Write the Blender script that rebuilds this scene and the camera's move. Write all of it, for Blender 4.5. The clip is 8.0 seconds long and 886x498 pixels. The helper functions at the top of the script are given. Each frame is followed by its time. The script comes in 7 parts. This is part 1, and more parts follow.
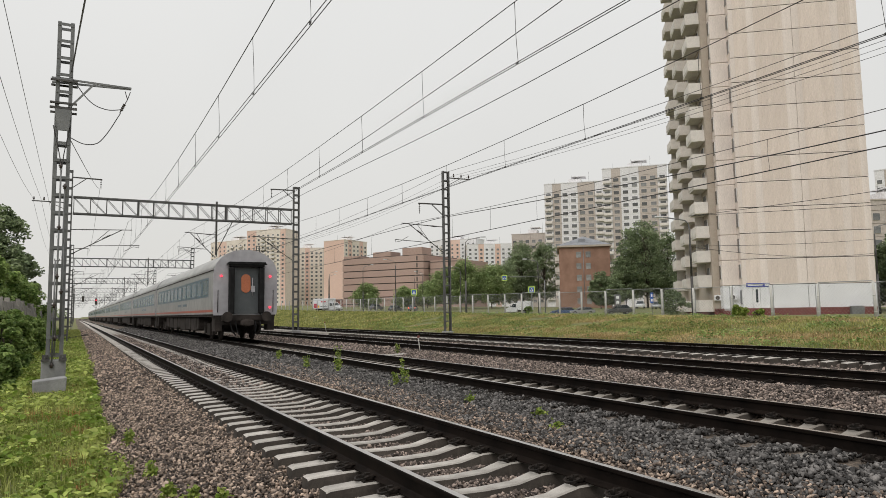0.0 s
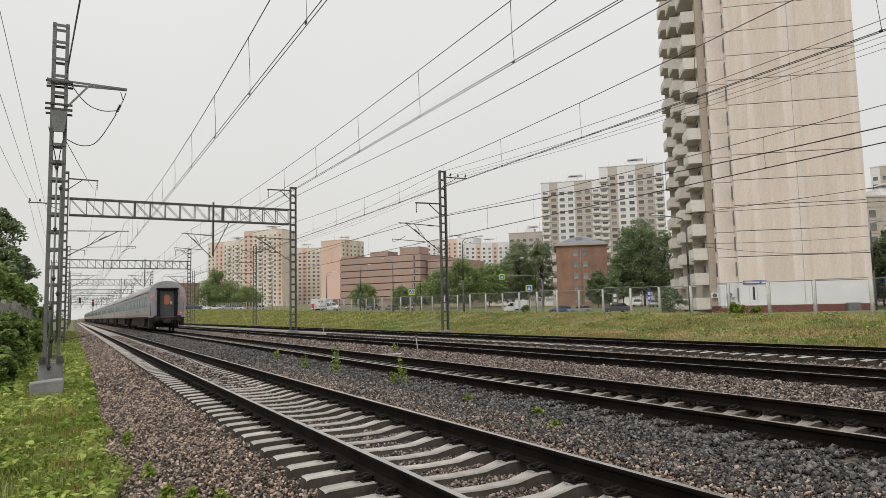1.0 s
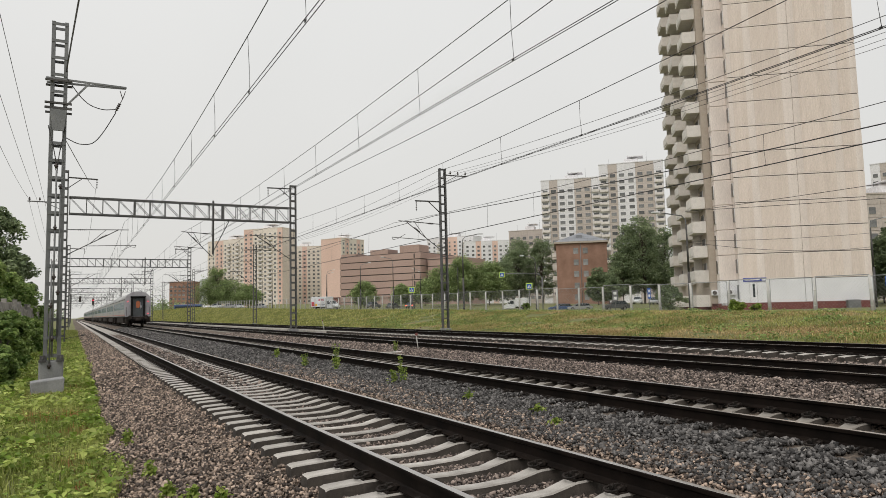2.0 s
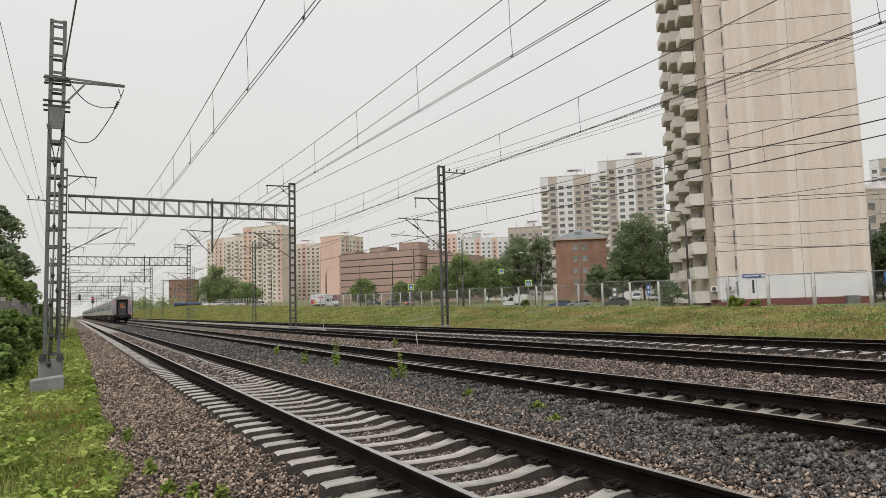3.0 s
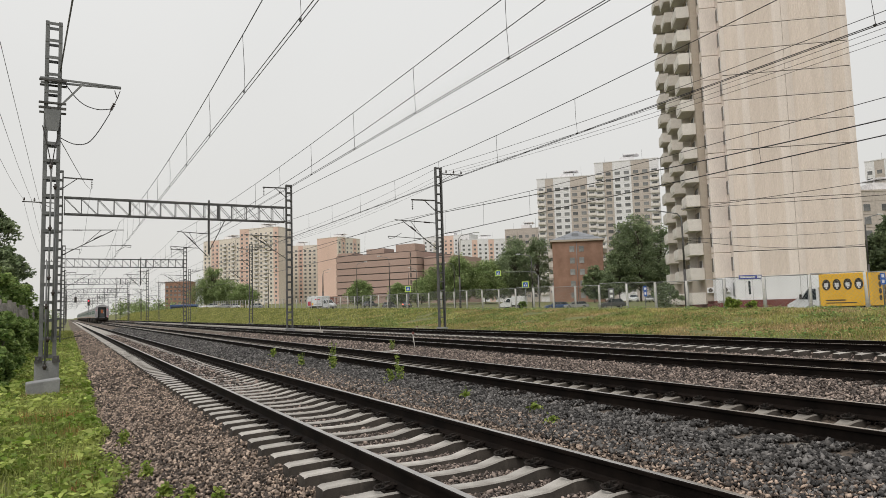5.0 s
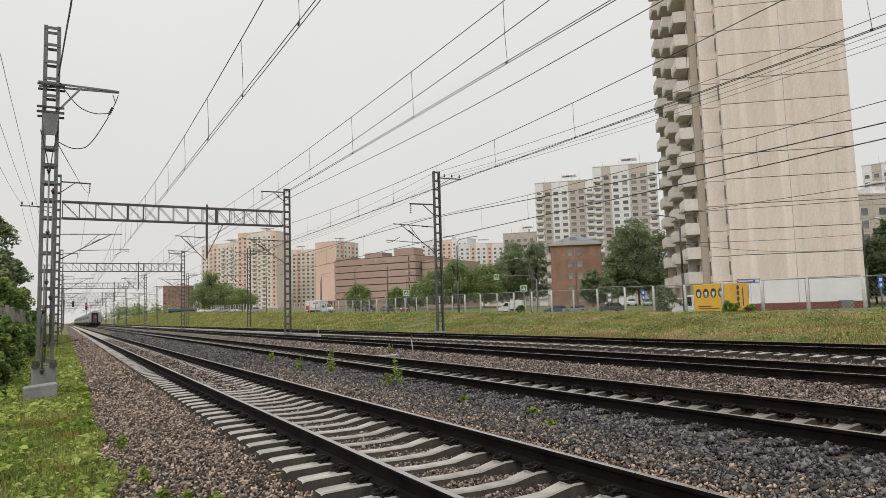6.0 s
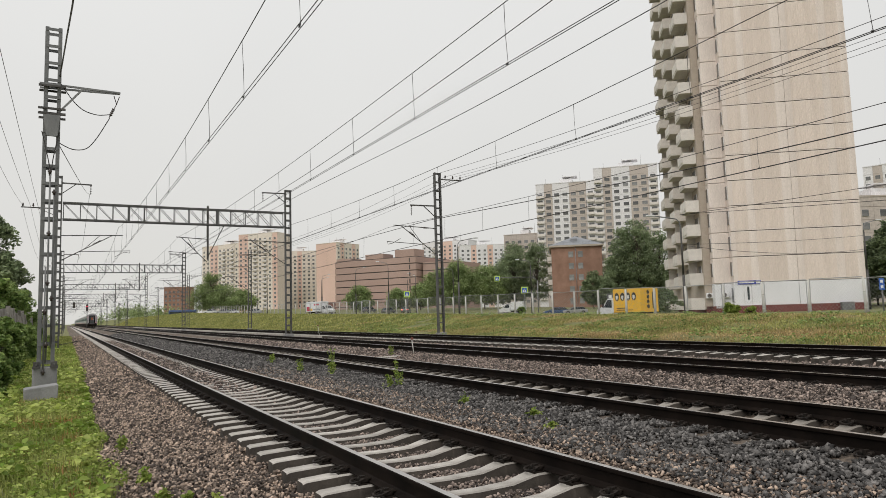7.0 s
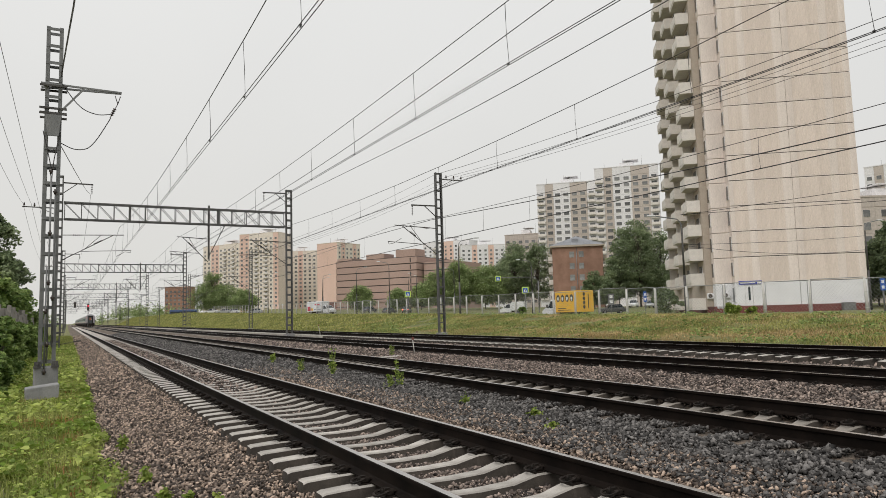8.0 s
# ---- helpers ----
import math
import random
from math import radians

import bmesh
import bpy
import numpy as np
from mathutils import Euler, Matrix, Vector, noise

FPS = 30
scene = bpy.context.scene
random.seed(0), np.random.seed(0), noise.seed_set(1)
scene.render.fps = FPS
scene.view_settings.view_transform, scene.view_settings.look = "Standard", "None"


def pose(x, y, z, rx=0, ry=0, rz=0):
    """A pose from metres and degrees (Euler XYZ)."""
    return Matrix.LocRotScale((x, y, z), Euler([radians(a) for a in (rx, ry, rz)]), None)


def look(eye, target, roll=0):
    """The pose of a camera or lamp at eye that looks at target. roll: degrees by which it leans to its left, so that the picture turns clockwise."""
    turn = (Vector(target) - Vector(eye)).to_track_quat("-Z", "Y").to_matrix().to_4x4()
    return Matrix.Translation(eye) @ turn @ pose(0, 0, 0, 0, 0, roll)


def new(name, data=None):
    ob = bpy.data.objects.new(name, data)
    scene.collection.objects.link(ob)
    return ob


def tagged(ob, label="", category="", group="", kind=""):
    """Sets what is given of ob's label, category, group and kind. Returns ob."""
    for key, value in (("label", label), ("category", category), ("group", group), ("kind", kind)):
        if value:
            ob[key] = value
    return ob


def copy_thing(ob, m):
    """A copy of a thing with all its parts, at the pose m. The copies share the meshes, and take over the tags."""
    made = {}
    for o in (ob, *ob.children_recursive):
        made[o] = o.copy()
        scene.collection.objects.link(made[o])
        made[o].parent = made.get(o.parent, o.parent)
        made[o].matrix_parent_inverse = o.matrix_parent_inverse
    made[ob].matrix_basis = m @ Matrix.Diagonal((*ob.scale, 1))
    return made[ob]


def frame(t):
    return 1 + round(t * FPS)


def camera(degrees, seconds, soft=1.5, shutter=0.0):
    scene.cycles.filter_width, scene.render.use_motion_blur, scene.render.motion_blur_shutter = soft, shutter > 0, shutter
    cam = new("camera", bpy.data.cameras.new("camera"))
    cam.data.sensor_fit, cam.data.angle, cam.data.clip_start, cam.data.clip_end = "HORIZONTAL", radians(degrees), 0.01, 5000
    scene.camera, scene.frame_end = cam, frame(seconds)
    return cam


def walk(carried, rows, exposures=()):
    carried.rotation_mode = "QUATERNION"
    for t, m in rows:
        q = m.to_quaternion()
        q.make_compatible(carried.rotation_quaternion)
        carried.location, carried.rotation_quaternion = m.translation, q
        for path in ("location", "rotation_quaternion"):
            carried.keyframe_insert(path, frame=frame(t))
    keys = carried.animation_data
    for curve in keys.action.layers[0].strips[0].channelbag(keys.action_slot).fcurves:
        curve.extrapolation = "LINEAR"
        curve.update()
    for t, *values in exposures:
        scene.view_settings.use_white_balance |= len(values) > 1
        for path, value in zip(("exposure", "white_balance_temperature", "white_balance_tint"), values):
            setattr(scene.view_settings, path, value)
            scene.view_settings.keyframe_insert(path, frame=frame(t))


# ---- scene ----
EYE = Vector((-2.575, 0.003, 1.366))
# seconds, heading east of the track line, upward tilt, lean (degrees)
PATH = [
    (0.0, 28.328, 5.298, -0.865),
    (0.5, 28.505, 5.302, -0.887),
    (1.0, 28.560, 5.235, -1.225),
    (1.5, 28.557, 5.187, -1.289),
    (3.0, 28.604, 4.819, -1.541),
    (3.5, 28.667, 4.822, -1.535),
    (4.0, 28.678, 4.928, -1.462),
    (4.5, 28.750, 4.886, -1.557),
    (6.0, 29.027, 5.287, -1.674),
    (6.5, 28.902, 5.367, -1.611),
    (7.0, 28.968, 5.406, -1.639),
    (7.5, 29.045, 5.396, -1.635),
    (8.0, 28.896, 5.405, -1.581),
]


def aim(heading, tilt, lean):
    a, b = radians(heading), radians(tilt)
    way = Vector((math.sin(a) * math.cos(b), math.cos(a) * math.cos(b), math.sin(b)))
    return look(EYE, EYE + way * 10, lean)


cam = camera(66.03, 8.0, 0.75)
walk(cam, [(t, aim(h, b, r)) for t, h, b, r in PATH])

# ---- light: overcast sky and a very wide soft sun ----
SUN_EL, SUN_AZ = 54.0, 240.0
world = bpy.data.worlds.new("overcast_sky")
scene.world = world
world.use_nodes = True
wn, wl = world.node_tree.nodes, world.node_tree.links
wn.clear()
w_out = wn.new("ShaderNodeOutputWorld")
w_bg = wn.new("ShaderNodeBackground")
w_sky = wn.new("ShaderNodeTexSky")
w_sky.sky_type = "NISHITA"
w_sky.sun_disc = False
w_sky.sun_elevation = radians(SUN_EL)
w_sky.sun_rotation = radians(SUN_AZ)
w_sky.dust_density = 6.0
w_co = wn.new("ShaderNodeTexCoord")
w_sep = wn.new("ShaderNodeSeparateXYZ")
w_ramp = wn.new("ShaderNodeValToRGB")
w_ramp.color_ramp.elements[0].position = 0.0
w_ramp.color_ramp.elements[0].color = (6.7, 6.6, 6.3, 1)
w_ramp.color_ramp.elements[1].position = 0.75
w_ramp.color_ramp.elements[1].color = (8.1, 8.12, 8.05, 1)
w_noise = wn.new("ShaderNodeTexNoise")
w_noise.inputs["Scale"].default_value = 1.6
w_noise.inputs["Detail"].default_value = 4.0
w_mul = wn.new("ShaderNodeMapRange")
w_mul.inputs["To Min"].default_value = 0.93
w_mul.inputs["To Max"].default_value = 1.07
w_vm = wn.new("ShaderNodeVectorMath")
w_vm.operation = "SCALE"
w_mix = wn.new("ShaderNodeMix")
w_mix.data_type = "RGBA"
w_mix.inputs["Factor"].default_value = 0.93
wl.new(w_co.outputs["Generated"], w_sep.inputs[0])
wl.new(w_sep.outputs["Z"], w_ramp.inputs[0])
wl.new(w_co.outputs["Generated"], w_noise.inputs["Vector"])
wl.new(w_noise.outputs["Fac"], w_mul.inputs["Value"])
wl.new(w_ramp.outputs["Color"], w_vm.inputs[0])
wl.new(w_mul.outputs["Result"], w_vm.inputs["Scale"])
wl.new(w_sky.outputs["Color"], w_mix.inputs["A"])
wl.new(w_vm.outputs["Vector"], w_mix.inputs["B"])
wl.new(w_mix.outputs["Result"], w_bg.inputs["Color"])
wl.new(w_bg.outputs["Background"], w_out.inputs["Surface"])
w_bg.inputs["Strength"].default_value = 0.11
sun = new("sun", bpy.data.lights.new("sun", "SUN"))
sun.data.energy, sun.data.angle, sun.data.color = 1.5, radians(40), (1.0, 0.96, 0.92)
sun.matrix_world = look((0, 0, 60), (60 - 60 * math.sin(radians(SUN_AZ)) - 60, -60 * math.cos(radians(SUN_AZ)), 60 - 60 * math.tan(radians(SUN_EL))))


# ---- materials ----
def mat(name, a, b, scale=3.0, rough=0.8, metal=0.0, fine=40.0, bump=0.2, depth=0.01, vary="", spread=0.25, glow=None, coat=0.0, stretch=(1, 1, 1), drift=0.0):
    """Two-scale procedural surface: colour drifts from a to b, fine grain and relief on top."""
    m = bpy.data.materials.new(name)
    m.use_nodes = True
    n, l = m.node_tree.nodes, m.node_tree.links
    p = n["Principled BSDF"]
    co = n.new("ShaderNodeTexCoord")
    mp = n.new("ShaderNodeMapping")
    mp.inputs["Scale"].default_value = stretch
    l.new(co.outputs["Object"], mp.inputs["Vector"])
    big, small = n.new("ShaderNodeTexNoise"), n.new("ShaderNodeTexNoise")
    big.inputs["Scale"].default_value, small.inputs["Scale"].default_value = scale, fine
    big.inputs["Detail"].default_value, small.inputs["Detail"].default_value = 5.0, 3.0
    l.new(mp.outputs["Vector"], big.inputs["Vector"])
    l.new(mp.outputs["Vector"], small.inputs["Vector"])
    ramp = n.new("ShaderNodeValToRGB")
    ramp.color_ramp.elements[0].position, ramp.color_ramp.elements[1].position = 0.32, 0.68
    ramp.color_ramp.elements[0].color, ramp.color_ramp.elements[1].color = (*a, 1), (*b, 1)
    l.new(big.outputs["Fac"], ramp.inputs["Fac"])
    grain = n.new("ShaderNodeMapRange")
    grain.inputs["From Min"].default_value, grain.inputs["From Max"].default_value = 0.25, 0.75
    grain.inputs["To Min"].default_value, grain.inputs["To Max"].default_value = 0.82, 1.15
    l.new(small.outputs["Fac"], grain.inputs["Value"])
    tone = grain.outputs["Result"]
    if vary:
        src = n.new("ShaderNodeObjectInfo") if vary == "object" else n.new("ShaderNodeNewGeometry")
        out = src.outputs["Random"] if vary == "object" else src.outputs["Random Per Island"]
        rr = n.new("ShaderNodeMapRange")
        rr.inputs["To Min"].default_value, rr.inputs["To Max"].default_value = 1 - spread, 1 + spread
        l.new(out, rr.inputs["Value"])
        mu = n.new("ShaderNodeMath")
        mu.operation = "MULTIPLY"
        l.new(tone, mu.inputs[0])
        l.new(rr.outputs["Result"], mu.inputs[1])
        tone = mu.outputs[0]
        if vary == "island":
            # tint drifts from piece to piece as well
            wn2 = n.new("ShaderNodeTexWhiteNoise")
            wn2.noise_dimensions = "1D"
            l.new(out, wn2.inputs["W"])
            tint = wn2.outputs["Value"]
            if drift:
                # neighbours share part of their tint, so that patches form
                away, both = n.new("ShaderNodeMath"), n.new("ShaderNodeMath")
                away.operation = both.operation = "MULTIPLY_ADD"
                away.inputs[1].default_value, away.inputs[2].default_value = 3.0 * drift, 0.5 - 1.5 * drift - 0.5 * (1 - drift)
                both.inputs[1].default_value = 1 - drift
                l.new(big.outputs["Fac"], away.inputs[0])
                l.new(tint, both.inputs[0])
                l.new(away.outputs[0], both.inputs[2])
                tint = both.outputs[0]
            l.new(tint, ramp.inputs["Fac"])
    sc = n.new("ShaderNodeVectorMath")
    sc.operation = "SCALE"
    l.new(ramp.outputs["Color"], sc.inputs[0])
    l.new(tone, sc.inputs["Scale"])
    l.new(sc.outputs["Vector"], p.inputs["Base Color"])
    p.inputs["Roughness"].default_value, p.inputs["Metallic"].default_value = rough, metal
    p.inputs["Coat Weight"].default_value = coat
    if bump:
        bp = n.new("ShaderNodeBump")
        bp.inputs["Strength"].default_value, bp.inputs["Distance"].default_value = bump, depth
        l.new(small.outputs["Fac"], bp.inputs["Height"])
        l.new(bp.outputs["Normal"], p.inputs["Normal"])
    if glow:
        p.inputs["Emission Color"].default_value = (*glow[:3], 1)
        p.inputs["Emission Strength"].default_value = glow[3]
    return m


def leaf_mat(name, a, b, spread=0.35):
    m = mat(name, a, b, 0.5, 0.6, 0, 3.0, 0, 0, "island", spread, drift=0.5)
    p = m.node_tree.nodes["Principled BSDF"]
    p.inputs["Transmission Weight"].default_value = 0.0
    p.inputs["Specular IOR Level"].default_value = 0.25
    # thin leaves let light through
    n, l = m.node_tree.nodes, m.node_tree.links
    tr = n.new("ShaderNodeBsdfTranslucent")
    mx = n.new("ShaderNodeMixShader")
    mx.inputs["Fac"].default_value = 0.42
    l.new(p.inputs["Base Color"].links[0].from_socket, tr.inputs["Color"])
    l.new(p.outputs["BSDF"], mx.inputs[1])
    l.new(tr.outputs["BSDF"], mx.inputs[2])
    l.new(mx.outputs["Shader"], n["Material Output"].inputs["Surface"])
    return m


M_GRASS = mat("grass_soil", (0.10, 0.125, 0.032), (0.19, 0.175, 0.07), 0.35, 0.95, 0, 9, 0.6, 0.05)
def gravel_mat(name, a, b, scale):
    """Packed chippings: every cell is one stone with its own tone and a rounded relief."""
    m = mat(name, a, b, 0.6, 0.9, 0, 30, 0, 0)
    n, l = m.node_tree.nodes, m.node_tree.links
    p = n["Principled BSDF"]
    co = n.new("ShaderNodeTexCoord")
    vo = n.new("ShaderNodeTexVoronoi")
    vo.inputs["Scale"].default_value = scale
    l.new(co.outputs["Object"], vo.inputs["Vector"])
    sp = n.new("ShaderNodeSeparateColor")
    l.new(vo.outputs["Color"], sp.inputs[0])
    mr = n.new("ShaderNodeMapRange")
    mr.inputs["To Min"].default_value, mr.inputs["To Max"].default_value = 0.45, 1.5
    l.new(sp.outputs[0], mr.inputs["Value"])
    sc = n.new("ShaderNodeVectorMath")
    sc.operation = "SCALE"
    l.new(p.inputs["Base Color"].links[0].from_socket, sc.inputs[0])
    l.new(mr.outputs["Result"], sc.inputs["Scale"])
    l.new(sc.outputs["Vector"], p.inputs["Base Color"])
    bp = n.new("ShaderNodeBump")
    bp.invert = True
    bp.inputs["Strength"].default_value, bp.inputs["Distance"].default_value = 1.0, 0.03
    l.new(vo.outputs["Distance"], bp.inputs["Height"])
    l.new(bp.outputs["Normal"], p.inputs["Normal"])
    return m


M_BALLAST = gravel_mat("ballast_gravel", (0.085, 0.065, 0.049), (0.155, 0.121, 0.093), 17)
M_STONE_DARK = mat("dark_ballast_stone", (0.03, 0.0275, 0.0258), (0.145, 0.136, 0.129), 3, 0.75, 0, 60, 0.3, 0.004, "island", 0.62)
M_STONE_WARM = mat("brown_ballast_stone", (0.06, 0.045, 0.036), (0.36, 0.275, 0.215), 3, 0.8, 0, 60, 0.3, 0.004, "island", 0.62)
M_STONE_MID = mat("grey_brown_ballast_stone", (0.06, 0.046, 0.039), (0.29, 0.23, 0.195), 3, 0.8, 0, 60, 0.3, 0.004, "island", 0.62)
M_CONC = mat("sleeper_concrete", (0.31, 0.287, 0.258), (0.48, 0.453, 0.415), 4, 0.85, 0, 90, 0.25, 0.004, "object", 0.14)
M_CONC_OLD = mat("oil_stained_sleeper_concrete", (0.17, 0.152, 0.132), (0.30, 0.275, 0.242), 4, 0.85, 0, 90, 0.25, 0.004, "object", 0.2)
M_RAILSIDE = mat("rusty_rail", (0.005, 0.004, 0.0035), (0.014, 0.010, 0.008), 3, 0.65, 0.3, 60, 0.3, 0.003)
M_RAILTOP = mat("polished_rail_head", (0.42, 0.40, 0.39), (0.55, 0.53, 0.51), 2, 0.3, 0.9, 80, 0.03, 0.001)
M_CLIP = mat("oily_fastener", (0.012, 0.011, 0.010), (0.035, 0.028, 0.024), 12, 0.55, 0.4, 90, 0.3, 0.003)
# Sleeper flanks and ends: shade put into the concrete colour, along with dust.
M_SLEEPSIDE_SHADED = mat("shaded_dusty_concrete", (0.032, 0.026, 0.021), (0.085, 0.071, 0.058), 5, 0.9, 0, 70, 0.4, 0.006, "object", 0.15)
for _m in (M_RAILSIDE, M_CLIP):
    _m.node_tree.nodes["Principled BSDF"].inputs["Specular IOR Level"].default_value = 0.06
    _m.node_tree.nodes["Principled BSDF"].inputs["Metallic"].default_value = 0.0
M_STEEL = mat("grey_painted_steel", (0.14, 0.145, 0.147), (0.22, 0.222, 0.22), 2.5, 0.55, 0.25, 50, 0.15, 0.002, "object", 0.12)
M_GANTRY = mat("dark_grey_gantry_steel", (0.075, 0.075, 0.075), (0.13, 0.128, 0.125), 2.5, 0.6, 0.25, 50, 0.15, 0.002, "object", 0.12)
M_DARKSTEEL = mat("weathered_dark_steel", (0.05, 0.047, 0.045), (0.10, 0.095, 0.09), 2.5, 0.65, 0.3, 50, 0.2, 0.002, "object", 0.12)
M_WIRE = mat("wire_metal", (0.03, 0.03, 0.03), (0.055, 0.05, 0.048), 1, 0.5, 0.5, 30, 0, 0)
M_INSUL = mat("brown_insulator", (0.03, 0.022, 0.018), (0.06, 0.045, 0.04), 5, 0.25, 0, 40, 0, 0)
M_RUBBER = mat("black_rubber", (0.008, 0.008, 0.008), (0.02, 0.02, 0.02), 4, 0.7, 0, 30, 0.3, 0.01)
M_BLOCK = mat("foundation_concrete", (0.19, 0.19, 0.192), (0.30, 0.30, 0.295), 2.2, 0.9, 0, 45, 0.4, 0.006)


# ---- mesh helpers ----
def bm_box(bm, lo, hi, m=None):
    x0, y0, z0 = lo
    x1, y1, z1 = hi
    vs = [Vector(v) for v in ((x0, y0, z0), (x1, y0, z0), (x1, y1, z0), (x0, y1, z0), (x0, y0, z1), (x1, y0, z1), (x1, y1, z1), (x0, y1, z1))]
    if m is not None:
        vs = [m @ v for v in vs]
    b = [bm.verts.new(v) for v in vs]
    return [bm.faces.new([b[i] for i in f]) for f in ((0, 3, 2, 1), (4, 5, 6, 7), (0, 1, 5, 4), (1, 2, 6, 5), (2, 3, 7, 6), (3, 0, 4, 7))]


def bm_tube(bm, a, b, r, r2=None, n=8):
    """A round bar from a to b."""
    a, b = Vector(a), Vector(b)
    r2 = r if r2 is None else r2
    q = (b - a).to_track_quat("Z", "Y").to_matrix()
    ring = []
    for c, rr in ((a, r), (b, r2)):
        ring.append([bm.verts.new(c + q @ Vector((math.cos(2 * math.pi * i / n) * rr, math.sin(2 * math.pi * i / n) * rr, 0))) for i in range(n)])
    for i in range(n):
        f = bm.faces.new((ring[0][i], ring[0][(i + 1) % n], ring[1][(i + 1) % n], ring[1][i]))
        f.smooth = n > 5
    bm.faces.new(ring[0][::-1])
    bm.faces.new(ring[1])


def bm_beam(bm, a, b, w, h=None):
    """A rectangular bar from a to b."""
    a, b = Vector(a), Vector(b)
    h = h or w
    m = Matrix.Translation(a) @ (b - a).to_track_quat("Z", "Y").to_matrix().to_4x4()
    bm_box(bm, (-w / 2, -h / 2, 0), (w / 2, h / 2, (b - a).length), m)


def bm_prism(bm, outline, y0, y1, smooth=False):
    """An outline in x and z drawn out along y."""
    a = [bm.verts.new((x, y0, z)) for x, z in outline]
    b = [bm.verts.new((x, y1, z)) for x, z in outline]
    n = len(outline)
    fs = []
    for i in range(n):
        f = bm.faces.new((a[i], a[(i + 1) % n], b[(i + 1) % n], b[i]))
        f.smooth = smooth
        fs.append(f)
    bm.faces.new(a[::-1])
    bm.faces.new(b)
    return fs


def bm_wheel(bm, c, r, w, n=20, axis="x"):
    d = Vector((w / 2, 0, 0)) if axis == "x" else Vector((0, w / 2, 0))
    bm_tube(bm, Vector(c) - d, Vector(c) + d, r, None, n)


def mesh_of(name, bm, *materials):
    bmesh.ops.recalc_face_normals(bm, faces=bm.faces[:])
    me = bpy.data.meshes.new(name)
    bm.to_mesh(me)
    bm.free()
    for m in materials:
        me.materials.append(m)
    return me


def part(name, bm, material, parent=None, label="", at=None):
    mats = material if isinstance(material, (list, tuple)) else [material]
    me = bm if isinstance(bm, bpy.types.Mesh) else mesh_of(name, bm, *mats)
    ob = new(name, me)
    if parent is not None:
        ob.parent = parent
    if at is not None:
        ob.matrix_basis = at if isinstance(at, Matrix) else Matrix.Translation(at)
    return tagged(ob, label)


def thing(name, label, category, at=None, group="", kind=""):
    ob = new(name)
    ob.empty_display_size = 0.3
    if at is not None:
        ob.matrix_basis = at if isinstance(at, Matrix) else Matrix.Translation(at)
    return tagged(ob, label, category, group, kind)


def bevel(bm, w, seg=1):
    bmesh.ops.bevel(bm, geom=bm.edges[:], offset=w, segments=seg, affect="EDGES", profile=0.5)


def np_mesh(name, verts, faces, materials, smooth=False):
    me = bpy.data.meshes.new(name)
    verts = np.asarray(verts, dtype=np.float32).reshape(-1, 3)
    faces = np.asarray(faces, dtype=np.int32)
    k = faces.shape[1]
    me.vertices.add(len(verts))
    me.vertices.foreach_set("co", verts.ravel())
    me.loops.add(faces.size)
    me.loops.foreach_set("vertex_index", faces.ravel())
    me.polygons.add(len(faces))
    me.polygons.foreach_set("loop_start", np.arange(0, faces.size, k, dtype=np.int32))
    me.update(calc_edges=True)
    me.validate()
    for m in materials:
        me.materials.append(m)
    if smooth:
        me.polygons.foreach_set("use_smooth", np.ones(len(faces), dtype=bool))
    return me


# ---- ground ----
TRACKS = [(0.795, 0.0), (4.9, 0.11), (10.0, 0.12), (15.9, 0.15)]


def bank_top(y):
    y = min(max(y, -40), 235)
    return 0.76 + 0.0115 * (min(y, 98) - 22) + 0.0157 * max(0, y - 98)


def ground_z(x, y):
    """Height of the ground sheet: verge, formation under the ballast, bank and street level."""
    top = bank_top(y)
    if x < -2.2:
        t = min(1, (-2.2 - x) / 14)
        return -0.55 + 0.35 * t * t
    if x < 18.0:
        return -0.55
    if x < 21.5:
        t = (x - 18) / 3.5
        return -0.55 + t * 0.55
    if x < 31.0:
        t = (x - 21.5) / 9.5
        return (top) * (t * t * (3 - 2 * t) * 0.5 + t * 0.5)
    yc = min(max(y, -40), 420)
    drop = max(0.0, 1.07 + 0.0178 * (yc - 26) - top)
    level = 1.07 + 0.0178 * (yc - 26 - min(0.75 * (x - 31), max(0.0, y - 26)))
    level -= (drop + 0.15) * min(1, max(0, (110 - x) / 40)) * min(1, (x - 31) / 6) + drop * max(0, 1 - (x - 31) / 6)
    level -= 0.4 * min(1, max(0, (x - 69) / 3)) * min(1, max(0, (90 - x) / 8))
    dip = min(1, max(0, (x - 34.5) / 3)) * min(1, max(0, (52 - x) / 5))
    return level - max(0.1, 1.05 - drop) * dip * dip * (3 - 2 * dip)


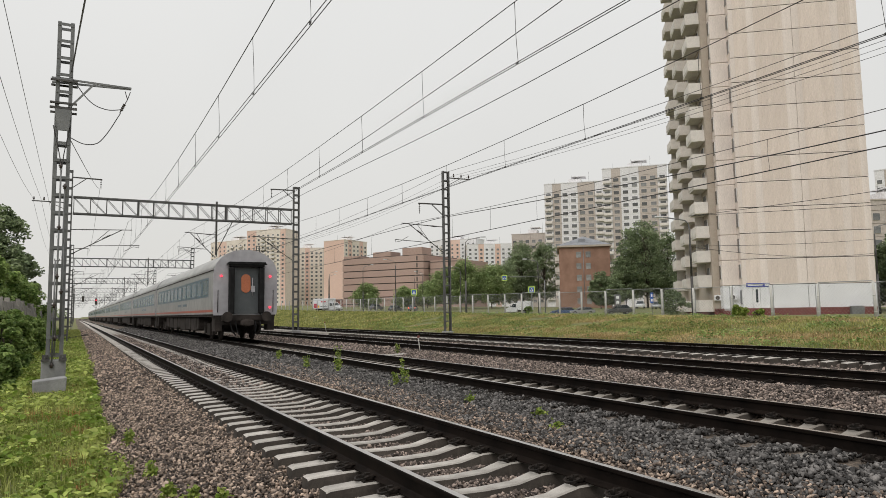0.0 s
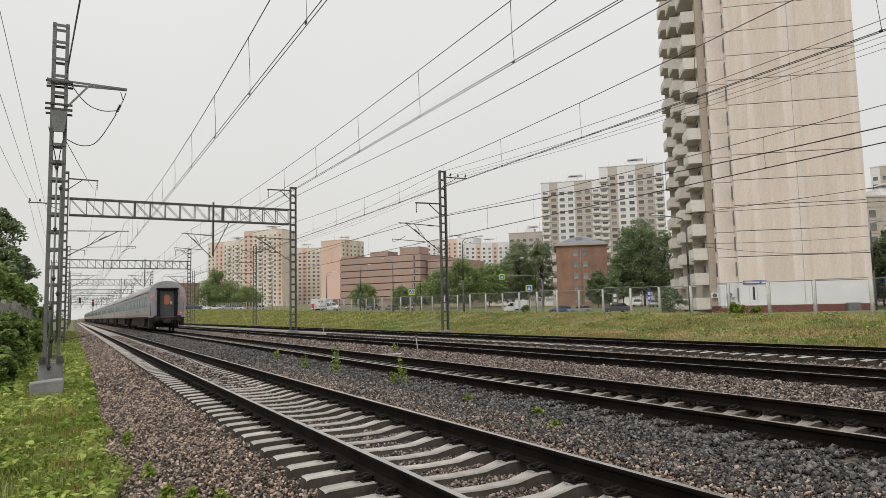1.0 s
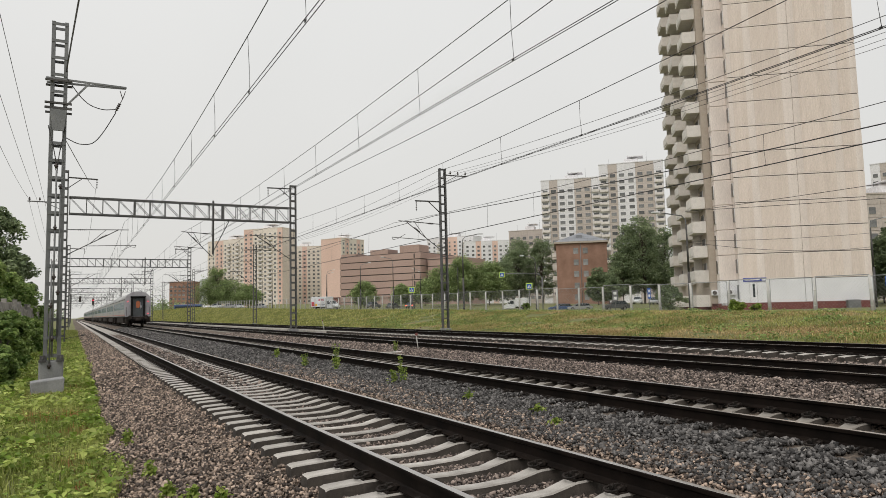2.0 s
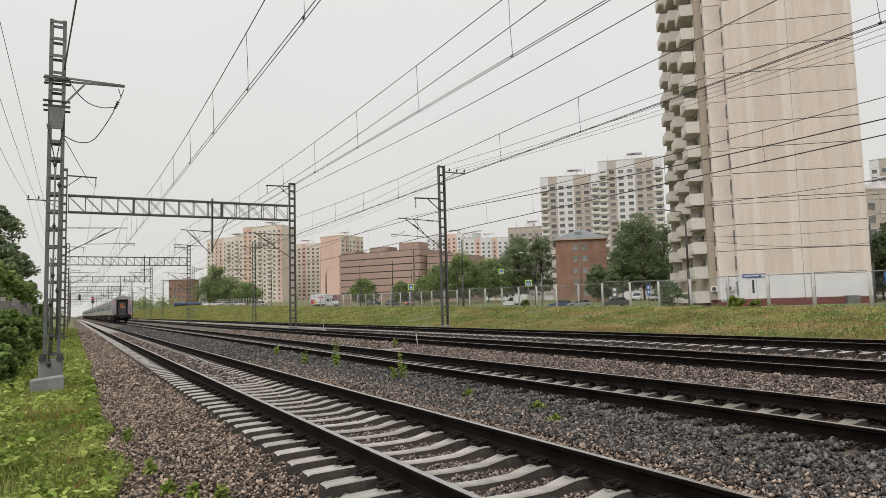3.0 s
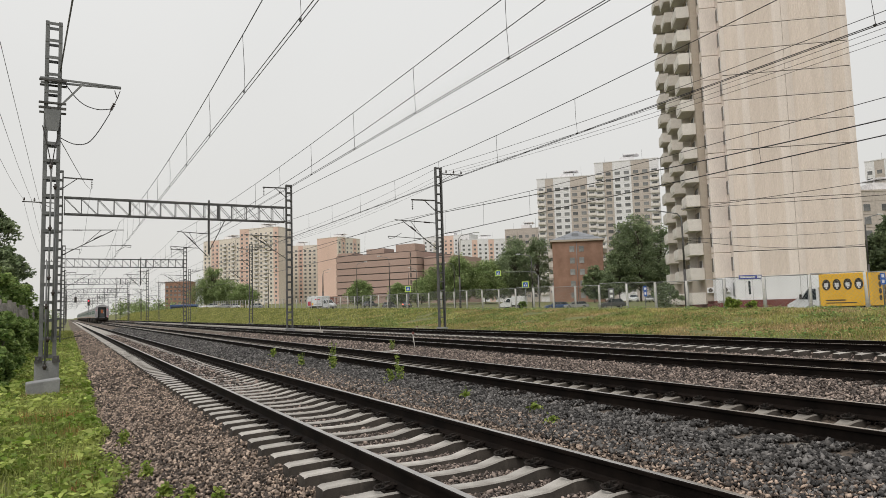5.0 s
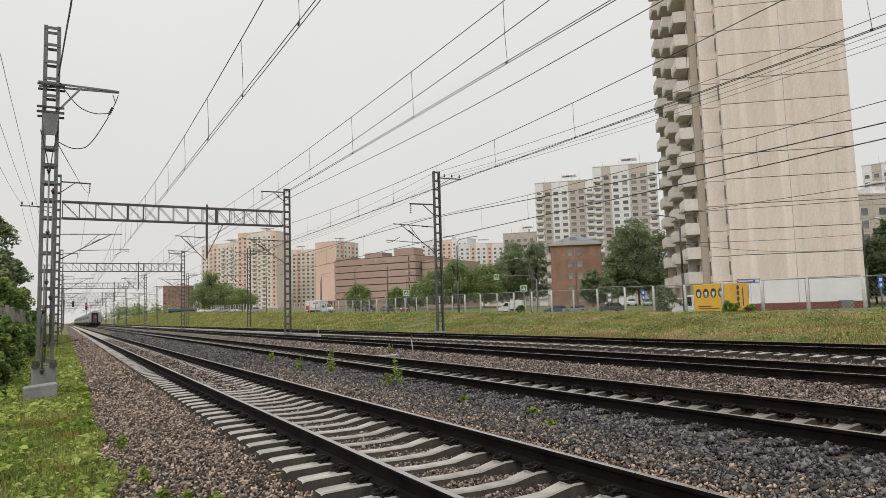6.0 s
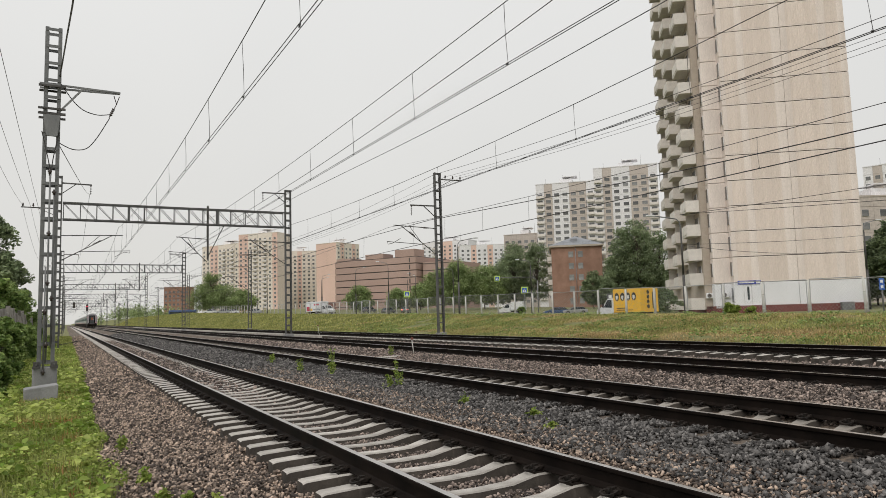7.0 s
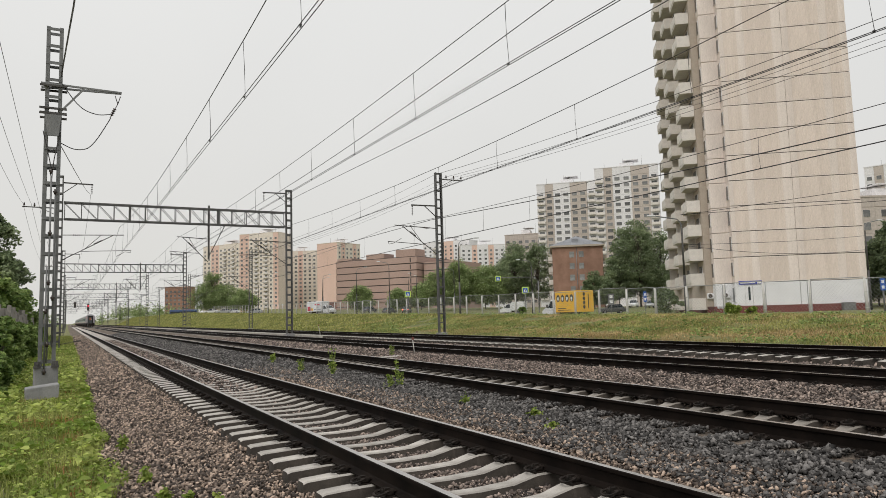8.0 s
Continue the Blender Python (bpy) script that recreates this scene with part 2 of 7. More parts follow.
def make_ground():
    xs = [-3000, -600, -150, -60, -30, -16, -10, -7, -5, -4, -3.2, -2.6, -2.2, -1.6, 0, 5, 10, 15, 18, 19, 20, 21.5, 22.5, 23.5, 24.5, 25.5, 26.5, 27.5, 28.5, 29.5, 30.3, 31, 32, 33.5, 34.5, 35.2, 36, 36.8, 37.5, 42, 47, 48.2, 49.5, 50.8, 52, 60, 69, 72, 77, 82, 90, 100, 110, 150, 300, 700, 3000]
    ys = [-800, -200, -60, -20] + [i * 2.5 for i in range(-4, 33)] + [90, 100, 115, 130, 150, 175, 200, 240, 280, 330, 420, 600, 1000, 4000]
    vs, fs = [], []
    for y in ys:
        for x in xs:
            n = noise.noise((x * 0.4, y * 0.4, 0)) * 0.07 + noise.noise((x * 1.3, y * 1.3, 3)) * 0.04
            if abs(x) > 60 or x > 31.5 or (-2.0 < x < 19):
                n = 0
            vs.append((x, y, ground_z(x, y) + n))
    k = len(xs)
    for j in range(len(ys) - 1):
        for i in range(k - 1):
            a = j * k + i
            fs.append((a, a + 1, a + 1 + k, a + k))
    ob = new("ground", np_mesh("ground", vs, fs, [M_GRASS], True))
    tagged(ob, "grassy railway verge and bank with green and dry patches", "ground", "", "structure")


BED = [(-2.35, -0.60), (-1.9, -0.50), (-1.2, -0.39), (-0.62, -0.345), (-0.4, -0.315), (2.0, -0.31), (2.4, -0.26), (2.75, -0.19), (3.05, -0.12), (3.35, -0.075), (4.0, -0.075), (4.2, -0.19), (5.6, -0.19), (5.8, -0.10), (6.4, -0.10), (6.8, -0.15), (7.6, -0.2), (8.2, -0.12), (8.6, -0.075), (9.1, -0.085), (9.3, -0.11), (10.7, -0.11), (10.9, -0.1), (11.5, -0.1),
       (12.0, -0.14), (13.0, -0.14), (13.7, -0.2), (14.4, -0.24), (14.9, -0.22), (15.1, -0.105), (16.7, -0.105), (16.9, -0.15), (17.4, -0.165), (18.2, -0.2), (19.3, -0.35), (19.9, -0.5)]


def bed_z(x):
    for (x0, z0), (x1, z1) in zip(BED, BED[1:]):
        if x0 <= x <= x1:
            return z0 + (z1 - z0) * (x - x0) / (x1 - x0)
    return -0.6


def fill_z(x, y):
    """Ballast that rises over the sleeper waists of the near track farther along."""
    t = min(1, max(0, (y - 12) / 8)) * min(1, max(0, (0.62 - abs(x - 0.795)) / 0.2))
    return 0.05 * t


def make_bed():
    xs = []
    for (x0, z0), (x1, z1) in zip(BED, BED[1:]):
        k = max(1, int((x1 - x0) / 0.4))
        xs += [x0 + (x1 - x0) * i / k for i in range(k)]
    xs.append(BED[-1][0])
    ys = [-400, -250, -160, -110, -80, -60, -45, -35, -28, -22, -17] + [i * 0.5 for i in range(-26, 100)] + [50 + i * 4 for i in range(0, 20)] + [140, 170, 220, 300, 420, 600, 1000]
    vs, fs = [], []
    for y in ys:
        for x in xs:
            n = noise.noise((x * 1.7, y * 1.7, 5)) * 0.025
            vs.append((x, y, bed_z(x) + fill_z(x, y) + n - 0.012))
    k = len(xs)
    for j in range(len(ys) - 1):
        for i in range(k - 1):
            a = j * k + i
            fs.append((a, a + 1, a + 1 + k, a + k))
    ob = new("ballast_bed", np_mesh("ballast_bed", vs, fs, [M_BALLAST], True))
    tagged(ob, "brown and grey crushed stone ballast bed under the tracks", "ballast", "", "structure")


make_ground()
make_bed()


# ---- railway tracks ----
RAIL = [(-0.075, -0.18), (0.075, -0.18), (0.075, -0.169), (0.02, -0.150), (0.009, -0.138), (0.009, -0.050), (0.035, -0.036), (0.037, -0.008), (0.030, -0.001), (0.020, 0.0),
        (-0.020, 0.0), (-0.030, -0.001), (-0.037, -0.008), (-0.035, -0.036), (-0.009, -0.050), (-0.009, -0.138), (-0.02, -0.150), (-0.075, -0.169)]


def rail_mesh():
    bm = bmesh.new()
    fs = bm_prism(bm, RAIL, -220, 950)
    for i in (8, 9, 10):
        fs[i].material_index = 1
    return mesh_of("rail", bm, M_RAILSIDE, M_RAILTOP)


def sleeper_mesh(face):
    """Prestressed concrete sleeper: high rail seats, sloping ends and a lower waist."""
    prof = [(-1.35, -0.222, 0.085), (-1.31, -0.208, 0.088), (-1.0, -0.196, 0.092), (-0.97, -0.192, 0.10), (-0.63, -0.192, 0.10), (-0.60, -0.2, 0.09), (-0.36, -0.252, 0.074), (0, -0.262, 0.07)]
    prof = prof + [(-x, z, w) for x, z, w in reversed(prof[:-1])]
    bm = bmesh.new()
    rows = []
    for x, z, w in prof:
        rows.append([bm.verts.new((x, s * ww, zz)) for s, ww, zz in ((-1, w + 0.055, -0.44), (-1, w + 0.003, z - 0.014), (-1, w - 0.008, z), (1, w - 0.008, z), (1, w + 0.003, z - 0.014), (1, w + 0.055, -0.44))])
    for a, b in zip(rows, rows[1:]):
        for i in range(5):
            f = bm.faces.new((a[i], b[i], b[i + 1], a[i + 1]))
            # flanks take the concrete with the shade in its colour
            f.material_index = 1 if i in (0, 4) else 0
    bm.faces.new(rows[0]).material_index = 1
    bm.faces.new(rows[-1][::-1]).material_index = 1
    return mesh_of("sleeper", bm, face, M_SLEEPSIDE_SHADED)


def clip_mesh():
    """Sprung rail clip: cast shoulder with two humps, a steel loop and a toe on the rail foot."""
    bm = bmesh.new()
    bm_box(bm, (-0.03, -0.075, -0.2), (0.085, 0.075, -0.178))
    for s in (-1, 1):
        bm_tube(bm, (-0.015, s * 0.04, -0.158), (0.06, s * 0.04, -0.158), 0.03, 0.024, 7)
        bm_tube(bm, (-0.05, s * 0.022, -0.15), (0.03, s * 0.055, -0.135), 0.014, None, 5)
    bm_box(bm, (0.0, -0.018, -0.178), (0.05, 0.018, -0.118))
    pts = [(0.02, -0.055, -0.14), (0.085, -0.072, -0.152), (0.125, -0.05, -0.166), (0.138, 0, -0.17), (0.125, 0.05, -0.166), (0.085, 0.072, -0.152), (0.02, 0.055, -0.14)]
    for a, b in zip(pts, pts[1:]):
        bm_tube(bm, a, b, 0.012, None, 5)
    return mesh_of("rail_clip", bm, M_CLIP)


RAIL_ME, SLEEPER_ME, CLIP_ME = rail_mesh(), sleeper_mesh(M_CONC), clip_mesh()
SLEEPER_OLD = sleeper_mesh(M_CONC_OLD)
Y_SLEEPER = [6.239 - 0.125, 6.0, 5.9, 6.2]
STEP = 0.5447


def make_track(i, x, z, near, clips, far):
    top = thing("railway_track", "railway track with rusty steel rails on concrete sleepers", "railway track", (x, 0, z), "parallel tracks", "structure")
    for s in (-0.795, 0.795):
        part("rail", RAIL_ME, None, top, "rusty rail with a worn shiny head", (s, 0, 0))
    y0 = Y_SLEEPER[i] - STEP * 8
    rnd = random.Random(i)
    for k in range(near):
        y = y0 + STEP * k
        part("sleeper", SLEEPER_OLD if i in (1, 2) else SLEEPER_ME, None, top, "", pose(0, y, rnd.uniform(-0.006, 0.004), 0, 0, rnd.uniform(-0.5, 0.5)))
        if k < clips:
            for sx in (-0.795, 0.795):
                for d in (-1, 1):
                    part("rail_clip", CLIP_ME, None, top, "", pose(sx + d * 0.10, y, 0, 0, 0, 0 if d > 0 else 180))
    # the far sleepers and clips
    src = [v.co[:] for v in SLEEPER_ME.vertices]
    pol = [tuple(p.vertices) for p in SLEEPER_ME.polygons]
    quads = [p for p in pol if len(p) == 4]
    vs, fs = [], []
    for k in list(range(-160, 0)) + list(range(near, far)):
        y = y0 + STEP * k
        o = len(vs)
        vs += [(a, b + y, c) for a, b, c in src]
        fs += [tuple(o + j for j in p) for p in quads]
    ob = part("far_sleepers", np_mesh("far_sleepers", vs, fs, [M_CONC_OLD if i in (1, 2) else M_CONC]), None, top)
    tagged(ob, "", "", "", "stuff")
    vs, fs = [], []
    box = [(-0.05, -0.07, -0.19), (0.09, -0.07, -0.19), (0.09, 0.07, -0.19), (-0.05, 0.07, -0.19), (-0.03, -0.05, -0.125), (0.06, -0.05, -0.135), (0.06, 0.05, -0.135), (-0.03, 0.05, -0.125)]
    bf = [(4, 5, 6, 7), (0, 1, 5, 4), (1, 2, 6, 5), (2, 3, 7, 6), (3, 0, 4, 7)]
    for k in range(clips, min(far, 260)):
        y = y0 + STEP * k
        for sx in (-0.795, 0.795):
            for d in (-1, 1):
                o = len(vs)
                vs += [(sx + d * 0.10 + d * a, y + b, c) for a, b, c in box]
                fs += [tuple(o + j for j in p) for p in bf]
    ob = part("far_clips", np_mesh("far_clips", vs, fs, [M_CLIP]), None, top)
    tagged(ob, "", "", "", "stuff")
    return top


for _i, (_x, _z) in enumerate(TRACKS):
    make_track(_i, _x, _z, (150, 100, 90, 90)[_i], (60, 45, 36, 30)[_i], (700, 600, 400, 400)[_i])


# ---- overhead line: masts, gantries, cantilevers, wires ----
def bm_wire(bm, pts, r, n=4):
    pts = [Vector(p) for p in pts]
    rings = []
    for i, c in enumerate(pts):
        d = (pts[min(i + 1, len(pts) - 1)] - pts[max(i - 1, 0)]).normalized()
        q = d.to_track_quat("Z", "Y").to_matrix()
        rings.append([bm.verts.new(c + q @ Vector((math.cos(2 * math.pi * k / n) * r, math.sin(2 * math.pi * k / n) * r, 0))) for k in range(n)])
    for a, b in zip(rings, rings[1:]):
        for k in range(n):
            bm.faces.new((a[k], a[(k + 1) % n], b[(k + 1) % n], b[k]))


def lattice_mast(name, label, at, h, w=0.38, d=0.34, step=0.48, group="line masts", material=None, foot=True):
    """Two rolled channels joined by batten plates front and back, on a concrete stub."""
    material = material or M_STEEL
    top = thing(name, label, "catenary mast", at, group)
    bm = bmesh.new()
    t = 0.012
    sec = [(-0.045, -d / 2), (0.045, -d / 2), (0.045, -d / 2 + t), (-0.045 + t, -d / 2 + t), (-0.045 + t, d / 2 - t), (0.045, d / 2 - t), (0.045, d / 2), (-0.045, d / 2)]
    lo = [bm.verts.new((x, y, 0)) for x, y in sec]
    hi = [bm.verts.new((x, y, h)) for x, y in sec]
    for i in range(8):
        j = (i + 1) % 8
        bm.faces.new((lo[i], lo[j], hi[j], hi[i]))
    bm.faces.new(lo[::-1])
    bm.faces.new(hi)
    chan = mesh_of("channel", bm, material)
    part("channel", chan, None, top, "", pose(-w / 2 + 0.045, 0, 0))
    part("channel", chan, None, top, "", pose(w / 2 - 0.045, 0, 0, 0, 0, 180))
    bm = bmesh.new()
    bm_box(bm, (-w / 2 + 0.01, -0.006, -0.04), (w / 2 - 0.01, 0.006, 0.04))
    bat = mesh_of("batten", bm, material)
    n = int(h / step)
    for k in range(n + 1):
        z = h - 0.07 - k * step
        if z > 0.1:
            part("batten", bat, None, top, "", (0, -d / 2 - 0.007, z))
            part("batten", bat, None, top, "", (0, d / 2 + 0.007, z))
    if foot:
        bm = bmesh.new()
        bm_box(bm, (-w / 2 - 0.1, -d / 2 - 0.1, -0.9), (w / 2 + 0.1, d / 2 + 0.1, 0.0))
        bevel(bm, 0.03)
        part("footing", bm, M_BLOCK, top, "weathered concrete footing")
    return top


def insulator_string(bm, a, b, r=0.06, n=5):
    a, b = Vector(a), Vector(b)
    bm_tube(bm, a, b, 0.015, None, 6)
    for i in range(n):
        c = a.lerp(b, (i + 0.7) / (n + 0.4))
        d = (b - a).normalized() * 0.03
        bm_tube(bm, c - d, c + d * 0.3, r, r * 0.45, 8)


def bracket(parent, x0, reach, side, zc=6.4, zm=8.0):
    """Cantilever on a support at local x0, reaching to one side: top tube, strut, registration arm, steady arm and insulators."""
    s = side
    bm = bmesh.new()
    bm_tube(bm, (x0, 0, zm - 0.3), (x0 + s * reach, 0, zm - 0.18), 0.03)
    part("top_tube", bm, M_DARKSTEEL, parent)
    bm = bmesh.new()
    bm_tube(bm, (x0, 0, zm - 2.1), (x0 + s * reach * 0.82, 0, zm - 0.22), 0.03)
    part("strut", bm, M_DARKSTEEL, parent)
    bm = bmesh.new()
    bm_tube(bm, (x0 + s * reach * 0.36, 0, zm - 1.27), (x0 + s * (reach * 0.62), 0, zm - 0.24), 0.02)
    part("tie", bm, M_DARKSTEEL, parent)
    bm = bmesh.new()
    bm_tube(bm, (x0 + s * reach * 0.28, 0, zm - 1.45), (x0 + s * (reach + 0.5), 0, zm - 1.32), 0.022)
    part("registration_arm", bm, M_DARKSTEEL, parent)
    bm = bmesh.new()
    bm_wire(bm, [(x0 + s * (reach + 0.5), 0, zm - 1.32), (x0 + s * (reach + 0.45), 0, zm - 1.5), (x0 + s * (reach + 0.1), 0, zm - 1.42), (x0 + s * (reach - 0.5), 0, zc + 0.02)], 0.018, 6)
    part("steady_arm", bm, M_DARKSTEEL, parent)
    bm = bmesh.new()
    insulator_string(bm, (x0 + s * reach * 0.5, 0, zm - 0.9), (x0 + s * reach * 0.64, 0, zm - 0.58), 0.07)
    part("insulator", bm, M_INSUL, parent, "dark ribbed insulator")
    bm = bmesh.new()
    insulator_string(bm, (x0 + s * reach * 0.16, 0, zm - 0.29), (x0 + s * reach * 0.32, 0, zm - 0.27), 0.07)
    part("insulator", bm, M_INSUL, parent, "dark ribbed insulator")


def top_arm(parent, x0, z, reach, side):
    """Short arm near the mast head with a hanging insulator."""
    s = side
    bm = bmesh.new()
    bm_beam(bm, (x0, 0, z), (x0 + s * reach, 0, z - 0.03), 0.07, 0.09)
    bm_beam(bm, (x0, 0, z - 0.75), (x0 + s * reach * 0.45, 0, z - 0.05), 0.05)
    part("feeder_arm", bm, M_DARKSTEEL, parent)
    bm = bmesh.new()
    insulator_string(bm, (x0 + s * (reach - 0.08), 0, z - 0.05), (x0 + s * (reach - 0.08), 0, z - 0.75), 0.07)
    part("insulator", bm, M_INSUL, parent, "dark ribbed insulator")


def pin_arm(parent, x0, z, side, n=3, reach=2.1):
    """Crossarm that carries small pin insulators."""
    s = side
    bm = bmesh.new()
    bm_beam(bm, (x0, 0, z), (x0 + s * reach, 0, z + 0.02), 0.06, 0.07)
    bm_beam(bm, (x0, 0, z - 0.5), (x0 + s * reach * 0.5, 0, z - 0.02), 0.04)
    part("crossarm", bm, M_DARKSTEEL, parent)
    for k in range(n):
        bm = bmesh.new()
        c = x0 + s * (reach - 0.12 - k * 0.62)
        bm_tube(bm, (c, 0, z + 0.02), (c, 0, z + 0.2), 0.015, None, 6)
        bm_tube(bm, (c, 0, z + 0.12), (c, 0, z + 0.22), 0.07, 0.05, 8)
        bm_tube(bm, (c, 0, z + 0.22), (c, 0, z + 0.32), 0.05, 0.035, 8)
        part("pin_insulator", bm, M_INSUL, parent, "dark pin insulator")


GX0, GX1, GZ0, GZ1 = -3.2, 13.45, 8.85, 10.05


def make_gantry(y):
    top = thing("gantry", "grey steel lattice gantry spanning three tracks", "gantry", (0, y, 0), "portal gantries")
    # legs
    for x, z0, w in ((GX0, -0.45, 0.42), (GX1, 0.05, 0.52)):
        h = 12.0 - z0
        t, d = 0.014, 0.28
        for s in (-1, 1):
            bm = bmesh.new()
            xx = x + s * (w / 2 - 0.04)
            bm_box(bm, (xx - 0.045, -d / 2, z0), (xx + 0.045, -d / 2 + 0.05, z0 + h))
            bm_box(bm, (xx - 0.045, d / 2 - 0.05, z0), (xx + 0.045, d / 2, z0 + h))
            bm_box(bm, (xx + s * 0.03, -d / 2 + 0.051, z0), (xx + s * 0.045, d / 2 - 0.051, z0 + h))
            part("leg_channel", bm, M_GANTRY, top)
        bat = None
        for k in range(int(h / 0.62)):
            z = z0 + h - 0.08 - k * 0.62
            if bat is None:
                bm = bmesh.new()
                bm_box(bm, (-w / 2 + 0.02, -0.007, -0.07), (w / 2 - 0.02, 0.007, 0.07))
                bat = mesh_of("batten", bm, M_GANTRY)
            for s in (-1, 1):
                part("batten", bat, None, top, "", (x, s * (d / 2 + 0.009), z))
        bm = bmesh.new()
        bm_box(bm, (x - 0.36, -0.33, z0 - 0.8), (x + 0.36, 0.33, z0 + 0.02))
        bevel(bm, 0.03)
        part("footing", bm, M_BLOCK, top, "weathered concrete footing")
    # beam
    xa, xb = GX0 + 0.25, GX1 - 0.28
    for yy in (-0.28, 0.28):
        for z in (GZ0, GZ1):
            bm = bmesh.new()
            bm_box(bm, (xa, yy - 0.05, z - 0.05), (xb, yy + 0.05, z - 0.035))
            bm_box(bm, (xa, yy - (0.05 if yy < 0 else -0.035), z - 0.034), (xb, yy - (0.035 if yy < 0 else -0.05), z + 0.05))
            part("chord", bm, M_GANTRY, top)
        n = 15
        for k in range(n + 1):
            x = xa + 0.06 + (xb - xa - 0.12) * k / n
            bm = bmesh.new()
            bm_beam(bm, (x, yy, GZ0 + 0.02), (x, yy, GZ1 - 0.05), 0.05 if k not in (4, 10) else 0.12, 0.05)
            part("post", bm, M_GANTRY, top)
            if k < n:
                x2 = xa + 0.06 + (xb - xa - 0.12) * (k + 1) / n
                bm = bmesh.new()
                bm_beam(bm, (x + 0.03, yy + 0.03, GZ1 - 0.06), (x2 - 0.03, yy + 0.03, GZ0 + 0.03), 0.055, 0.03)
                part("diagonal", bm, M_GANTRY, top)
    # hanging post between the tracks
    bm = bmesh.new()
    bm_beam(bm, (7.05, 0, GZ1 + 0.3), (7.05, 0, 6.1), 0.13, 0.13)
    bm_beam(bm, (7.05, 0, 6.3), (8.3, 0, GZ0), 0.06)
    part("hanging_post", bm, M_DARKSTEEL, top, "dark hanging post")
    bracket(top, GX0 + 0.2, 4.0, 1, 6.2)
    bracket(top, 7.0, 2.3, -1, 6.2)
    bracket(top, GX1 - 0.25, 3.4, -1, 6.45, 7.9)
    top_arm(top, GX1 - 0.25, 11.7, 1.9, -1)
    top_arm(top, GX0 + 0.2, 11.5, 1.9, 1)
    pin_arm(top, GX0 - 0.2, 9.62, -1)
    return top


_g = make_gantry(55.5)
for _k in range(1, 7):
    copy_thing(_g, pose(0, 55.5 + 57.4 * _k, 0))

# masts beyond the far track
_p = lattice_mast("catenary_mast", "grey steel catenary mast with a bracket over the far track", (20.35, 42, 0.05), 11.3, 0.52, 0.24, 0.62, "masts beyond the far track", M_GANTRY)
bracket(_p, -0.27, 3.2, -1, 6.5, 7.6)
top_arm(_p, -0.27, 8.9, 1.9, -1)
pin_arm(_p, 0.27, 10.85, 1, 3, 1.75)
for _k in range(1, 7):
    copy_thing(_p, pose(20.35 + 0.1 * _k, 42 + 57.2 * _k, 0.05))

# ---- nearest mast: anchor for the wires, with a counterweight ----
NM = (-3.02, 20.8)
_n = lattice_mast("anchor_mast", "grey steel anchor mast with wire tensioning gear on a concrete footing", (NM[0], NM[1], 0.28), 9.12, 0.40, 0.36, 0.47, "line masts", None, False)


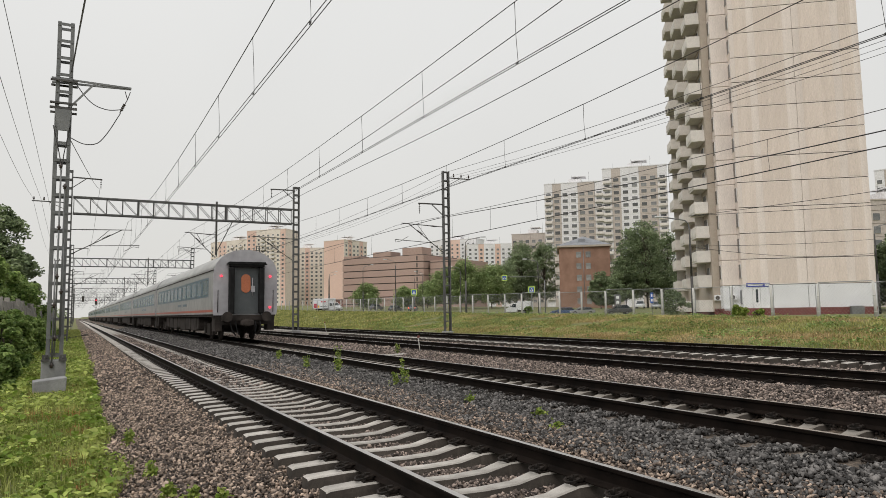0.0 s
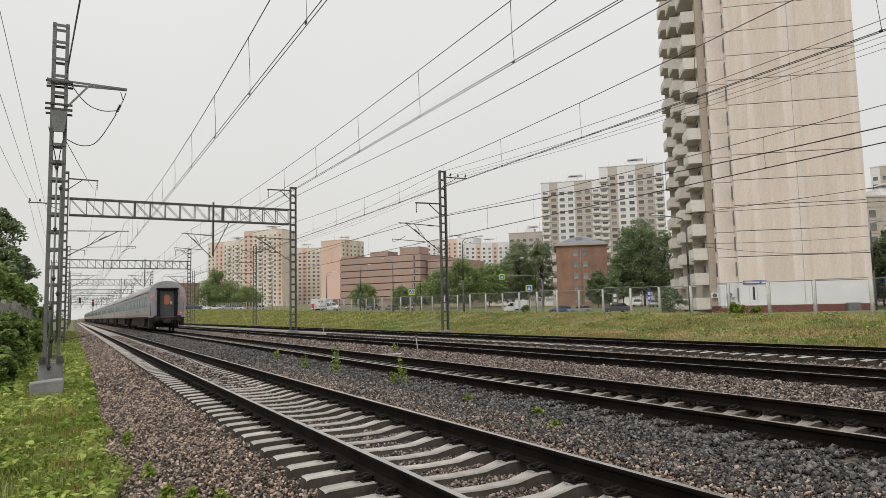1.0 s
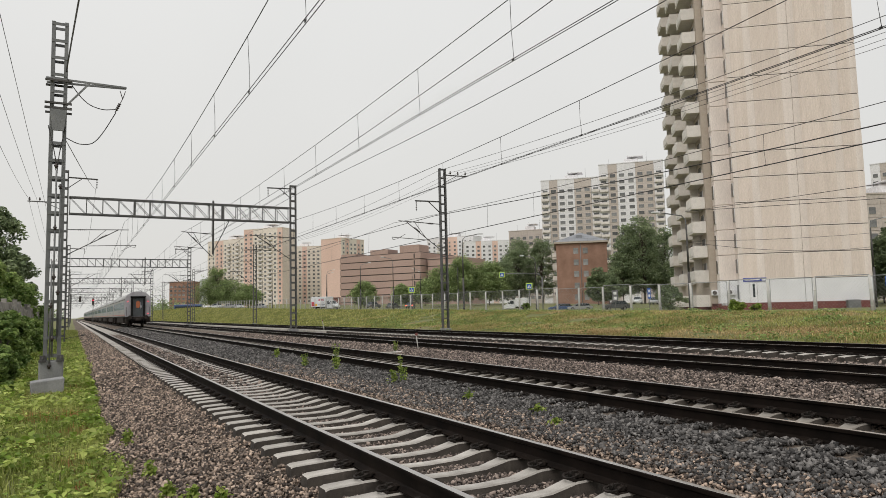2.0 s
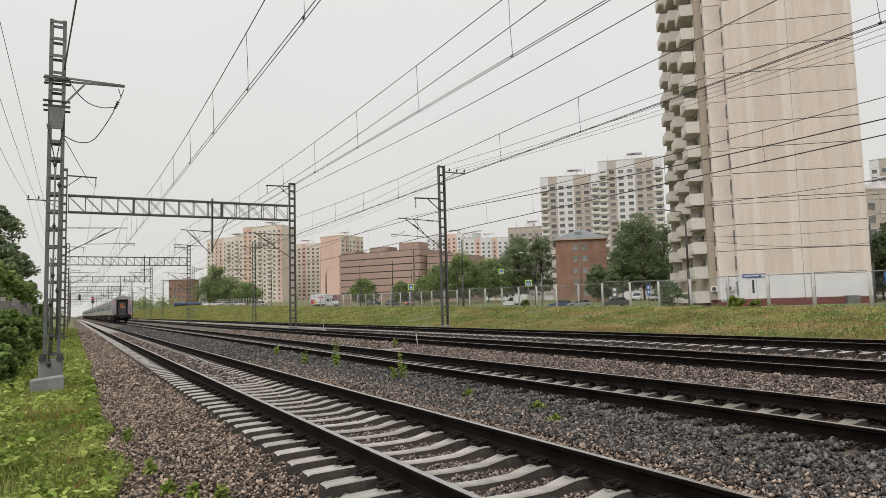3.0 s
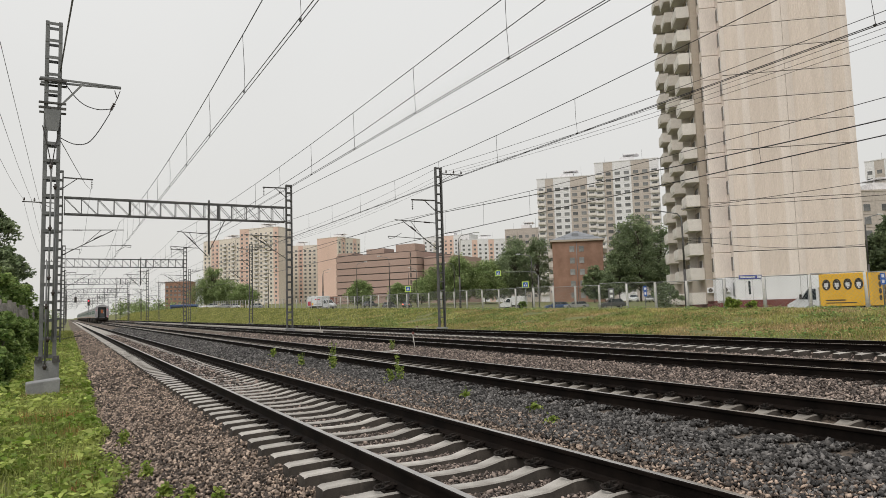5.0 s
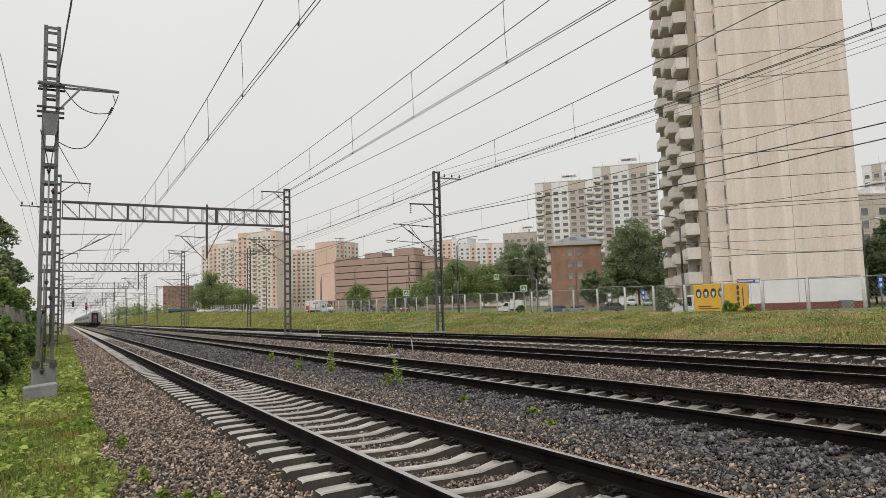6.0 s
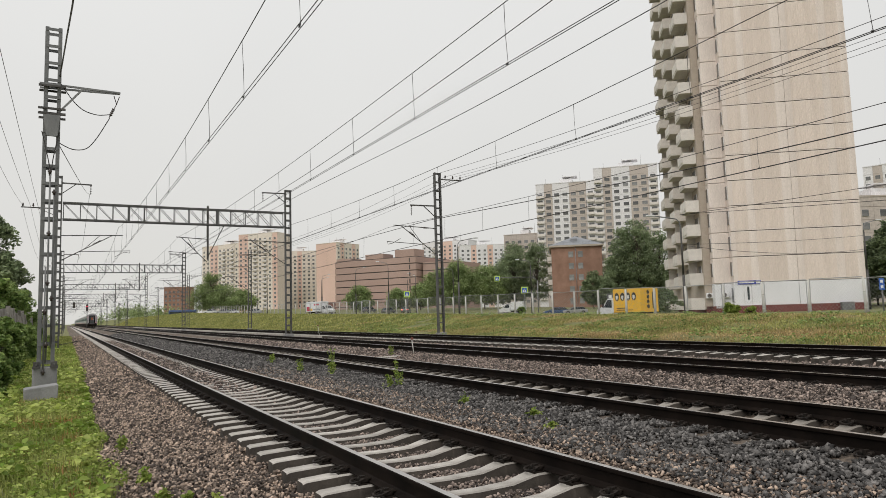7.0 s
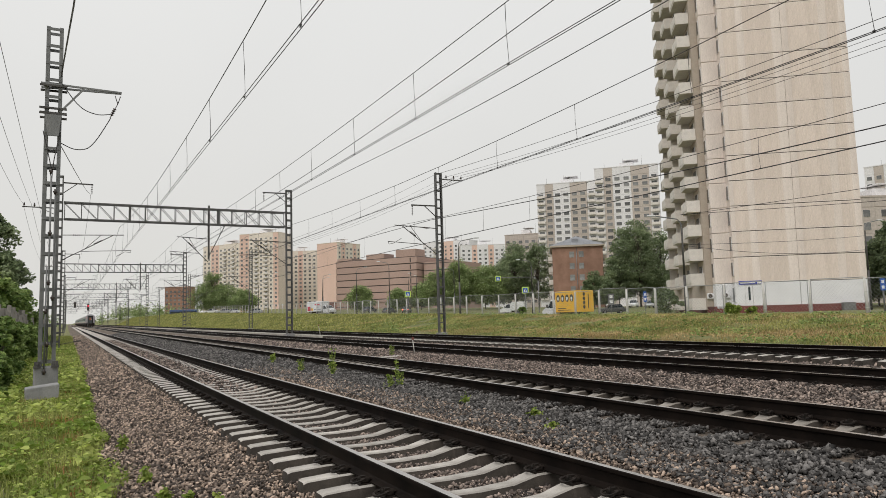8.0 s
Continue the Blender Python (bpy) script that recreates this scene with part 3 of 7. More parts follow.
def near_mast_fittings(top):
    bm = bmesh.new()
    bm_box(bm, (-0.29, -0.27, -0.9), (0.27, 0.27, 0.0))
    bevel(bm, 0.025)
    part("footing", bm, M_BLOCK, top, "weathered concrete footing")
    # dark foot angles bolted to the concrete
    for sx in (-1, 1):
        bm = bmesh.new()
        bm_box(bm, (sx * 0.2 - 0.07, -0.29, 0.0), (sx * 0.2 + 0.07, -0.2, 0.14))
        bm_box(bm, (sx * 0.2 - 0.09, -0.34, -0.03), (sx * 0.2 + 0.09, -0.275, 0.03))
        bm_tube(bm, (sx * 0.2, -0.31, 0.0), (sx * 0.2, -0.31, 0.1), 0.02, None, 6)
        part("foot_angle", bm, M_DARKSTEEL, top, "rusty dark foot angle")
    # arm
    bm = bmesh.new()
    z = 7.5
    bm_beam(bm, (-0.3, -0.2, z + 0.02), (1.66, -0.04, z + 0.04), 0.04, 0.05)
    bm_beam(bm, (-0.3, 0.2, z + 0.02), (1.66, 0.04, z + 0.04), 0.04, 0.05)
    bm_beam(bm, (0.15, -0.21, z - 0.75), (0.72, -0.2, z - 0.02), 0.045)
    part("feeder_arm", bm, M_STEEL, top)
    bm = bmesh.new()
    bm_tube(bm, (1.5, 0, z - 0.05), (1.57, 0, z - 0.28), 0.012, None, 6)
    bm_tube(bm, (1.64, 0, z - 0.05), (1.57, 0, z - 0.28), 0.012, None, 6)
    bm_tube(bm, (1.57, 0, z - 0.28), (1.38, 0, z - 0.7), 0.012, None, 6)
    insulator_string(bm, (1.5, 0, z - 0.42), (1.4, 0, z - 0.66), 0.05, 4)
    part("insulator", bm, M_INSUL, top, "dark hanging insulator")
    # clamps round the mast and the plate between them
    for zz in (6.84, 6.7, 7.46):
        bm = bmesh.new()
        for yy in (-0.24, 0.24):
            bm_beam(bm, (-0.32, yy, zz), (0.32, yy, zz), 0.06, 0.05)
        part("clamp", bm, M_DARKSTEEL, top)
    bm = bmesh.new()
    bm_prism(bm, [(-0.2, 6.66), (0.2, 6.66), (0.14, 6.08), (-0.12, 6.08)], -0.3, -0.24)
    part("anchor_plate", bm, M_STEEL, top, "grey tapered anchor plate")
    # looped jumper cables
    for pts in ([(0.2, -0.2, 7.55), (0.5, -0.2, 7.1), (0.75, -0.1, 6.9), (1.1, 0, 6.84), (1.38, 0, 6.9)],
                [(0.2, -0.2, 5.92), (0.5, -0.2, 5.76), (0.85, -0.2, 5.8), (1.1, -0.1, 6.18), (1.4, 0, 6.8)],
                [(-0.22, -0.26, 6.2), (0.0, -0.3, 5.2), (-0.02, -0.3, 5.0)], [(0.18, -0.26, 6.2), (0.0, -0.3, 5.2), (0.0, -0.3, 3.6)]):
        bm = bmesh.new()
        fine = []
        for a, b in zip(pts, pts[1:]):
            fine += [Vector(a).lerp(Vector(b), k / 4) for k in range(4)]
        fine.append(Vector(pts[-1]))
        for _ in range(3):
            fine = [fine[0]] + [(fine[i - 1] + fine[i] * 2 + fine[i + 1]) / 4 for i in range(1, len(fine) - 1)] + [fine[-1]]
        bm_wire(bm, fine, 0.013, 5)
        part("jumper_cable", bm, M_WIRE, top)
    # vertical rods, pulley and the down conductor
    for x, z0, z1, r in ((0.0, 0.1, 5.0, 0.022), (0.1, 0.5, 4.6, 0.015), (0.13, 0.6, 3.2, 0.012), (-0.05, -0.2, 2.6, 0.02)):
        bm = bmesh.new()
        bm_tube(bm, (x, -0.3, z0), (x, -0.3, z1), r, None, 8)
        part("rod", bm, M_STEEL, top)
    for x, zz in ((-0.01, 5.05), (0.1, 4.5), (0.0, 3.4), (0.0, 2.1), (0.0, 0.5), (-0.05, -0.2), (-0.05, 1.35), (0.1, 1.7)):
        bm = bmesh.new()
        bm_tube(bm, (x, -0.3, zz), (x, -0.3, zz + 0.14), 0.032, 0.025, 8)
        bm_box(bm, (x - 0.05, -0.325, zz + 0.05), (x + 0.05, -0.275, zz + 0.09))
        part("coupling", bm, M_INSUL, top)


near_mast_fittings(_n)

# earthing rope from the gantry foot to the near track
_bm = bmesh.new()
bm_wire(_bm, [(-3.36, 63.35, -0.28), (-2.96, 63.85, -0.27), (-0.68, 84.39, -0.36), (-0.43, 84.69, -0.5)], 0.045, 6)
tagged(part("earthing_cable", _bm, M_RUBBER, None, "black earthing cable lying across the verge to the track"), "", "cable")

# old foundation block beside the nearest mast
_bm = bmesh.new()
bm_box(_bm, (-0.36, -0.3, -0.35), (0.36, 0.3, 0.27))
for _v in _bm.verts:
    if _v.co.z > 0 and _v.co.x > 0:
        _v.co.z += 0.07
    if _v.co.z < 0:
        _v.co.x *= 0.92
bevel(_bm, 0.025, 2)
_ob = part("foundation_block", _bm, M_BLOCK, None, "weathered grey concrete foundation block in the grass", pose(-3.08, 19.55, -0.42, 0, 0, 4))
tagged(_ob, "", "concrete block")


# ---- wires ----
def sag(p, q, s, n=14):
    p, q = Vector(p), Vector(q)
    return [p.lerp(q, k / n) + Vector((0, 0, -4 * s * (k / n) * (1 - k / n))) for k in range(n + 1)]


def make_catenary(x, ys, zm, zc, lean, dip=0.55):
    """Messenger, contact wires and droppers over one track."""
    top = thing("overhead_wire", "dark overhead contact line with droppers above the track", "overhead line", (0, 0, 0), "overhead lines")
    mess, cont = [], []
    for i, (a, b) in enumerate(zip(ys, ys[1:])):
        za = x + (lean if i % 2 else -lean)
        zb = x + (-lean if i % 2 else lean)
        pm = sag((x, a, zm), (x, b, zm), dip)
        pc = [Vector((za + (zb - za) * k / 14, a + (b - a) * k / 14, zc)) for k in range(15)]
        mess += pm if not mess else pm[1:]
        cont += pc if not cont else pc[1:]
        if a > 320:
            continue
        for k in [(0.3 + 4.1 * q) / 4.1 for q in range(1, 14)]:
            k0 = int(k)
            m_ = pm[k0].lerp(pm[k0 + 1], k - k0)
            c_ = pc[k0].lerp(pc[k0 + 1], k - k0)
            bm = bmesh.new()
            bm_wire(bm, [m_, m_.lerp(c_, 0.5) + Vector((0.03, 0.05, 0)), c_ + Vector((0.02, 0, 0.02))], 0.007)
            bm_box(bm, (-0.012, -0.025, -0.015), (0.012, 0.025, 0.03), Matrix.Translation(c_))
            part("dropper", bm, M_WIRE, top)
    bm = bmesh.new()
    bm_wire(bm, mess, 0.011)
    part("messenger_wire", bm, M_WIRE, top)
    for d in (-0.035, 0.035):
        bm = bmesh.new()
        bm_wire(bm, [p + Vector((d, 0, 0)) for p in cont], 0.009)
        part("contact_wire", bm, M_WIRE, top)


YG = [55.5 + 57.4 * k for k in range(-2, 9)]
YP = [42 + 57.2 * k for k in range(-2, 7)]
make_catenary(0.70, YG, 8.4, 6.2, 0.06, 1.12)
make_catenary(4.88, YG, 7.82, 6.2, 0.05)
make_catenary(10.02, YG, 8.0, 6.2, 0.05, 0.95)
make_catenary(16.5, YP, 7.3, 5.64, 0.08, 0.66)


def span_wire(pts, r, label):
    # one smooth wire through a few heights
    pts = [Vector(p) for p in pts]
    for _ in range(2):
        pts = [pts[0]] + [q for a, b in zip(pts, pts[1:]) for q in (a.lerp(b, 0.25), a.lerp(b, 0.75))] + [pts[-1]]
    bm = bmesh.new()
    bm_wire(bm, pts, r)
    tagged(part("feeder_wire", bm, M_WIRE, None, label), "", "wire", "feeder wires")


def feeder(x, z, ys, s, r=0.011, label="dark feeder wire beside the tracks"):
    bm = bmesh.new()
    pts = []
    for a, b in zip(ys, ys[1:]):
        p = sag((x, a, z), (x, b, z), s)
        pts += p if not pts else p[1:]
    bm_wire(bm, pts, r)
    ob = part("feeder_wire", bm, M_WIRE, None, label)
    tagged(ob, "", "wire", "feeder wires")


for _x, _s in ((-5.45, 1.13), (-4.96, 0.64), (-4.5, 0.1)):
    feeder(_x, 9.85, YG, _s, 0.009, "thin dark wire on pin insulators")
feeder(-1.25, 10.75, YG[2:], 1.3)
span_wire([(-2.84, 20.8, 6.2), (-2.3, 32, 7.5), (-1.75, 44, 9.0), (-1.25, 55.5, 10.75)], 0.012, "dark wire led from the anchor mast to the gantry")
span_wire([(11.4, 400, 11.0), (11.4, 55.5, 10.95), (11.4, 40, 10.98), (11.4, 24, 11.37), (11.4, 17, 11.66), (11.4, 5, 12.3), (11.4, -30, 13.6)], 0.02, "thick dark feeder wire above the tracks")
span_wire([(13.4, 400, 10.9), (13.4, 55.5, 11.1), (13.4, 47, 10.95), (13.4, 27, 10.55), (13.4, 14, 10.75), (13.4, -2, 11.1), (13.4, -30, 11.3)], 0.018, "thick dark feeder wire above the tracks")
span_wire([(-2.86, 20.8, 8.05), (-2.70, 17.5, 7.95), (-2.53, 14, 7.41 + 0.35), (-1.6, -12, 7.5), (0.3, -60, 7.4)], 0.018, "dark wire anchored to the mast")
span_wire([(16.9, 400, 7.6), (16.9, 42, 7.35), (16.9, 28, 6.72), (16.9, 16.4, 6.23), (16.9, 6, 6.12), (16.9, -20, 6.9), (16.9, -60, 7.2)], 0.018, "thick dark feeder wire above the far track")
feeder(20.1, 11.2, YP, 0.8, 0.012)
for _x in (22.2, 21.6, 21.0):
    feeder(_x, 11.1, YP, 0.9, 0.009, "thin dark wire on pin insulators")


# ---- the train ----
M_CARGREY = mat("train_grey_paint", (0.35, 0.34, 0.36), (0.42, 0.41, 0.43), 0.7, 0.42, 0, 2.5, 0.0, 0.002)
# Sides a darker, warmer grey: their shade is mixed into the paint.
M_CARSIDE_SHADED = mat("shaded_train_side_paint", (0.27, 0.268, 0.26), (0.32, 0.317, 0.305), 0.4, 0.45, 0, 2, 0.0, 0.002)
# Dark teal base stands for the trees the panes reflect; specular kept low.
M_CARGLASS = mat("teal_reflection_glass", (0.010, 0.045, 0.045), (0.012, 0.055, 0.075), 0.3, 0.22, 0, 5, 0, 0)
M_CARGLASS.node_tree.nodes["Principled BSDF"].inputs["Specular IOR Level"].default_value = 0.1
M_CARROOF = mat("train_roof_paint", (0.33, 0.33, 0.325), (0.42, 0.42, 0.41), 0.9, 0.5, 0, 25, 0.08, 0.003)
M_CARTEAL = mat("train_teal_band", (0.018, 0.06, 0.085), (0.028, 0.08, 0.115), 0.8, 0.35, 0, 25, 0.03, 0.002)
M_CARRED = mat("train_orange_stripe", (0.34, 0.075, 0.045), (0.42, 0.10, 0.06), 1, 0.4, 0, 25, 0, 0)
M_UNDER = mat("dusty_underframe", (0.025, 0.022, 0.02), (0.06, 0.05, 0.045), 2, 0.85, 0.1, 20, 0.4, 0.01)
for _m in (M_UNDER, M_RUBBER):
    _m.node_tree.nodes["Principled BSDF"].inputs["Specular IOR Level"].default_value = 0.15
M_DOORGREY = mat("dark_grey_door", (0.06, 0.068, 0.072), (0.085, 0.094, 0.098), 2, 0.5, 0, 25, 0.05, 0.002)
M_AMBER = mat("amber_door_glass", (0.42, 0.12, 0.05), (0.5, 0.16, 0.07), 2, 0.2, 0, 15, 0, 0)
M_REDLAMP = mat("red_tail_lamp", (0.6, 0.02, 0.04), (0.7, 0.03, 0.05), 2, 0.2, 0, 15, 0, 0, glow=(1.0, 0.05, 0.09, 1.8))
M_GLASS = mat("dark_window_glass", (0.018, 0.025, 0.03), (0.035, 0.045, 0.05), 0.6, 0.06, 0, 5, 0, 0)

HALF = [(1.53, 1.12), (1.56, 1.25), (1.56, 2.9), (1.54, 3.25), (1.44, 3.55), (1.25, 3.82), (0.95, 4.07), (0.6, 4.22), (0.25, 4.29)]


def ring(bm, y, outline):
    return [bm.verts.new((x, y, z)) for x, z in outline]


def make_car():
    L = 26.4
    car = thing("passenger_car", "grey long-distance passenger rail car with a teal window band", "train car", None, "cars of the train")
    side = [(x, z) for x, z in HALF[:4]]
    roof = HALF[3:] + [(-x, z) for x, z in reversed(HALF[3:])]
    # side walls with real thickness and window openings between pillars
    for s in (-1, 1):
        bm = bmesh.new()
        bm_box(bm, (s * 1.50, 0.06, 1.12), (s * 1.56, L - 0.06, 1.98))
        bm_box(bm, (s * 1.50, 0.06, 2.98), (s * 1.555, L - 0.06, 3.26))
        part("side_wall", bm, M_CARSIDE_SHADED, car)
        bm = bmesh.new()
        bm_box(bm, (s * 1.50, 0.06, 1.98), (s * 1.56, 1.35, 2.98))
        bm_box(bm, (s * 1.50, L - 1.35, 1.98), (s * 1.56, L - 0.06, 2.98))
        part("end_panel", bm, M_CARSIDE_SHADED, car)
        bm = bmesh.new()
        bm_box(bm, (s * 1.50, 1.352, 1.982), (s * 1.563, L - 1.352, 2.1))
        bm_box(bm, (s * 1.50, 1.352, 2.86), (s * 1.563, L - 1.352, 2.978))
        n = 12
        pitch = (L - 2.7) / n
        for k in range(n + 1):
            y = 1.352 + pitch * k
            bm_box(bm, (s * 1.50, max(1.353, y - 0.27), 2.101), (s * 1.562, min(L - 1.353, y + 0.27), 2.859))
        part("window_band", bm, M_CARTEAL, car, "dark teal band between the windows")
        for k in range(n):
            y = 1.352 + pitch * (k + 0.5)
            w = pitch / 2 - 0.27
            bm = bmesh.new()
            bm_box(bm, (s * 1.53, y - w + 0.002, 2.102), (s * 1.556, y + w - 0.002, 2.858))
            pane = part("window", bm, M_CARGLASS, car)
        bm = bmesh.new()
        bm_box(bm, (s * 1.561, 0.07, 1.22), (s * 1.566, L - 0.07, 1.34))
        part("stripe", bm, M_CARRED, car, "orange red stripe")
        for a_, b_, z0_, z1_ in ((9.0, 10.6, 1.62, 1.76), (10.9, 11.1, 1.55, 1.85), (11.4, 13.0, 1.62, 1.76)):
            bm = bmesh.new()
            bm_box(bm, (s * 1.561, a_, z0_), (s * 1.566, b_, z1_))
            part("lettering_bar", bm, M_CARTEAL, car, "faded blue grey lettering bar")
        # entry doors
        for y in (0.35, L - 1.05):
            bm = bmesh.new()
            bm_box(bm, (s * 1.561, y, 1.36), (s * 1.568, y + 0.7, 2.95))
            part("side_door", bm, M_CARSIDE_SHADED, car)
    # roof shell
    bm = bmesh.new()
    full = roof
    bm_prism(bm, full, 0.02, L - 0.02, True)
    part("roof", bm, M_CARROOF, car, "ribbed pale grey roof")
    for k in range(6):
        bm = bmesh.new()
        bm_box(bm, (-0.3, 2.2 + k * 4, 4.24), (0.3, 2.8 + k * 4, 4.36))
        bevel(bm, 0.03)
        part("roof_vent", bm, M_CARROOF, car)
    for s in (-1, 1):
        bm = bmesh.new()
        bm_box(bm, (s * 1.535, 0.05, 3.255), (s * 1.585, L - 0.05, 3.29))
        part("gutter", bm, M_UNDER, car)
    bm = bmesh.new()
    bm_box(bm, (-1.5, 0.1, 0.98), (1.5, L - 0.1, 1.118))
    part("floor_frame", bm, M_UNDER, car)
    # ends
    for y, d in ((0.0, -1), (L, 1)):
        bm = bmesh.new()
        half = [(1.53, 1.06), (1.565, 1.25), (1.565, 2.95), (1.545, 3.25), (1.46, 3.56), (1.27, 3.83), (0.97, 4.08), (0.6, 4.24), (0.2, 4.31)]
        out = half + [(-x, z) for x, z in reversed(half)]
        bm_prism(bm, out, y - 0.03, y + 0.05)
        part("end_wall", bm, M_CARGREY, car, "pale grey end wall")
        # gangway frame
        for x0, x1, z0, z1 in ((-0.86, -0.60, 1.12, 3.42), (0.60, 0.86, 1.12, 3.42), (-0.86, 0.86, 3.424, 3.6)):
            bm = bmesh.new()
            bm_box(bm, (x0, min(y + d * 0.03, y + d * 0.36), z0), (x1, max(y + d * 0.03, y + d * 0.36), z1))
            bevel(bm, 0.06, 2)
            part("gangway_bellows", bm, M_RUBBER, car, "black rubber gangway frame")
        bm = bmesh.new()
        bm_box(bm, (-0.97, min(y + d * 0.04, y + d * 0.42), 3.56), (0.97, max(y + d * 0.04, y + d * 0.42), 3.68))
        for v in bm.verts:
            if v.co.z > 3.6:
                v.co.x *= 0.9
        part("gangway_hood", bm, M_RUBBER, car, "black hood over the gangway")
        bm = bmesh.new()
        bm_box(bm, (-0.60, min(y + d * 0.035, y + d * 0.09), 1.12), (0.60, max(y + d * 0.035, y + d * 0.09), 3.42))
        door = part("end_door", bm, M_DOORGREY, car, "dark grey end door")
        bm = bmesh.new()
        n = 20
        pts = []
        for k in range(n):
            a = 2 * math.pi * k / n
            pts.append((-0.02 + 0.23 * math.cos(a), 2.62 + (0.24 if math.sin(a) > 0 else -0.24) + 0.22 * math.sin(a)))
        bm_prism(bm, pts, min(y + d * 0.091, y + d * 0.12), max(y + d * 0.091, y + d * 0.12))
        part("door_window", bm, M_AMBER, door, "oval amber window")
        bm = bmesh.new()
        bm_tube(bm, (0.3, y + d * 0.12, 2.0), (0.3, y + d * 0.12, 2.9), 0.02, None, 6)
        bm_box(bm, (0.24, min(y + d * 0.091, y + d * 0.14), 2.2), (0.42, max(y + d * 0.091, y + d * 0.14), 2.5))
        part("door_handle", bm, M_CARGREY, door)
        # buffers, coupler, hoses
        for s in (-1, 1):
            bm = bmesh.new()
            bm_tube(bm, (s * 0.95, y, 0.98), (s * 0.95, y + d * 0.4, 0.98), 0.12, None, 12)
            bm_tube(bm, (s * 0.95, y + d * 0.4, 0.98), (s * 0.95, y + d * 0.46, 0.98), 0.25, None, 14)
            part("buffer", bm, M_UNDER, car)
            bm = bmesh.new()
            bm_box(bm, (s * 1.12, min(y - d * 0.9, y - d * 0.05), 0.5), (s * 1.45, max(y - d * 0.9, y - d * 0.05), 1.3))
            part("step", bm, M_UNDER, car)
            bm = bmesh.new()
            bm_tube(bm, (s * 1.35, y + d * 0.06, 1.2), (s * 1.35, y + d * 0.09, 2.3), 0.018, None, 6)
            part("grab_rail", bm, M_UNDER, car)
        bm = bmesh.new()
        bm_box(bm, (-0.18, min(y, y + d * 0.6), 0.72), (0.18, max(y, y + d * 0.6), 1.08))
        bm_box(bm, (-0.3, min(y + d * 0.25, y + d * 0.62), 0.76), (0.3, max(y + d * 0.25, y + d * 0.62), 1.0))
        bevel(bm, 0.03)
        part("coupler", bm, M_UNDER, car)
        bm = bmesh.new()
        bm_box(bm, (-1.3, min(y - d * 0.04, y - d * 1.1), 0.8), (1.3, max(y - d * 0.04, y - d * 1.1), 1.3))
        bm_box(bm, (-1.15, min(y - d * 0.02, y + d * 0.1), 1.0), (1.15, max(y - d * 0.02, y + d * 0.1), 1.27))
        part("headstock", bm, M_UNDER, car)
        for s in (-0.75, -0.5, 0.45, 0.7):
            bm = bmesh.new()
            bm_wire(bm, [(s, y + d * 0.1, 0.95), (s, y + d * 0.35, 0.7), (s * 0.9, y + d * 0.4, 0.45), (s * 0.7, y + d * 0.3, 0.3)], 0.03, 6)
            part("hose", bm, M_RUBBER, car)
    # bogies
    for yc in (3.3, L - 3.3):
        bog = None
        bm = bmesh.new()
        for s in (-1, 1):
            bm_box(bm, (s * 0.98, yc - 1.75, 0.42), (s * 1.12, yc + 1.75, 0.62))
            bm_box(bm, (s * 0.95, yc - 0.5, 0.25), (s * 1.2, yc + 0.5, 0.85))
            for o in (-1.2, 1.2):
                bm_box(bm, (s * 1.0, yc + o - 0.16, 0.3), (s * 1.2, yc + o + 0.16, 0.66))
                bm_tube(bm, (s * 1.1, yc + o - 0.3, 0.6), (s * 1.1, yc + o - 0.3, 0.95), 0.11, None, 8)
                bm_tube(bm, (s * 1.1, yc + o + 0.3, 0.6), (s * 1.1, yc + o + 0.3, 0.95), 0.11, None, 8)
        bm_box(bm, (-1.0, yc - 0.3, 0.4), (1.0, yc + 0.3, 0.8))
        bog = part("bogie", bm, M_UNDER, car)
        for o in (-1.2, 1.2):
            for s in (-1, 1):
                bm = bmesh.new()
                bm_wheel(bm, (s * 0.795, yc + o, 0.475), 0.475, 0.13, 24)
                part("wheel", bm, M_UNDER, bog)
    # under-floor boxes
    for k, (a, b, zz) in enumerate(((5.4, 6.1, 0.5), (6.3, 8.2, 0.42), (8.45, 10.4, 0.46), (10.6, 12.9, 0.38), (13.1, 14.3, 0.5), (14.5, 16.4, 0.4), (16.6, 18.6, 0.45), (18.8, 20.6, 0.5))):
        for s in (-1, 1):
            bm = bmesh.new()
            bm_box(bm, (s * 0.7, a, zz), (s * 1.4, b, 1.17))
            bevel(bm, 0.03)
            part("equipment_box", bm, M_UNDER, car)
    # the coach body sits high over its bogies
    for o in car.children:
        if o.name.split(".")[0] not in ("bogie", "equipment_box", "step", "hose", "coupler", "headstock"):
            o.location.z += 0.21
    return car


CARS = [make_car()]
for _k in range(1, 13):
    CARS.append(copy_thing(CARS[0], pose(4.9, 34.7 + 27.1 * _k, 0.11)))
for _k, (_x, _z) in enumerate(((-1.2, 3.2), (1.2, 3.2), (1.2, 1.64))):
    _bm = bmesh.new()
    bm_tube(_bm, (_x, -0.03, _z), (_x, -0.10, _z), 0.062, 0.055, 12)
    part("tail_lamp", _bm, M_REDLAMP, CARS[0], "lit red tail lamp")
TRAIN_SPEED = 31.0


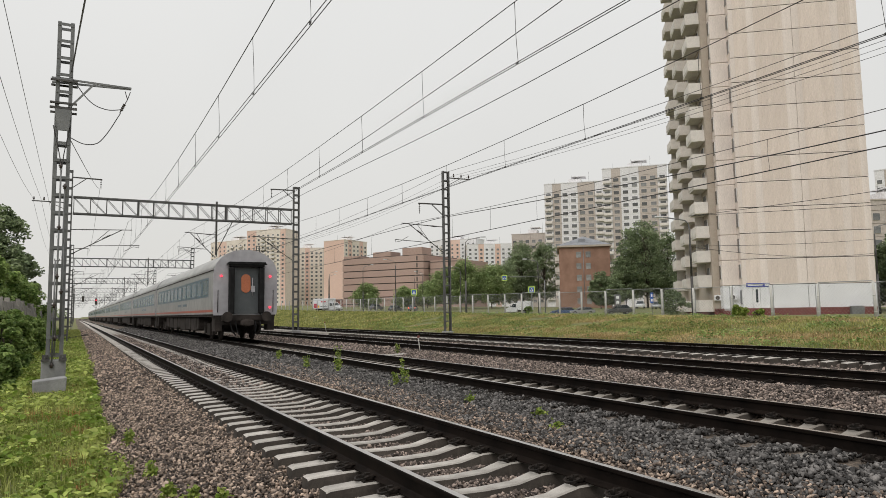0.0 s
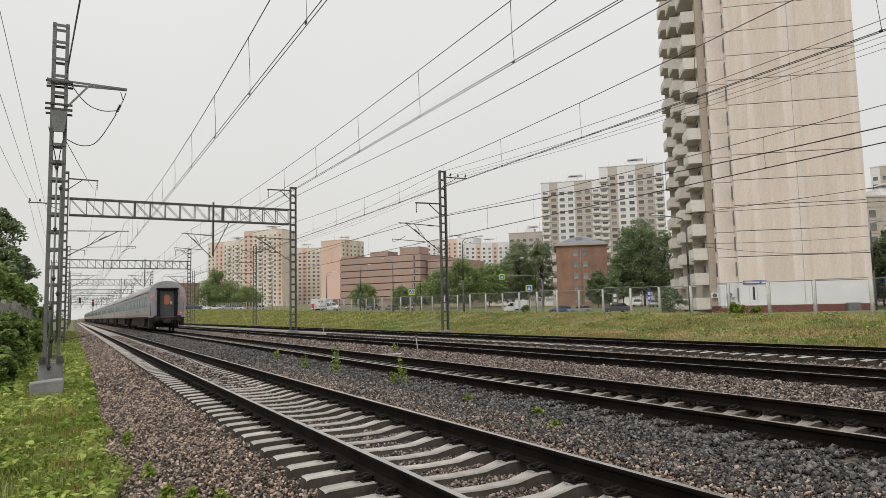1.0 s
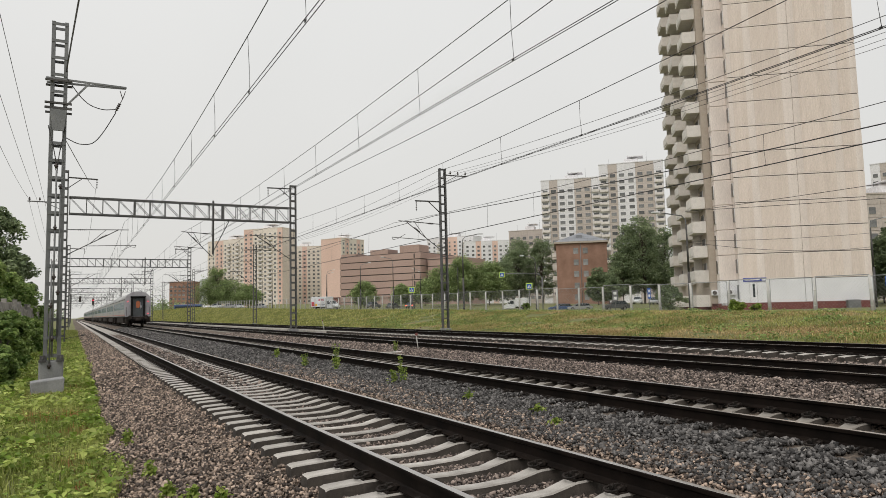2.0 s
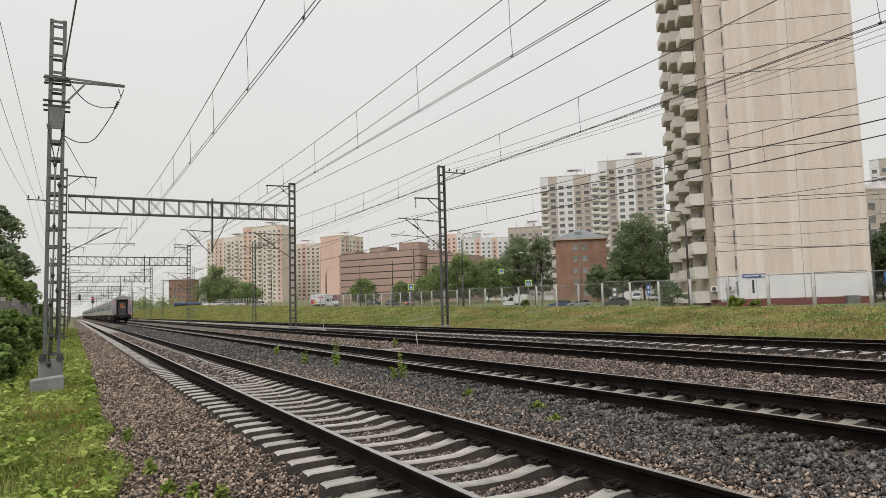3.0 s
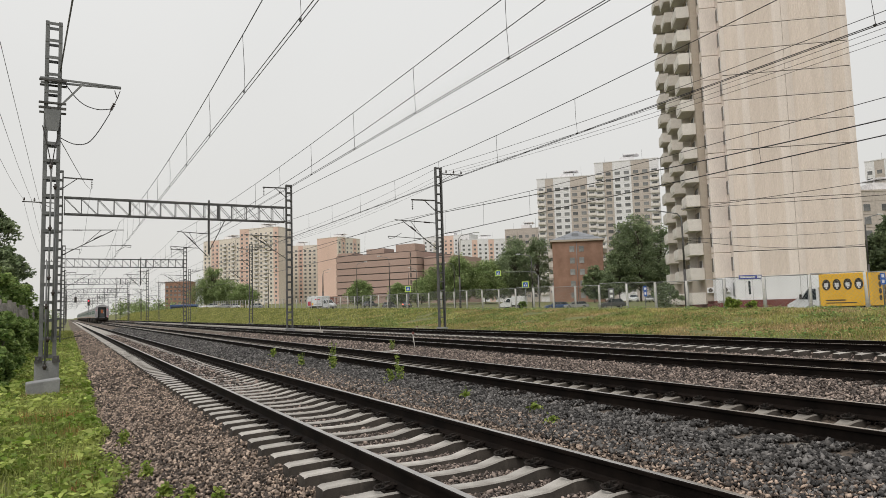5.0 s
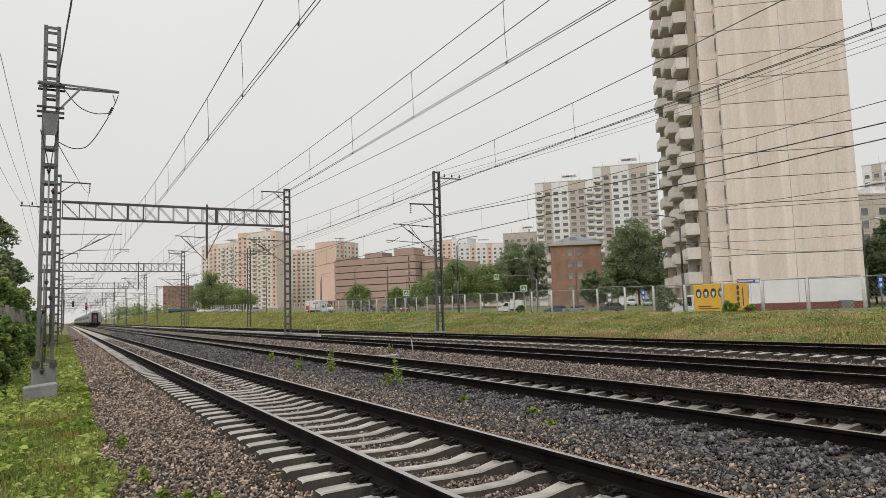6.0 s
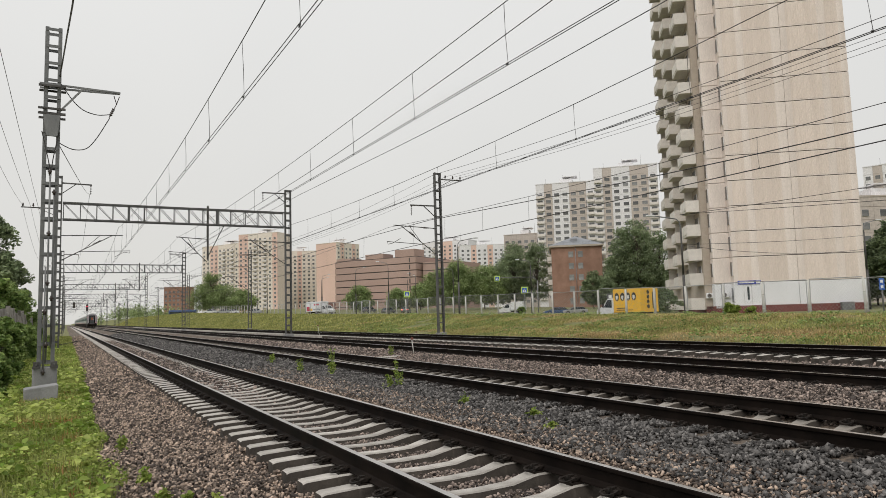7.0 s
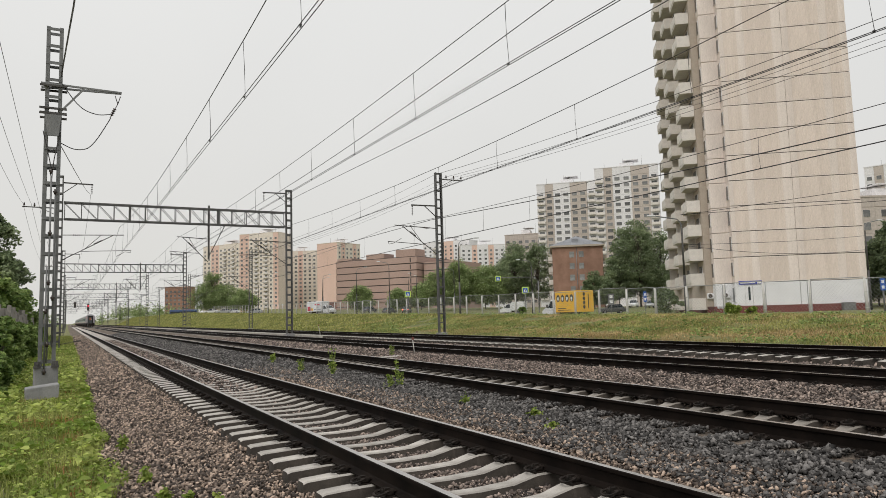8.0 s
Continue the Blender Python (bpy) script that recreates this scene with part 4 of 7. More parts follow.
# ---- buildings ----
M_BEIGE = mat("beige_panel", (0.68, 0.595, 0.54), (0.77, 0.685, 0.63), 0.5, 0.85, 0, 14, 0.15, 0.01, "object", 0.035, stretch=(3, 3, 0.35))
M_RIBBED = mat("ribbed_tan_beige_panel", (0.665, 0.57, 0.505), (0.74, 0.64, 0.57), 0.5, 0.88, 0, 14, 0.15, 0.01, "object", 0.035, stretch=(3, 3, 0.35))
M_JOINT = mat("dark_panel_joint", (0.08, 0.07, 0.065), (0.12, 0.10, 0.09), 1, 0.9, 0, 20, 0, 0)
M_WHITE = mat("white_plaster", (0.74, 0.74, 0.76), (0.82, 0.82, 0.84), 0.6, 0.85, 0, 20, 0.1, 0.005)
M_PLINTH = mat("red_brown_plinth", (0.14, 0.04, 0.035), (0.20, 0.06, 0.05), 2, 0.7, 0, 20, 0.15, 0.01)
M_BALC = mat("pale_balcony_panel", (0.62, 0.58, 0.54), (0.73, 0.69, 0.64), 1.2, 0.85, 0, 20, 0.15, 0.01, "object", 0.08)
M_BROWN = mat("brown_recess_wall", (0.40, 0.34, 0.28), (0.50, 0.43, 0.36), 0.6, 0.9, 0, 20, 0.1, 0.01)
# Pink lightened: the haze before the distant blocks is put into it.
M_PINK = mat("hazed_pink_panel", (0.66, 0.47, 0.39), (0.74, 0.54, 0.46), 0.05, 0.9, 0, 2, 0.1, 0.02)
M_CREAM = mat("cream_panel", (0.68, 0.61, 0.53), (0.76, 0.69, 0.61), 0.05, 0.9, 0, 2, 0.1, 0.02)
M_PALE = mat("pale_grey_panel", (0.68, 0.67, 0.68), (0.77, 0.76, 0.77), 0.05, 0.9, 0, 2, 0.1, 0.02)
M_TAN = mat("tan_panel", (0.46, 0.405, 0.365), (0.54, 0.48, 0.435), 0.05, 0.9, 0, 2, 0.1, 0.02)
M_GARAGE = mat("dusky_pink_cladding", (0.37, 0.26, 0.22), (0.43, 0.31, 0.265), 0.05, 0.85, 0, 3, 0.1, 0.02)
M_BRICK = mat("red_brick", (0.24, 0.138, 0.097), (0.35, 0.208, 0.152), 0.4, 0.9, 0, 12, 0.4, 0.02)
M_WFRAME = mat("white_window_frame", (0.62, 0.62, 0.62), (0.72, 0.72, 0.72), 2, 0.5, 0, 20, 0, 0)
# Far panes: curtains plus distance haze, both put into this pale tone.
M_FARGLASS = mat("hazed_curtained_glass", (0.10, 0.105, 0.11), (0.22, 0.22, 0.215), 0.5, 0.25, 0, 5, 0, 0, "object", 0.5)
M_PALEGLASS = mat("pale_curtained_glass", (0.16, 0.165, 0.165), (0.38, 0.38, 0.37), 0.5, 0.25, 0, 5, 0, 0, "object", 0.3)
M_ROOF = mat("grey_metal_roof", (0.20, 0.21, 0.225), (0.27, 0.28, 0.30), 0.5, 0.6, 0.2, 8, 0.1, 0.01)


def window_mesh(w, h, bars=1, deep=0.12, glass=None):
    """Window: one casing whose sashes are sunk in, each with a glass face; origin in the wall's outer face."""
    bm = bmesh.new()
    n = bars + 1
    xs = [-w / 2 + w * k / n for k in range(n + 1)]
    front = [[bm.verts.new((x, -0.05, z)) for x in xs] for z in (-h / 2, h / 2)]
    back = [[bm.verts.new((x, deep, z)) for x in (xs[0], xs[-1])] for z in (-h / 2, h / 2)]
    sash = [bm.faces.new((front[0][k], front[0][k + 1], front[1][k + 1], front[1][k])) for k in range(n)]
    bm.faces.new([back[0][0]] + front[0][::1] + [back[0][1]])
    bm.faces.new([back[1][0]] + front[1][::1] + [back[1][1]])
    bm.faces.new((front[0][0], front[1][0], back[1][0], back[0][0]))
    bm.faces.new((front[0][-1], front[1][-1], back[1][1], back[0][1]))
    bmesh.ops.inset_individual(bm, faces=sash, thickness=0.08, depth=-0.07)
    for f in sash:
        f.material_index = 1
    return mesh_of("window", bm, M_WFRAME, glass or M_GLASS)


def balcony_mesh(w, d, h=1.1):
    bm = bmesh.new()
    bm_box(bm, (-w / 2, -d, -0.12), (w / 2, 0, 0))
    bm_box(bm, (-w / 2, -d, 0.0), (w / 2, -d + 0.08, h))
    bm_box(bm, (-w / 2, -d + 0.081, 0.0), (-w / 2 + 0.08, 0, h))
    bm_box(bm, (w / 2 - 0.08, -d + 0.081, 0.0), (w / 2, 0, h))
    bm_box(bm, (-w / 2 + 0.15, -d - 0.05, 0.12), (w / 2 - 0.15, -d - 0.001, h - 0.12))
    return mesh_of("balcony", bm, M_BALC)


def flat_block(name, label, x, y, z, yaw, w, depth, floors, cols, wall, bands=(), storey=2.8, base=3.0, win=(1.5, 1.5), attic=2.5, roof_boxes=1, balconies=(), side_cols=0, group="blocks of flats", sidewall=None):
    """A panel block: facade in column strips and floor bands, windows set in it, roof parapet and lift house."""
    b = thing(name, label, "apartment building", pose(x, y, z, 0, 0, yaw), group)
    H = base + floors * storey + attic
    bm = bmesh.new()
    bm_box(bm, (0, 0.3, -4), (w, depth, H))
    part("wall", bm, sidewall or wall, b)
    cw = w / cols
    for c in range(cols):
        m = dict(bands).get(c, wall)
        # one strip of storey panels, with a recessed joint at each floor
        bm = bmesh.new()
        prof = [(0.298, -4), (0.0, -4)]
        for k in range(floors + 1):
            z_ = base + k * storey
            prof += [(0.0, z_ - 0.05), (0.14, z_ - 0.05), (0.14, z_ + 0.05), (0.0, z_ + 0.05)]
        prof += [(0.0, H), (0.298, H)]
        va = [bm.verts.new((c * cw + 0.02, y_, z_)) for y_, z_ in prof]
        vb = [bm.verts.new(((c + 1) * cw - 0.02, y_, z_)) for y_, z_ in prof]
        for k in range(len(prof)):
            q = (k + 1) % len(prof)
            bm.faces.new((va[k], va[q], vb[q], vb[k]))
        bm.faces.new(va[::-1])
        bm.faces.new(vb)
        part("facade_strip", bm, m, b)
    me = window_mesh(*win, 2 if win[0] > 2 else 1, 0.12, M_FARGLASS)
    bal = balcony_mesh(cw * 0.9, 0.9) if balconies else None
    for k in range(floors):
        for c in range(cols):
            zc = base + k * storey + 1.5
            part("window", me, None, b, "", (c * cw + cw / 2, -0.06, zc))
            if c in balconies:
                part("balcony", bal, None, b, "", (c * cw + cw / 2, -0.02, zc - 1.35))
    if side_cols:
        for k in range(floors):
            for c in range(side_cols):
                part("window", me, None, b, "", pose(-0.0, 0.3 + (depth - 0.3) * (c + 0.5) / side_cols, base + k * storey + 1.5, 0, 0, -90))
    bm = bmesh.new()
    bm_box(bm, (-0.15, -0.12, H), (w + 0.15, depth + 0.15, H + 0.35))
    part("parapet", bm, wall, b)
    for k in range(roof_boxes):
        bm = bmesh.new()
        xx = w * (k + 0.5) / roof_boxes - w * 0.1
        bm_box(bm, (xx, depth * 0.3, H + 0.35), (xx + w * 0.22, depth * 0.7, H + 2.6))
        bm_box(bm, (xx + w * 0.05, depth * 0.3 - 0.6, H + 3.4), (xx + w * 0.3, depth * 0.7, H + 3.65))
        for q in (0.08, 0.27):
            bm_box(bm, (xx + w * q, depth * 0.4, H + 2.6), (xx + w * q + 0.2, depth * 0.4 + 0.2, H + 3.4))
        part("lift_house", bm, M_PALE, b)
    for k in range(3):
        bm = bmesh.new()
        xx = w * (0.15 + 0.3 * k)
        bm_tube(bm, (xx, depth * 0.5, H + 0.3), (xx, depth * 0.5, H + 4 + k), 0.06, 0.03, 5)
        part("antenna", bm, M_DARKSTEEL, b)
    return b


def make_tower():
    """Tall panel block close to the railway: blank end wall of storey panels, stepped balcony side."""
    ex, ey = Vector((0.78, -0.626, 0)), Vector((0.626, 0.78, 0))
    m = Matrix(((ex.x, ey.x, 0, 60.1), (ex.y, ey.y, 0, 49.0), (0, 0, 1, 1.0), (0, 0, 0, 1)))
    b = thing("apartment_tower", "tall beige panel apartment tower with white ground floor and stacked balconies", "apartment building", m)
    Z1, ST, N, W, LEN = 2.76, 2.775, 22, 13.0, 31.0
    H = Z1 + ST * N
    bm = bmesh.new()
    bm_box(bm, (0.06, 0.06, -3), (W - 0.06, LEN, H))
    part("core_wall", bm, M_JOINT, b)
    # plinth and white ground storey
    bm = bmesh.new()
    bm_box(bm, (-0.03, -0.06, -3), (W + 0.03, 0.055, 0.3))
    part("plinth", bm, M_PLINTH, b, "red brown plinth")
    bm = bmesh.new()
    for a, c in ((0.0, 0.95), (1.75, 6.45), (6.5, W)):
        bm_box(bm, (a, 0.0, 0.304), (c, 0.055, Z1 - 0.02))
    bm_box(bm, (0.95, 0.0, 2.6), (1.75, 0.055, Z1 - 0.02))
    part("ground_floor_wall", bm, M_WHITE, b, "white painted ground floor")
    bm = bmesh.new()
    bm_box(bm, (0.98, 0.02, 0.0), (1.72, 0.054, 2.58))
    part("door", bm, M_WHITE, b)
    bm = bmesh.new()
    bm_box(bm, (1.28, 0.0, 0.9), (1.5, 0.019, 2.3))
    part("door_pane", bm, M_GLASS, b)
    # end wall panels, one storey high, in two widths
    pans, ribs = [], []
    for a, c, fields in ((0.0, 6.45, ((0.45, 1.85), (2.6, 5.5))), (6.48, W, ((7.15, 10.3), (11.1, 12.35)))):
        bm = bmesh.new()
        bm_box(bm, (a, -0.03, 0.04), (c, 0.058, ST - 0.04))
        pans.append(mesh_of("wall_panel", bm, M_BEIGE))
        for f0, f1 in fields:
            # ribbed field: a shallow corrugated sheet on the smooth panel
            bm = bmesh.new()
            n = int((f1 - f0) / 0.24)
            xs = [f0 + (f1 - f0) * (q + d) / n for q in range(n) for d in (0.0, 0.12, 0.5, 0.62)] + [f1]
            ys = [y for q in range(n) for y in (-0.031, -0.044, -0.044, -0.031)] + [-0.031]
            lo = [bm.verts.new((x, y, 0.16)) for x, y in zip(xs, ys)]
            hi = [bm.verts.new((x, y, ST - 0.12)) for x, y in zip(xs, ys)]
            for q in range(len(xs) - 1):
                bm.faces.new((lo[q], lo[q + 1], hi[q + 1], hi[q]))
            ribs.append(mesh_of("ribbed_field", bm, M_RIBBED))
    for k in range(N):
        for p_ in pans:
            part("wall_panel", p_, None, b, "", (0, 0, Z1 + k * ST))
        for p_ in ribs:
            part("ribbed_field", p_, None, b, "", (0, 0, Z1 + k * ST))
    # long side: short return wall with windows, bay, recess, balcony stacks
    bm = bmesh.new()
    bm_box(bm, (0.0, 0.06, 0.02), (0.058, 1.18, ST - 0.02))
    ret = mesh_of("wall_panel", bm, M_BEIGE)
    bm = bmesh.new()
    bm_box(bm, (-1.75, 1.2, 0.02), (0.05, 2.6, ST - 0.02))
    bevel(bm, 0.05, 2)
    bay = mesh_of("bay_panel", bm, M_BEIGE)
    bm = bmesh.new()
    bm_box(bm, (-2.45, 2.7, 0.0), (0.05, 25.0, ST))
    rec = mesh_of("recess_wall", bm, M_BROWN)
    win = window_mesh(0.8, 1.5, 0)
    bal = balcony_mesh(3.3, 1.45, 1.2)
    balw = window_mesh(1.6, 2.0, 1)
    fin = bmesh.new()
    bm_box(fin, (0, -0.08, 0), (0.9, 0.08, ST - 0.02))
    fin = mesh_of("side_screen", fin, M_BALC)
    low = {}
    for key, src in (("ret", ret), ("bay", bay), ("rec", rec)):
        low[key] = src.copy()
        low[key].materials.clear()
        low[key].materials.append(M_WHITE if key != "rec" else M_BROWN)
    for k in range(-1, N):
        z = Z1 + k * ST
        if k == -1:
            part("ground_floor_panel", low["ret"], None, b, "", (0, 0, z))
            part("ground_floor_panel", low["bay"], None, b, "", (0, 0, z))
            part("recess_wall", low["rec"], None, b, "", (0, 0, z))
            part("window", win, None, b, "", pose(-0.01, 0.62, z + 1.5, 0, 0, -90))
            for v in (3.2, 11.0, 18.5):
                part("balcony", bal, None, b, "", pose(-2.45, v + 1.65, z + 0.1, 0, 0, -90))
            continue
        part("wall_panel", ret, None, b, "", (0, 0, z))
        part("window", win, None, b, "", pose(-0.01, 0.62, z + 1.5, 0, 0, -90))
        part("bay_panel", bay, None, b, "", (0, 0, z))
        part("window", win, None, b, "", pose(-1.76, 1.9, z + 1.5, 0, 0, -90))
        part("recess_wall", rec, None, b, "", (0, 0, z))
        for v in (3.2, 11.0, 18.5):
            part("balcony", bal, None, b, "", pose(-2.45, v + 1.65, z + 0.1, 0, 0, -90))
            part("window", balw, None, b, "", pose(-2.46, v + 1.6, z + 1.15, 0, 0, -90))
            part("side_screen", fin, None, b, "", pose(-2.46, v + 3.5, z, 0, 0, 180))
    bm = bmesh.new()
    bm_box(bm, (-1.8, 1.2, -3), (0.05, 2.6, 0.3))
    bm_box(bm, (-2.4, 2.7, -3), (0.05, 25.0, 0.3))
    part("side_plinth", bm, M_PLINTH, b)
    # roof
    bm = bmesh.new()
    bm_box(bm, (-0.2, -0.2, H), (W + 0.2, LEN + 0.2, H + 0.5))
    part("roof_slab", bm, M_BALC, b)
    # street plate and air conditioners
    bm = bmesh.new()
    bm_box(bm, (0.35, -0.05, 2.55), (2.7, -0.005, 2.95))
    sg = part("street_sign", bm, mat("blue_enamel", (0.05, 0.06, 0.30), (0.06, 0.08, 0.36), 2, 0.35, 0, 20, 0, 0), b, "blue enamel street sign with white bars")
    bm = bmesh.new()
    bm_box(bm, (0.5, -0.062, 2.68), (2.0, -0.051, 2.86))
    bm_box(bm, (2.2, -0.062, 2.62), (2.6, -0.051, 2.9))
    part("lettering_bar", bm, M_WHITE, sg)
    for u, v, z in ((-0.75, 1.18, 1.2), (-2.0, 2.66, 1.2)):
        bm = bmesh.new()
        bm_box(bm, (u - 0.42, v - 0.28, z), (u + 0.42, v, z + 0.6))
        bevel(bm, 0.03)
        ac = part("air_conditioner", bm, M_WHITE, b, "white air conditioner unit")
        bm = bmesh.new()
        bm_tube(bm, (u - 0.1, v - 0.281, z + 0.3), (u - 0.1, v - 0.3, z + 0.3), 0.23, None, 14)
        part("fan_grille", bm, M_JOINT, ac)
    return b


make_tower()
flat_block("apartment_block", "pale panel apartment block with tan strips and white balconies", 183.1, 247.0, 1.0, -44.2, 26.1, 14, 17, 7, M_PALE, ((1, M_TAN), (4, M_TAN), (5, M_TAN)), 2.85, 5.0, (2.2, 1.45), 3.8, 1, (0, 6))
flat_block("apartment_block", "tall pale panel apartment block with tan strips", 201.5, 228.8, 0.5, -46.1, 27.2, 14, 19, 7, M_PALE, ((1, M_TAN), (4, M_TAN), (5, M_TAN)), 2.85, 5.0, (2.2, 1.45), 3.8, 1, (0, 6))
flat_block("apartment_block", "tall pale panel apartment block with white balconies", 219.0, 203.5, 0.5, -43.0, 16.0, 14, 21, 4, M_PALE, ((2, M_TAN),), 2.85, 4.0, (2.6, 1.5), 3.5, 1, (0,))
flat_block("apartment_block", "pink and cream panel apartment block", 102.6, 486.3, 5.5, -47.8, 31.3, 18, 17, 8, M_CREAM, ((0, M_PINK), (1, M_PINK), (7, M_PINK)), 2.9, 3.0, (1.6, 1.4), 2.5, 1, (3, 5))
flat_block("apartment_block", "pink and cream panel apartment block", 83.9, 520.1, 5.5, -60.7, 38.4, 18, 15, 9, M_CREAM, ((2, M_PINK), (3, M_PINK)), 2.9, 3.0, (1.6, 1.4), 2.5, 1, (5, 7))
flat_block("apartment_block", "pale panel apartment block", 138.4, 513.2, 5.5, -28.8, 28.1, 14, 14, 8, M_CREAM, ((4, M_PINK),), 2.9, 3.0, (1.6, 1.4), 2.5, 1, ())
flat_block("apartment_block", "pink and cream panel apartment block with a blank end wall", 156.1, 434.7, 5.0, 28.6, 23.8, 18.5, 14, 6, M_CREAM, ((1, M_PINK), (4, M_PINK)), 2.9, 3.0, (1.6, 1.4), 2.5, 1, (), 0, "blocks of flats", M_PINK)
flat_block("apartment_block", "white panel apartment block with pink strips", 233.8, 459.8, 3.0, -58.2, 39.5, 14, 16, 9, M_PALE, ((4, M_PINK), (5, M_PINK)), 2.9, 3.0, (1.6, 1.4), 2.5, 1, (2, 7))
flat_block("apartment_block", "white panel apartment block with pink strips", 239.1, 412.1, 2.5, -28.7, 31.0, 14, 14, 8, M_PALE, ((2, M_PINK), (5, M_PINK)), 2.9, 3.0, (1.6, 1.4), 2.5, 1, ())
flat_block("apartment_block", "grey beige panel apartment block", 182.2, 272.7, 1.5, -47.0, 18.5, 14, 11, 6, M_TAN, (), 2.85, 3.0, (1.65, 1.4), 2.2, 1, ())
flat_block("apartment_block", "pale panel apartment block", 262.6, 146.6, 0.5, -78.8, 26, 14, 16, 8, M_PALE, ((1, M_TAN), (3, M_TAN)), 2.85, 3.0, (1.65, 1.4), 3.0, 1, ())
flat_block("apartment_block", "brown panel apartment block", 149.0, 86.0, 0.3, -28.6, 16, 14, 7, 4, M_TAN, (), 2.9, 1.5, (1.5, 1.5), 2.2, 1, ())
flat_block("office_block", "small brick office block in the distance", 59.8, 536.4, 6.0, -28.5, 18, 12, 5, 6, M_BRICK, (), 3.0, 3.0, (1.6, 1.5), 2.0, 0, ())



# ---- brick house, car park, fences ----
def make_brick_house():
    b = thing("brick_house", "old red brick apartment house with a hipped grey metal roof", "apartment building", pose(108.0, 141.5, 1.4, 0, 0, -38))
    w, d, h = 12.9, 22.0, 16.3
    bm = bmesh.new()
    bm_box(bm, (0, 0, -3), (w, d, h))
    part("wall", bm, M_BRICK, b)
    bm = bmesh.new()
    bm_box(bm, (-0.5, -0.5, h), (w + 0.5, d + 0.5, h + 0.45))
    part("cornice", bm, M_BROWN, b, "dark projecting cornice")
    bm = bmesh.new()
    lo = [bm.verts.new(v) for v in ((-0.4, -0.4, h + 0.45), (w + 0.4, -0.4, h + 0.45), (w + 0.4, d + 0.4, h + 0.45), (-0.4, d + 0.4, h + 0.45))]
    hi = [bm.verts.new(v) for v in ((w / 2, w / 2, h + 3.4), (w / 2, d - w / 2, h + 3.4))]
    for f in ((lo[0], lo[1], hi[0]), (lo[1], lo[2], hi[1], hi[0]), (lo[2], lo[3], hi[1]), (lo[3], lo[0], hi[0], hi[1]), (lo[3], lo[2], lo[1], lo[0])):
        bm.faces.new(f)
    roof = part("roof", bm, M_ROOF, b, "grey metal hipped roof")
    bm = bmesh.new()
    bm_box(bm, (5.2, 2.0, h + 0.9), (6.8, 4.6, h + 2.3))
    part("dormer", bm, M_ROOF, roof)
    win = window_mesh(1.25, 1.5, 1, 0.12, M_PALEGLASS)
    for k in range(5):
        z = 2.3 + 3.0 * k
        for x in (5.0, 7.4):
            part("window", win, None, b, "", (x, -0.02, z))
        for y in (3, 6.5, 10, 13.5, 17):
            part("window", win, None, b, "", pose(w + 0.02, y, z, 0, 0, 90))
        if k:
            for y in (1.2, 8.5):
                bm = bmesh.new()
                bm_box(bm, (-1.1, y, z - 1.4), (-0.002, y + 2.6, z - 0.3))
                part("balcony", bm, M_BALC, b)
                bm = bmesh.new()
                bm_box(bm, (w + 0.002, y, z - 1.4), (w + 1.1, y + 2.6, z - 0.3))
                part("balcony", bm, M_BROWN, b)
    for k in range(9):
        bm = bmesh.new()
        bm_tube(bm, (w * k / 8, -0.35, h + 0.45), (w * k / 8, -0.35, h + 1.1), 0.03, None, 5)
        part("roof_railing_post", bm, M_ROOF, b)
    bm = bmesh.new()
    bm_tube(bm, (0, -0.35, h + 1.08), (w, -0.35, h + 1.08), 0.03, None, 5)
    part("roof_rail", bm, M_ROOF, b)
    bm = bmesh.new()
    bm_tube(bm, (6.2, -0.1, 0), (6.2, -0.1, h), 0.07, None, 6)
    part("downpipe", bm, M_ROOF, b)


def make_garage():
    g = thing("car_park", "multi-storey dusky pink car park with dark level bands", "car park", pose(100.6, 284.4, 2.5, 0, 0, -57.7))
    w, d, n, st = 41.2, 30, 8, 2.85
    bm = bmesh.new()
    bm_box(bm, (0.1, 0.3, -3), (w - 0.1, d, n * st))
    part("core_wall", bm, M_JOINT, g)
    bm = bmesh.new()
    bm_box(bm, (0, 0, 0.12), (w, 0.29, st - 0.28))
    pan = mesh_of("cladding_panel", bm, M_GARAGE)
    bm = bmesh.new()
    bm_box(bm, (-0.2, 0, 0.12), (0.09, d, st - 0.28))
    pan2 = mesh_of("cladding_panel", bm, M_GARAGE)
    bm = bmesh.new()
    bm_box(bm, (w - 0.09, 0.0, 0.12), (w + 0.2, d, st - 0.28))
    pan3 = mesh_of("cladding_panel", bm, M_GARAGE)
    for k in range(-1, n):
        for p_ in (pan, pan2, pan3):
            part("cladding_panel", p_, None, g, "", (0, 0, k * st))
    for x, ww, hh in ((0.5, 8, 1.0), (16, 9, 2.0), (31, 9.5, 3.0)):
        bm = bmesh.new()
        bm_box(bm, (x, 0.2, n * st), (x + ww, 8, n * st + hh))
        part("stair_head", bm, M_GARAGE, g)
    slot = bmesh.new()
    bm_box(slot, (-0.3, -0.04, -0.9), (0.3, 0.02, 0.9))
    slot = mesh_of("vent_slot", slot, M_JOINT)
    for k in range(n):
        part("vent_slot", slot, None, g, "", (38.2, 0, k * st + 1.3))
    # lower wing
    bm = bmesh.new()
    bm_box(bm, (w + 1.0, 4, -3), (w + 15, d, n * st - 2.5))
    part("wing", bm, M_GARAGE, g)
    for k in range(1, n):
        bm = bmesh.new()
        bm_box(bm, (w + 0.9, 3.9, k * st - 0.5), (w + 15.1, 3.99, k * st - 0.25))
        part("band", bm, M_JOINT, g)


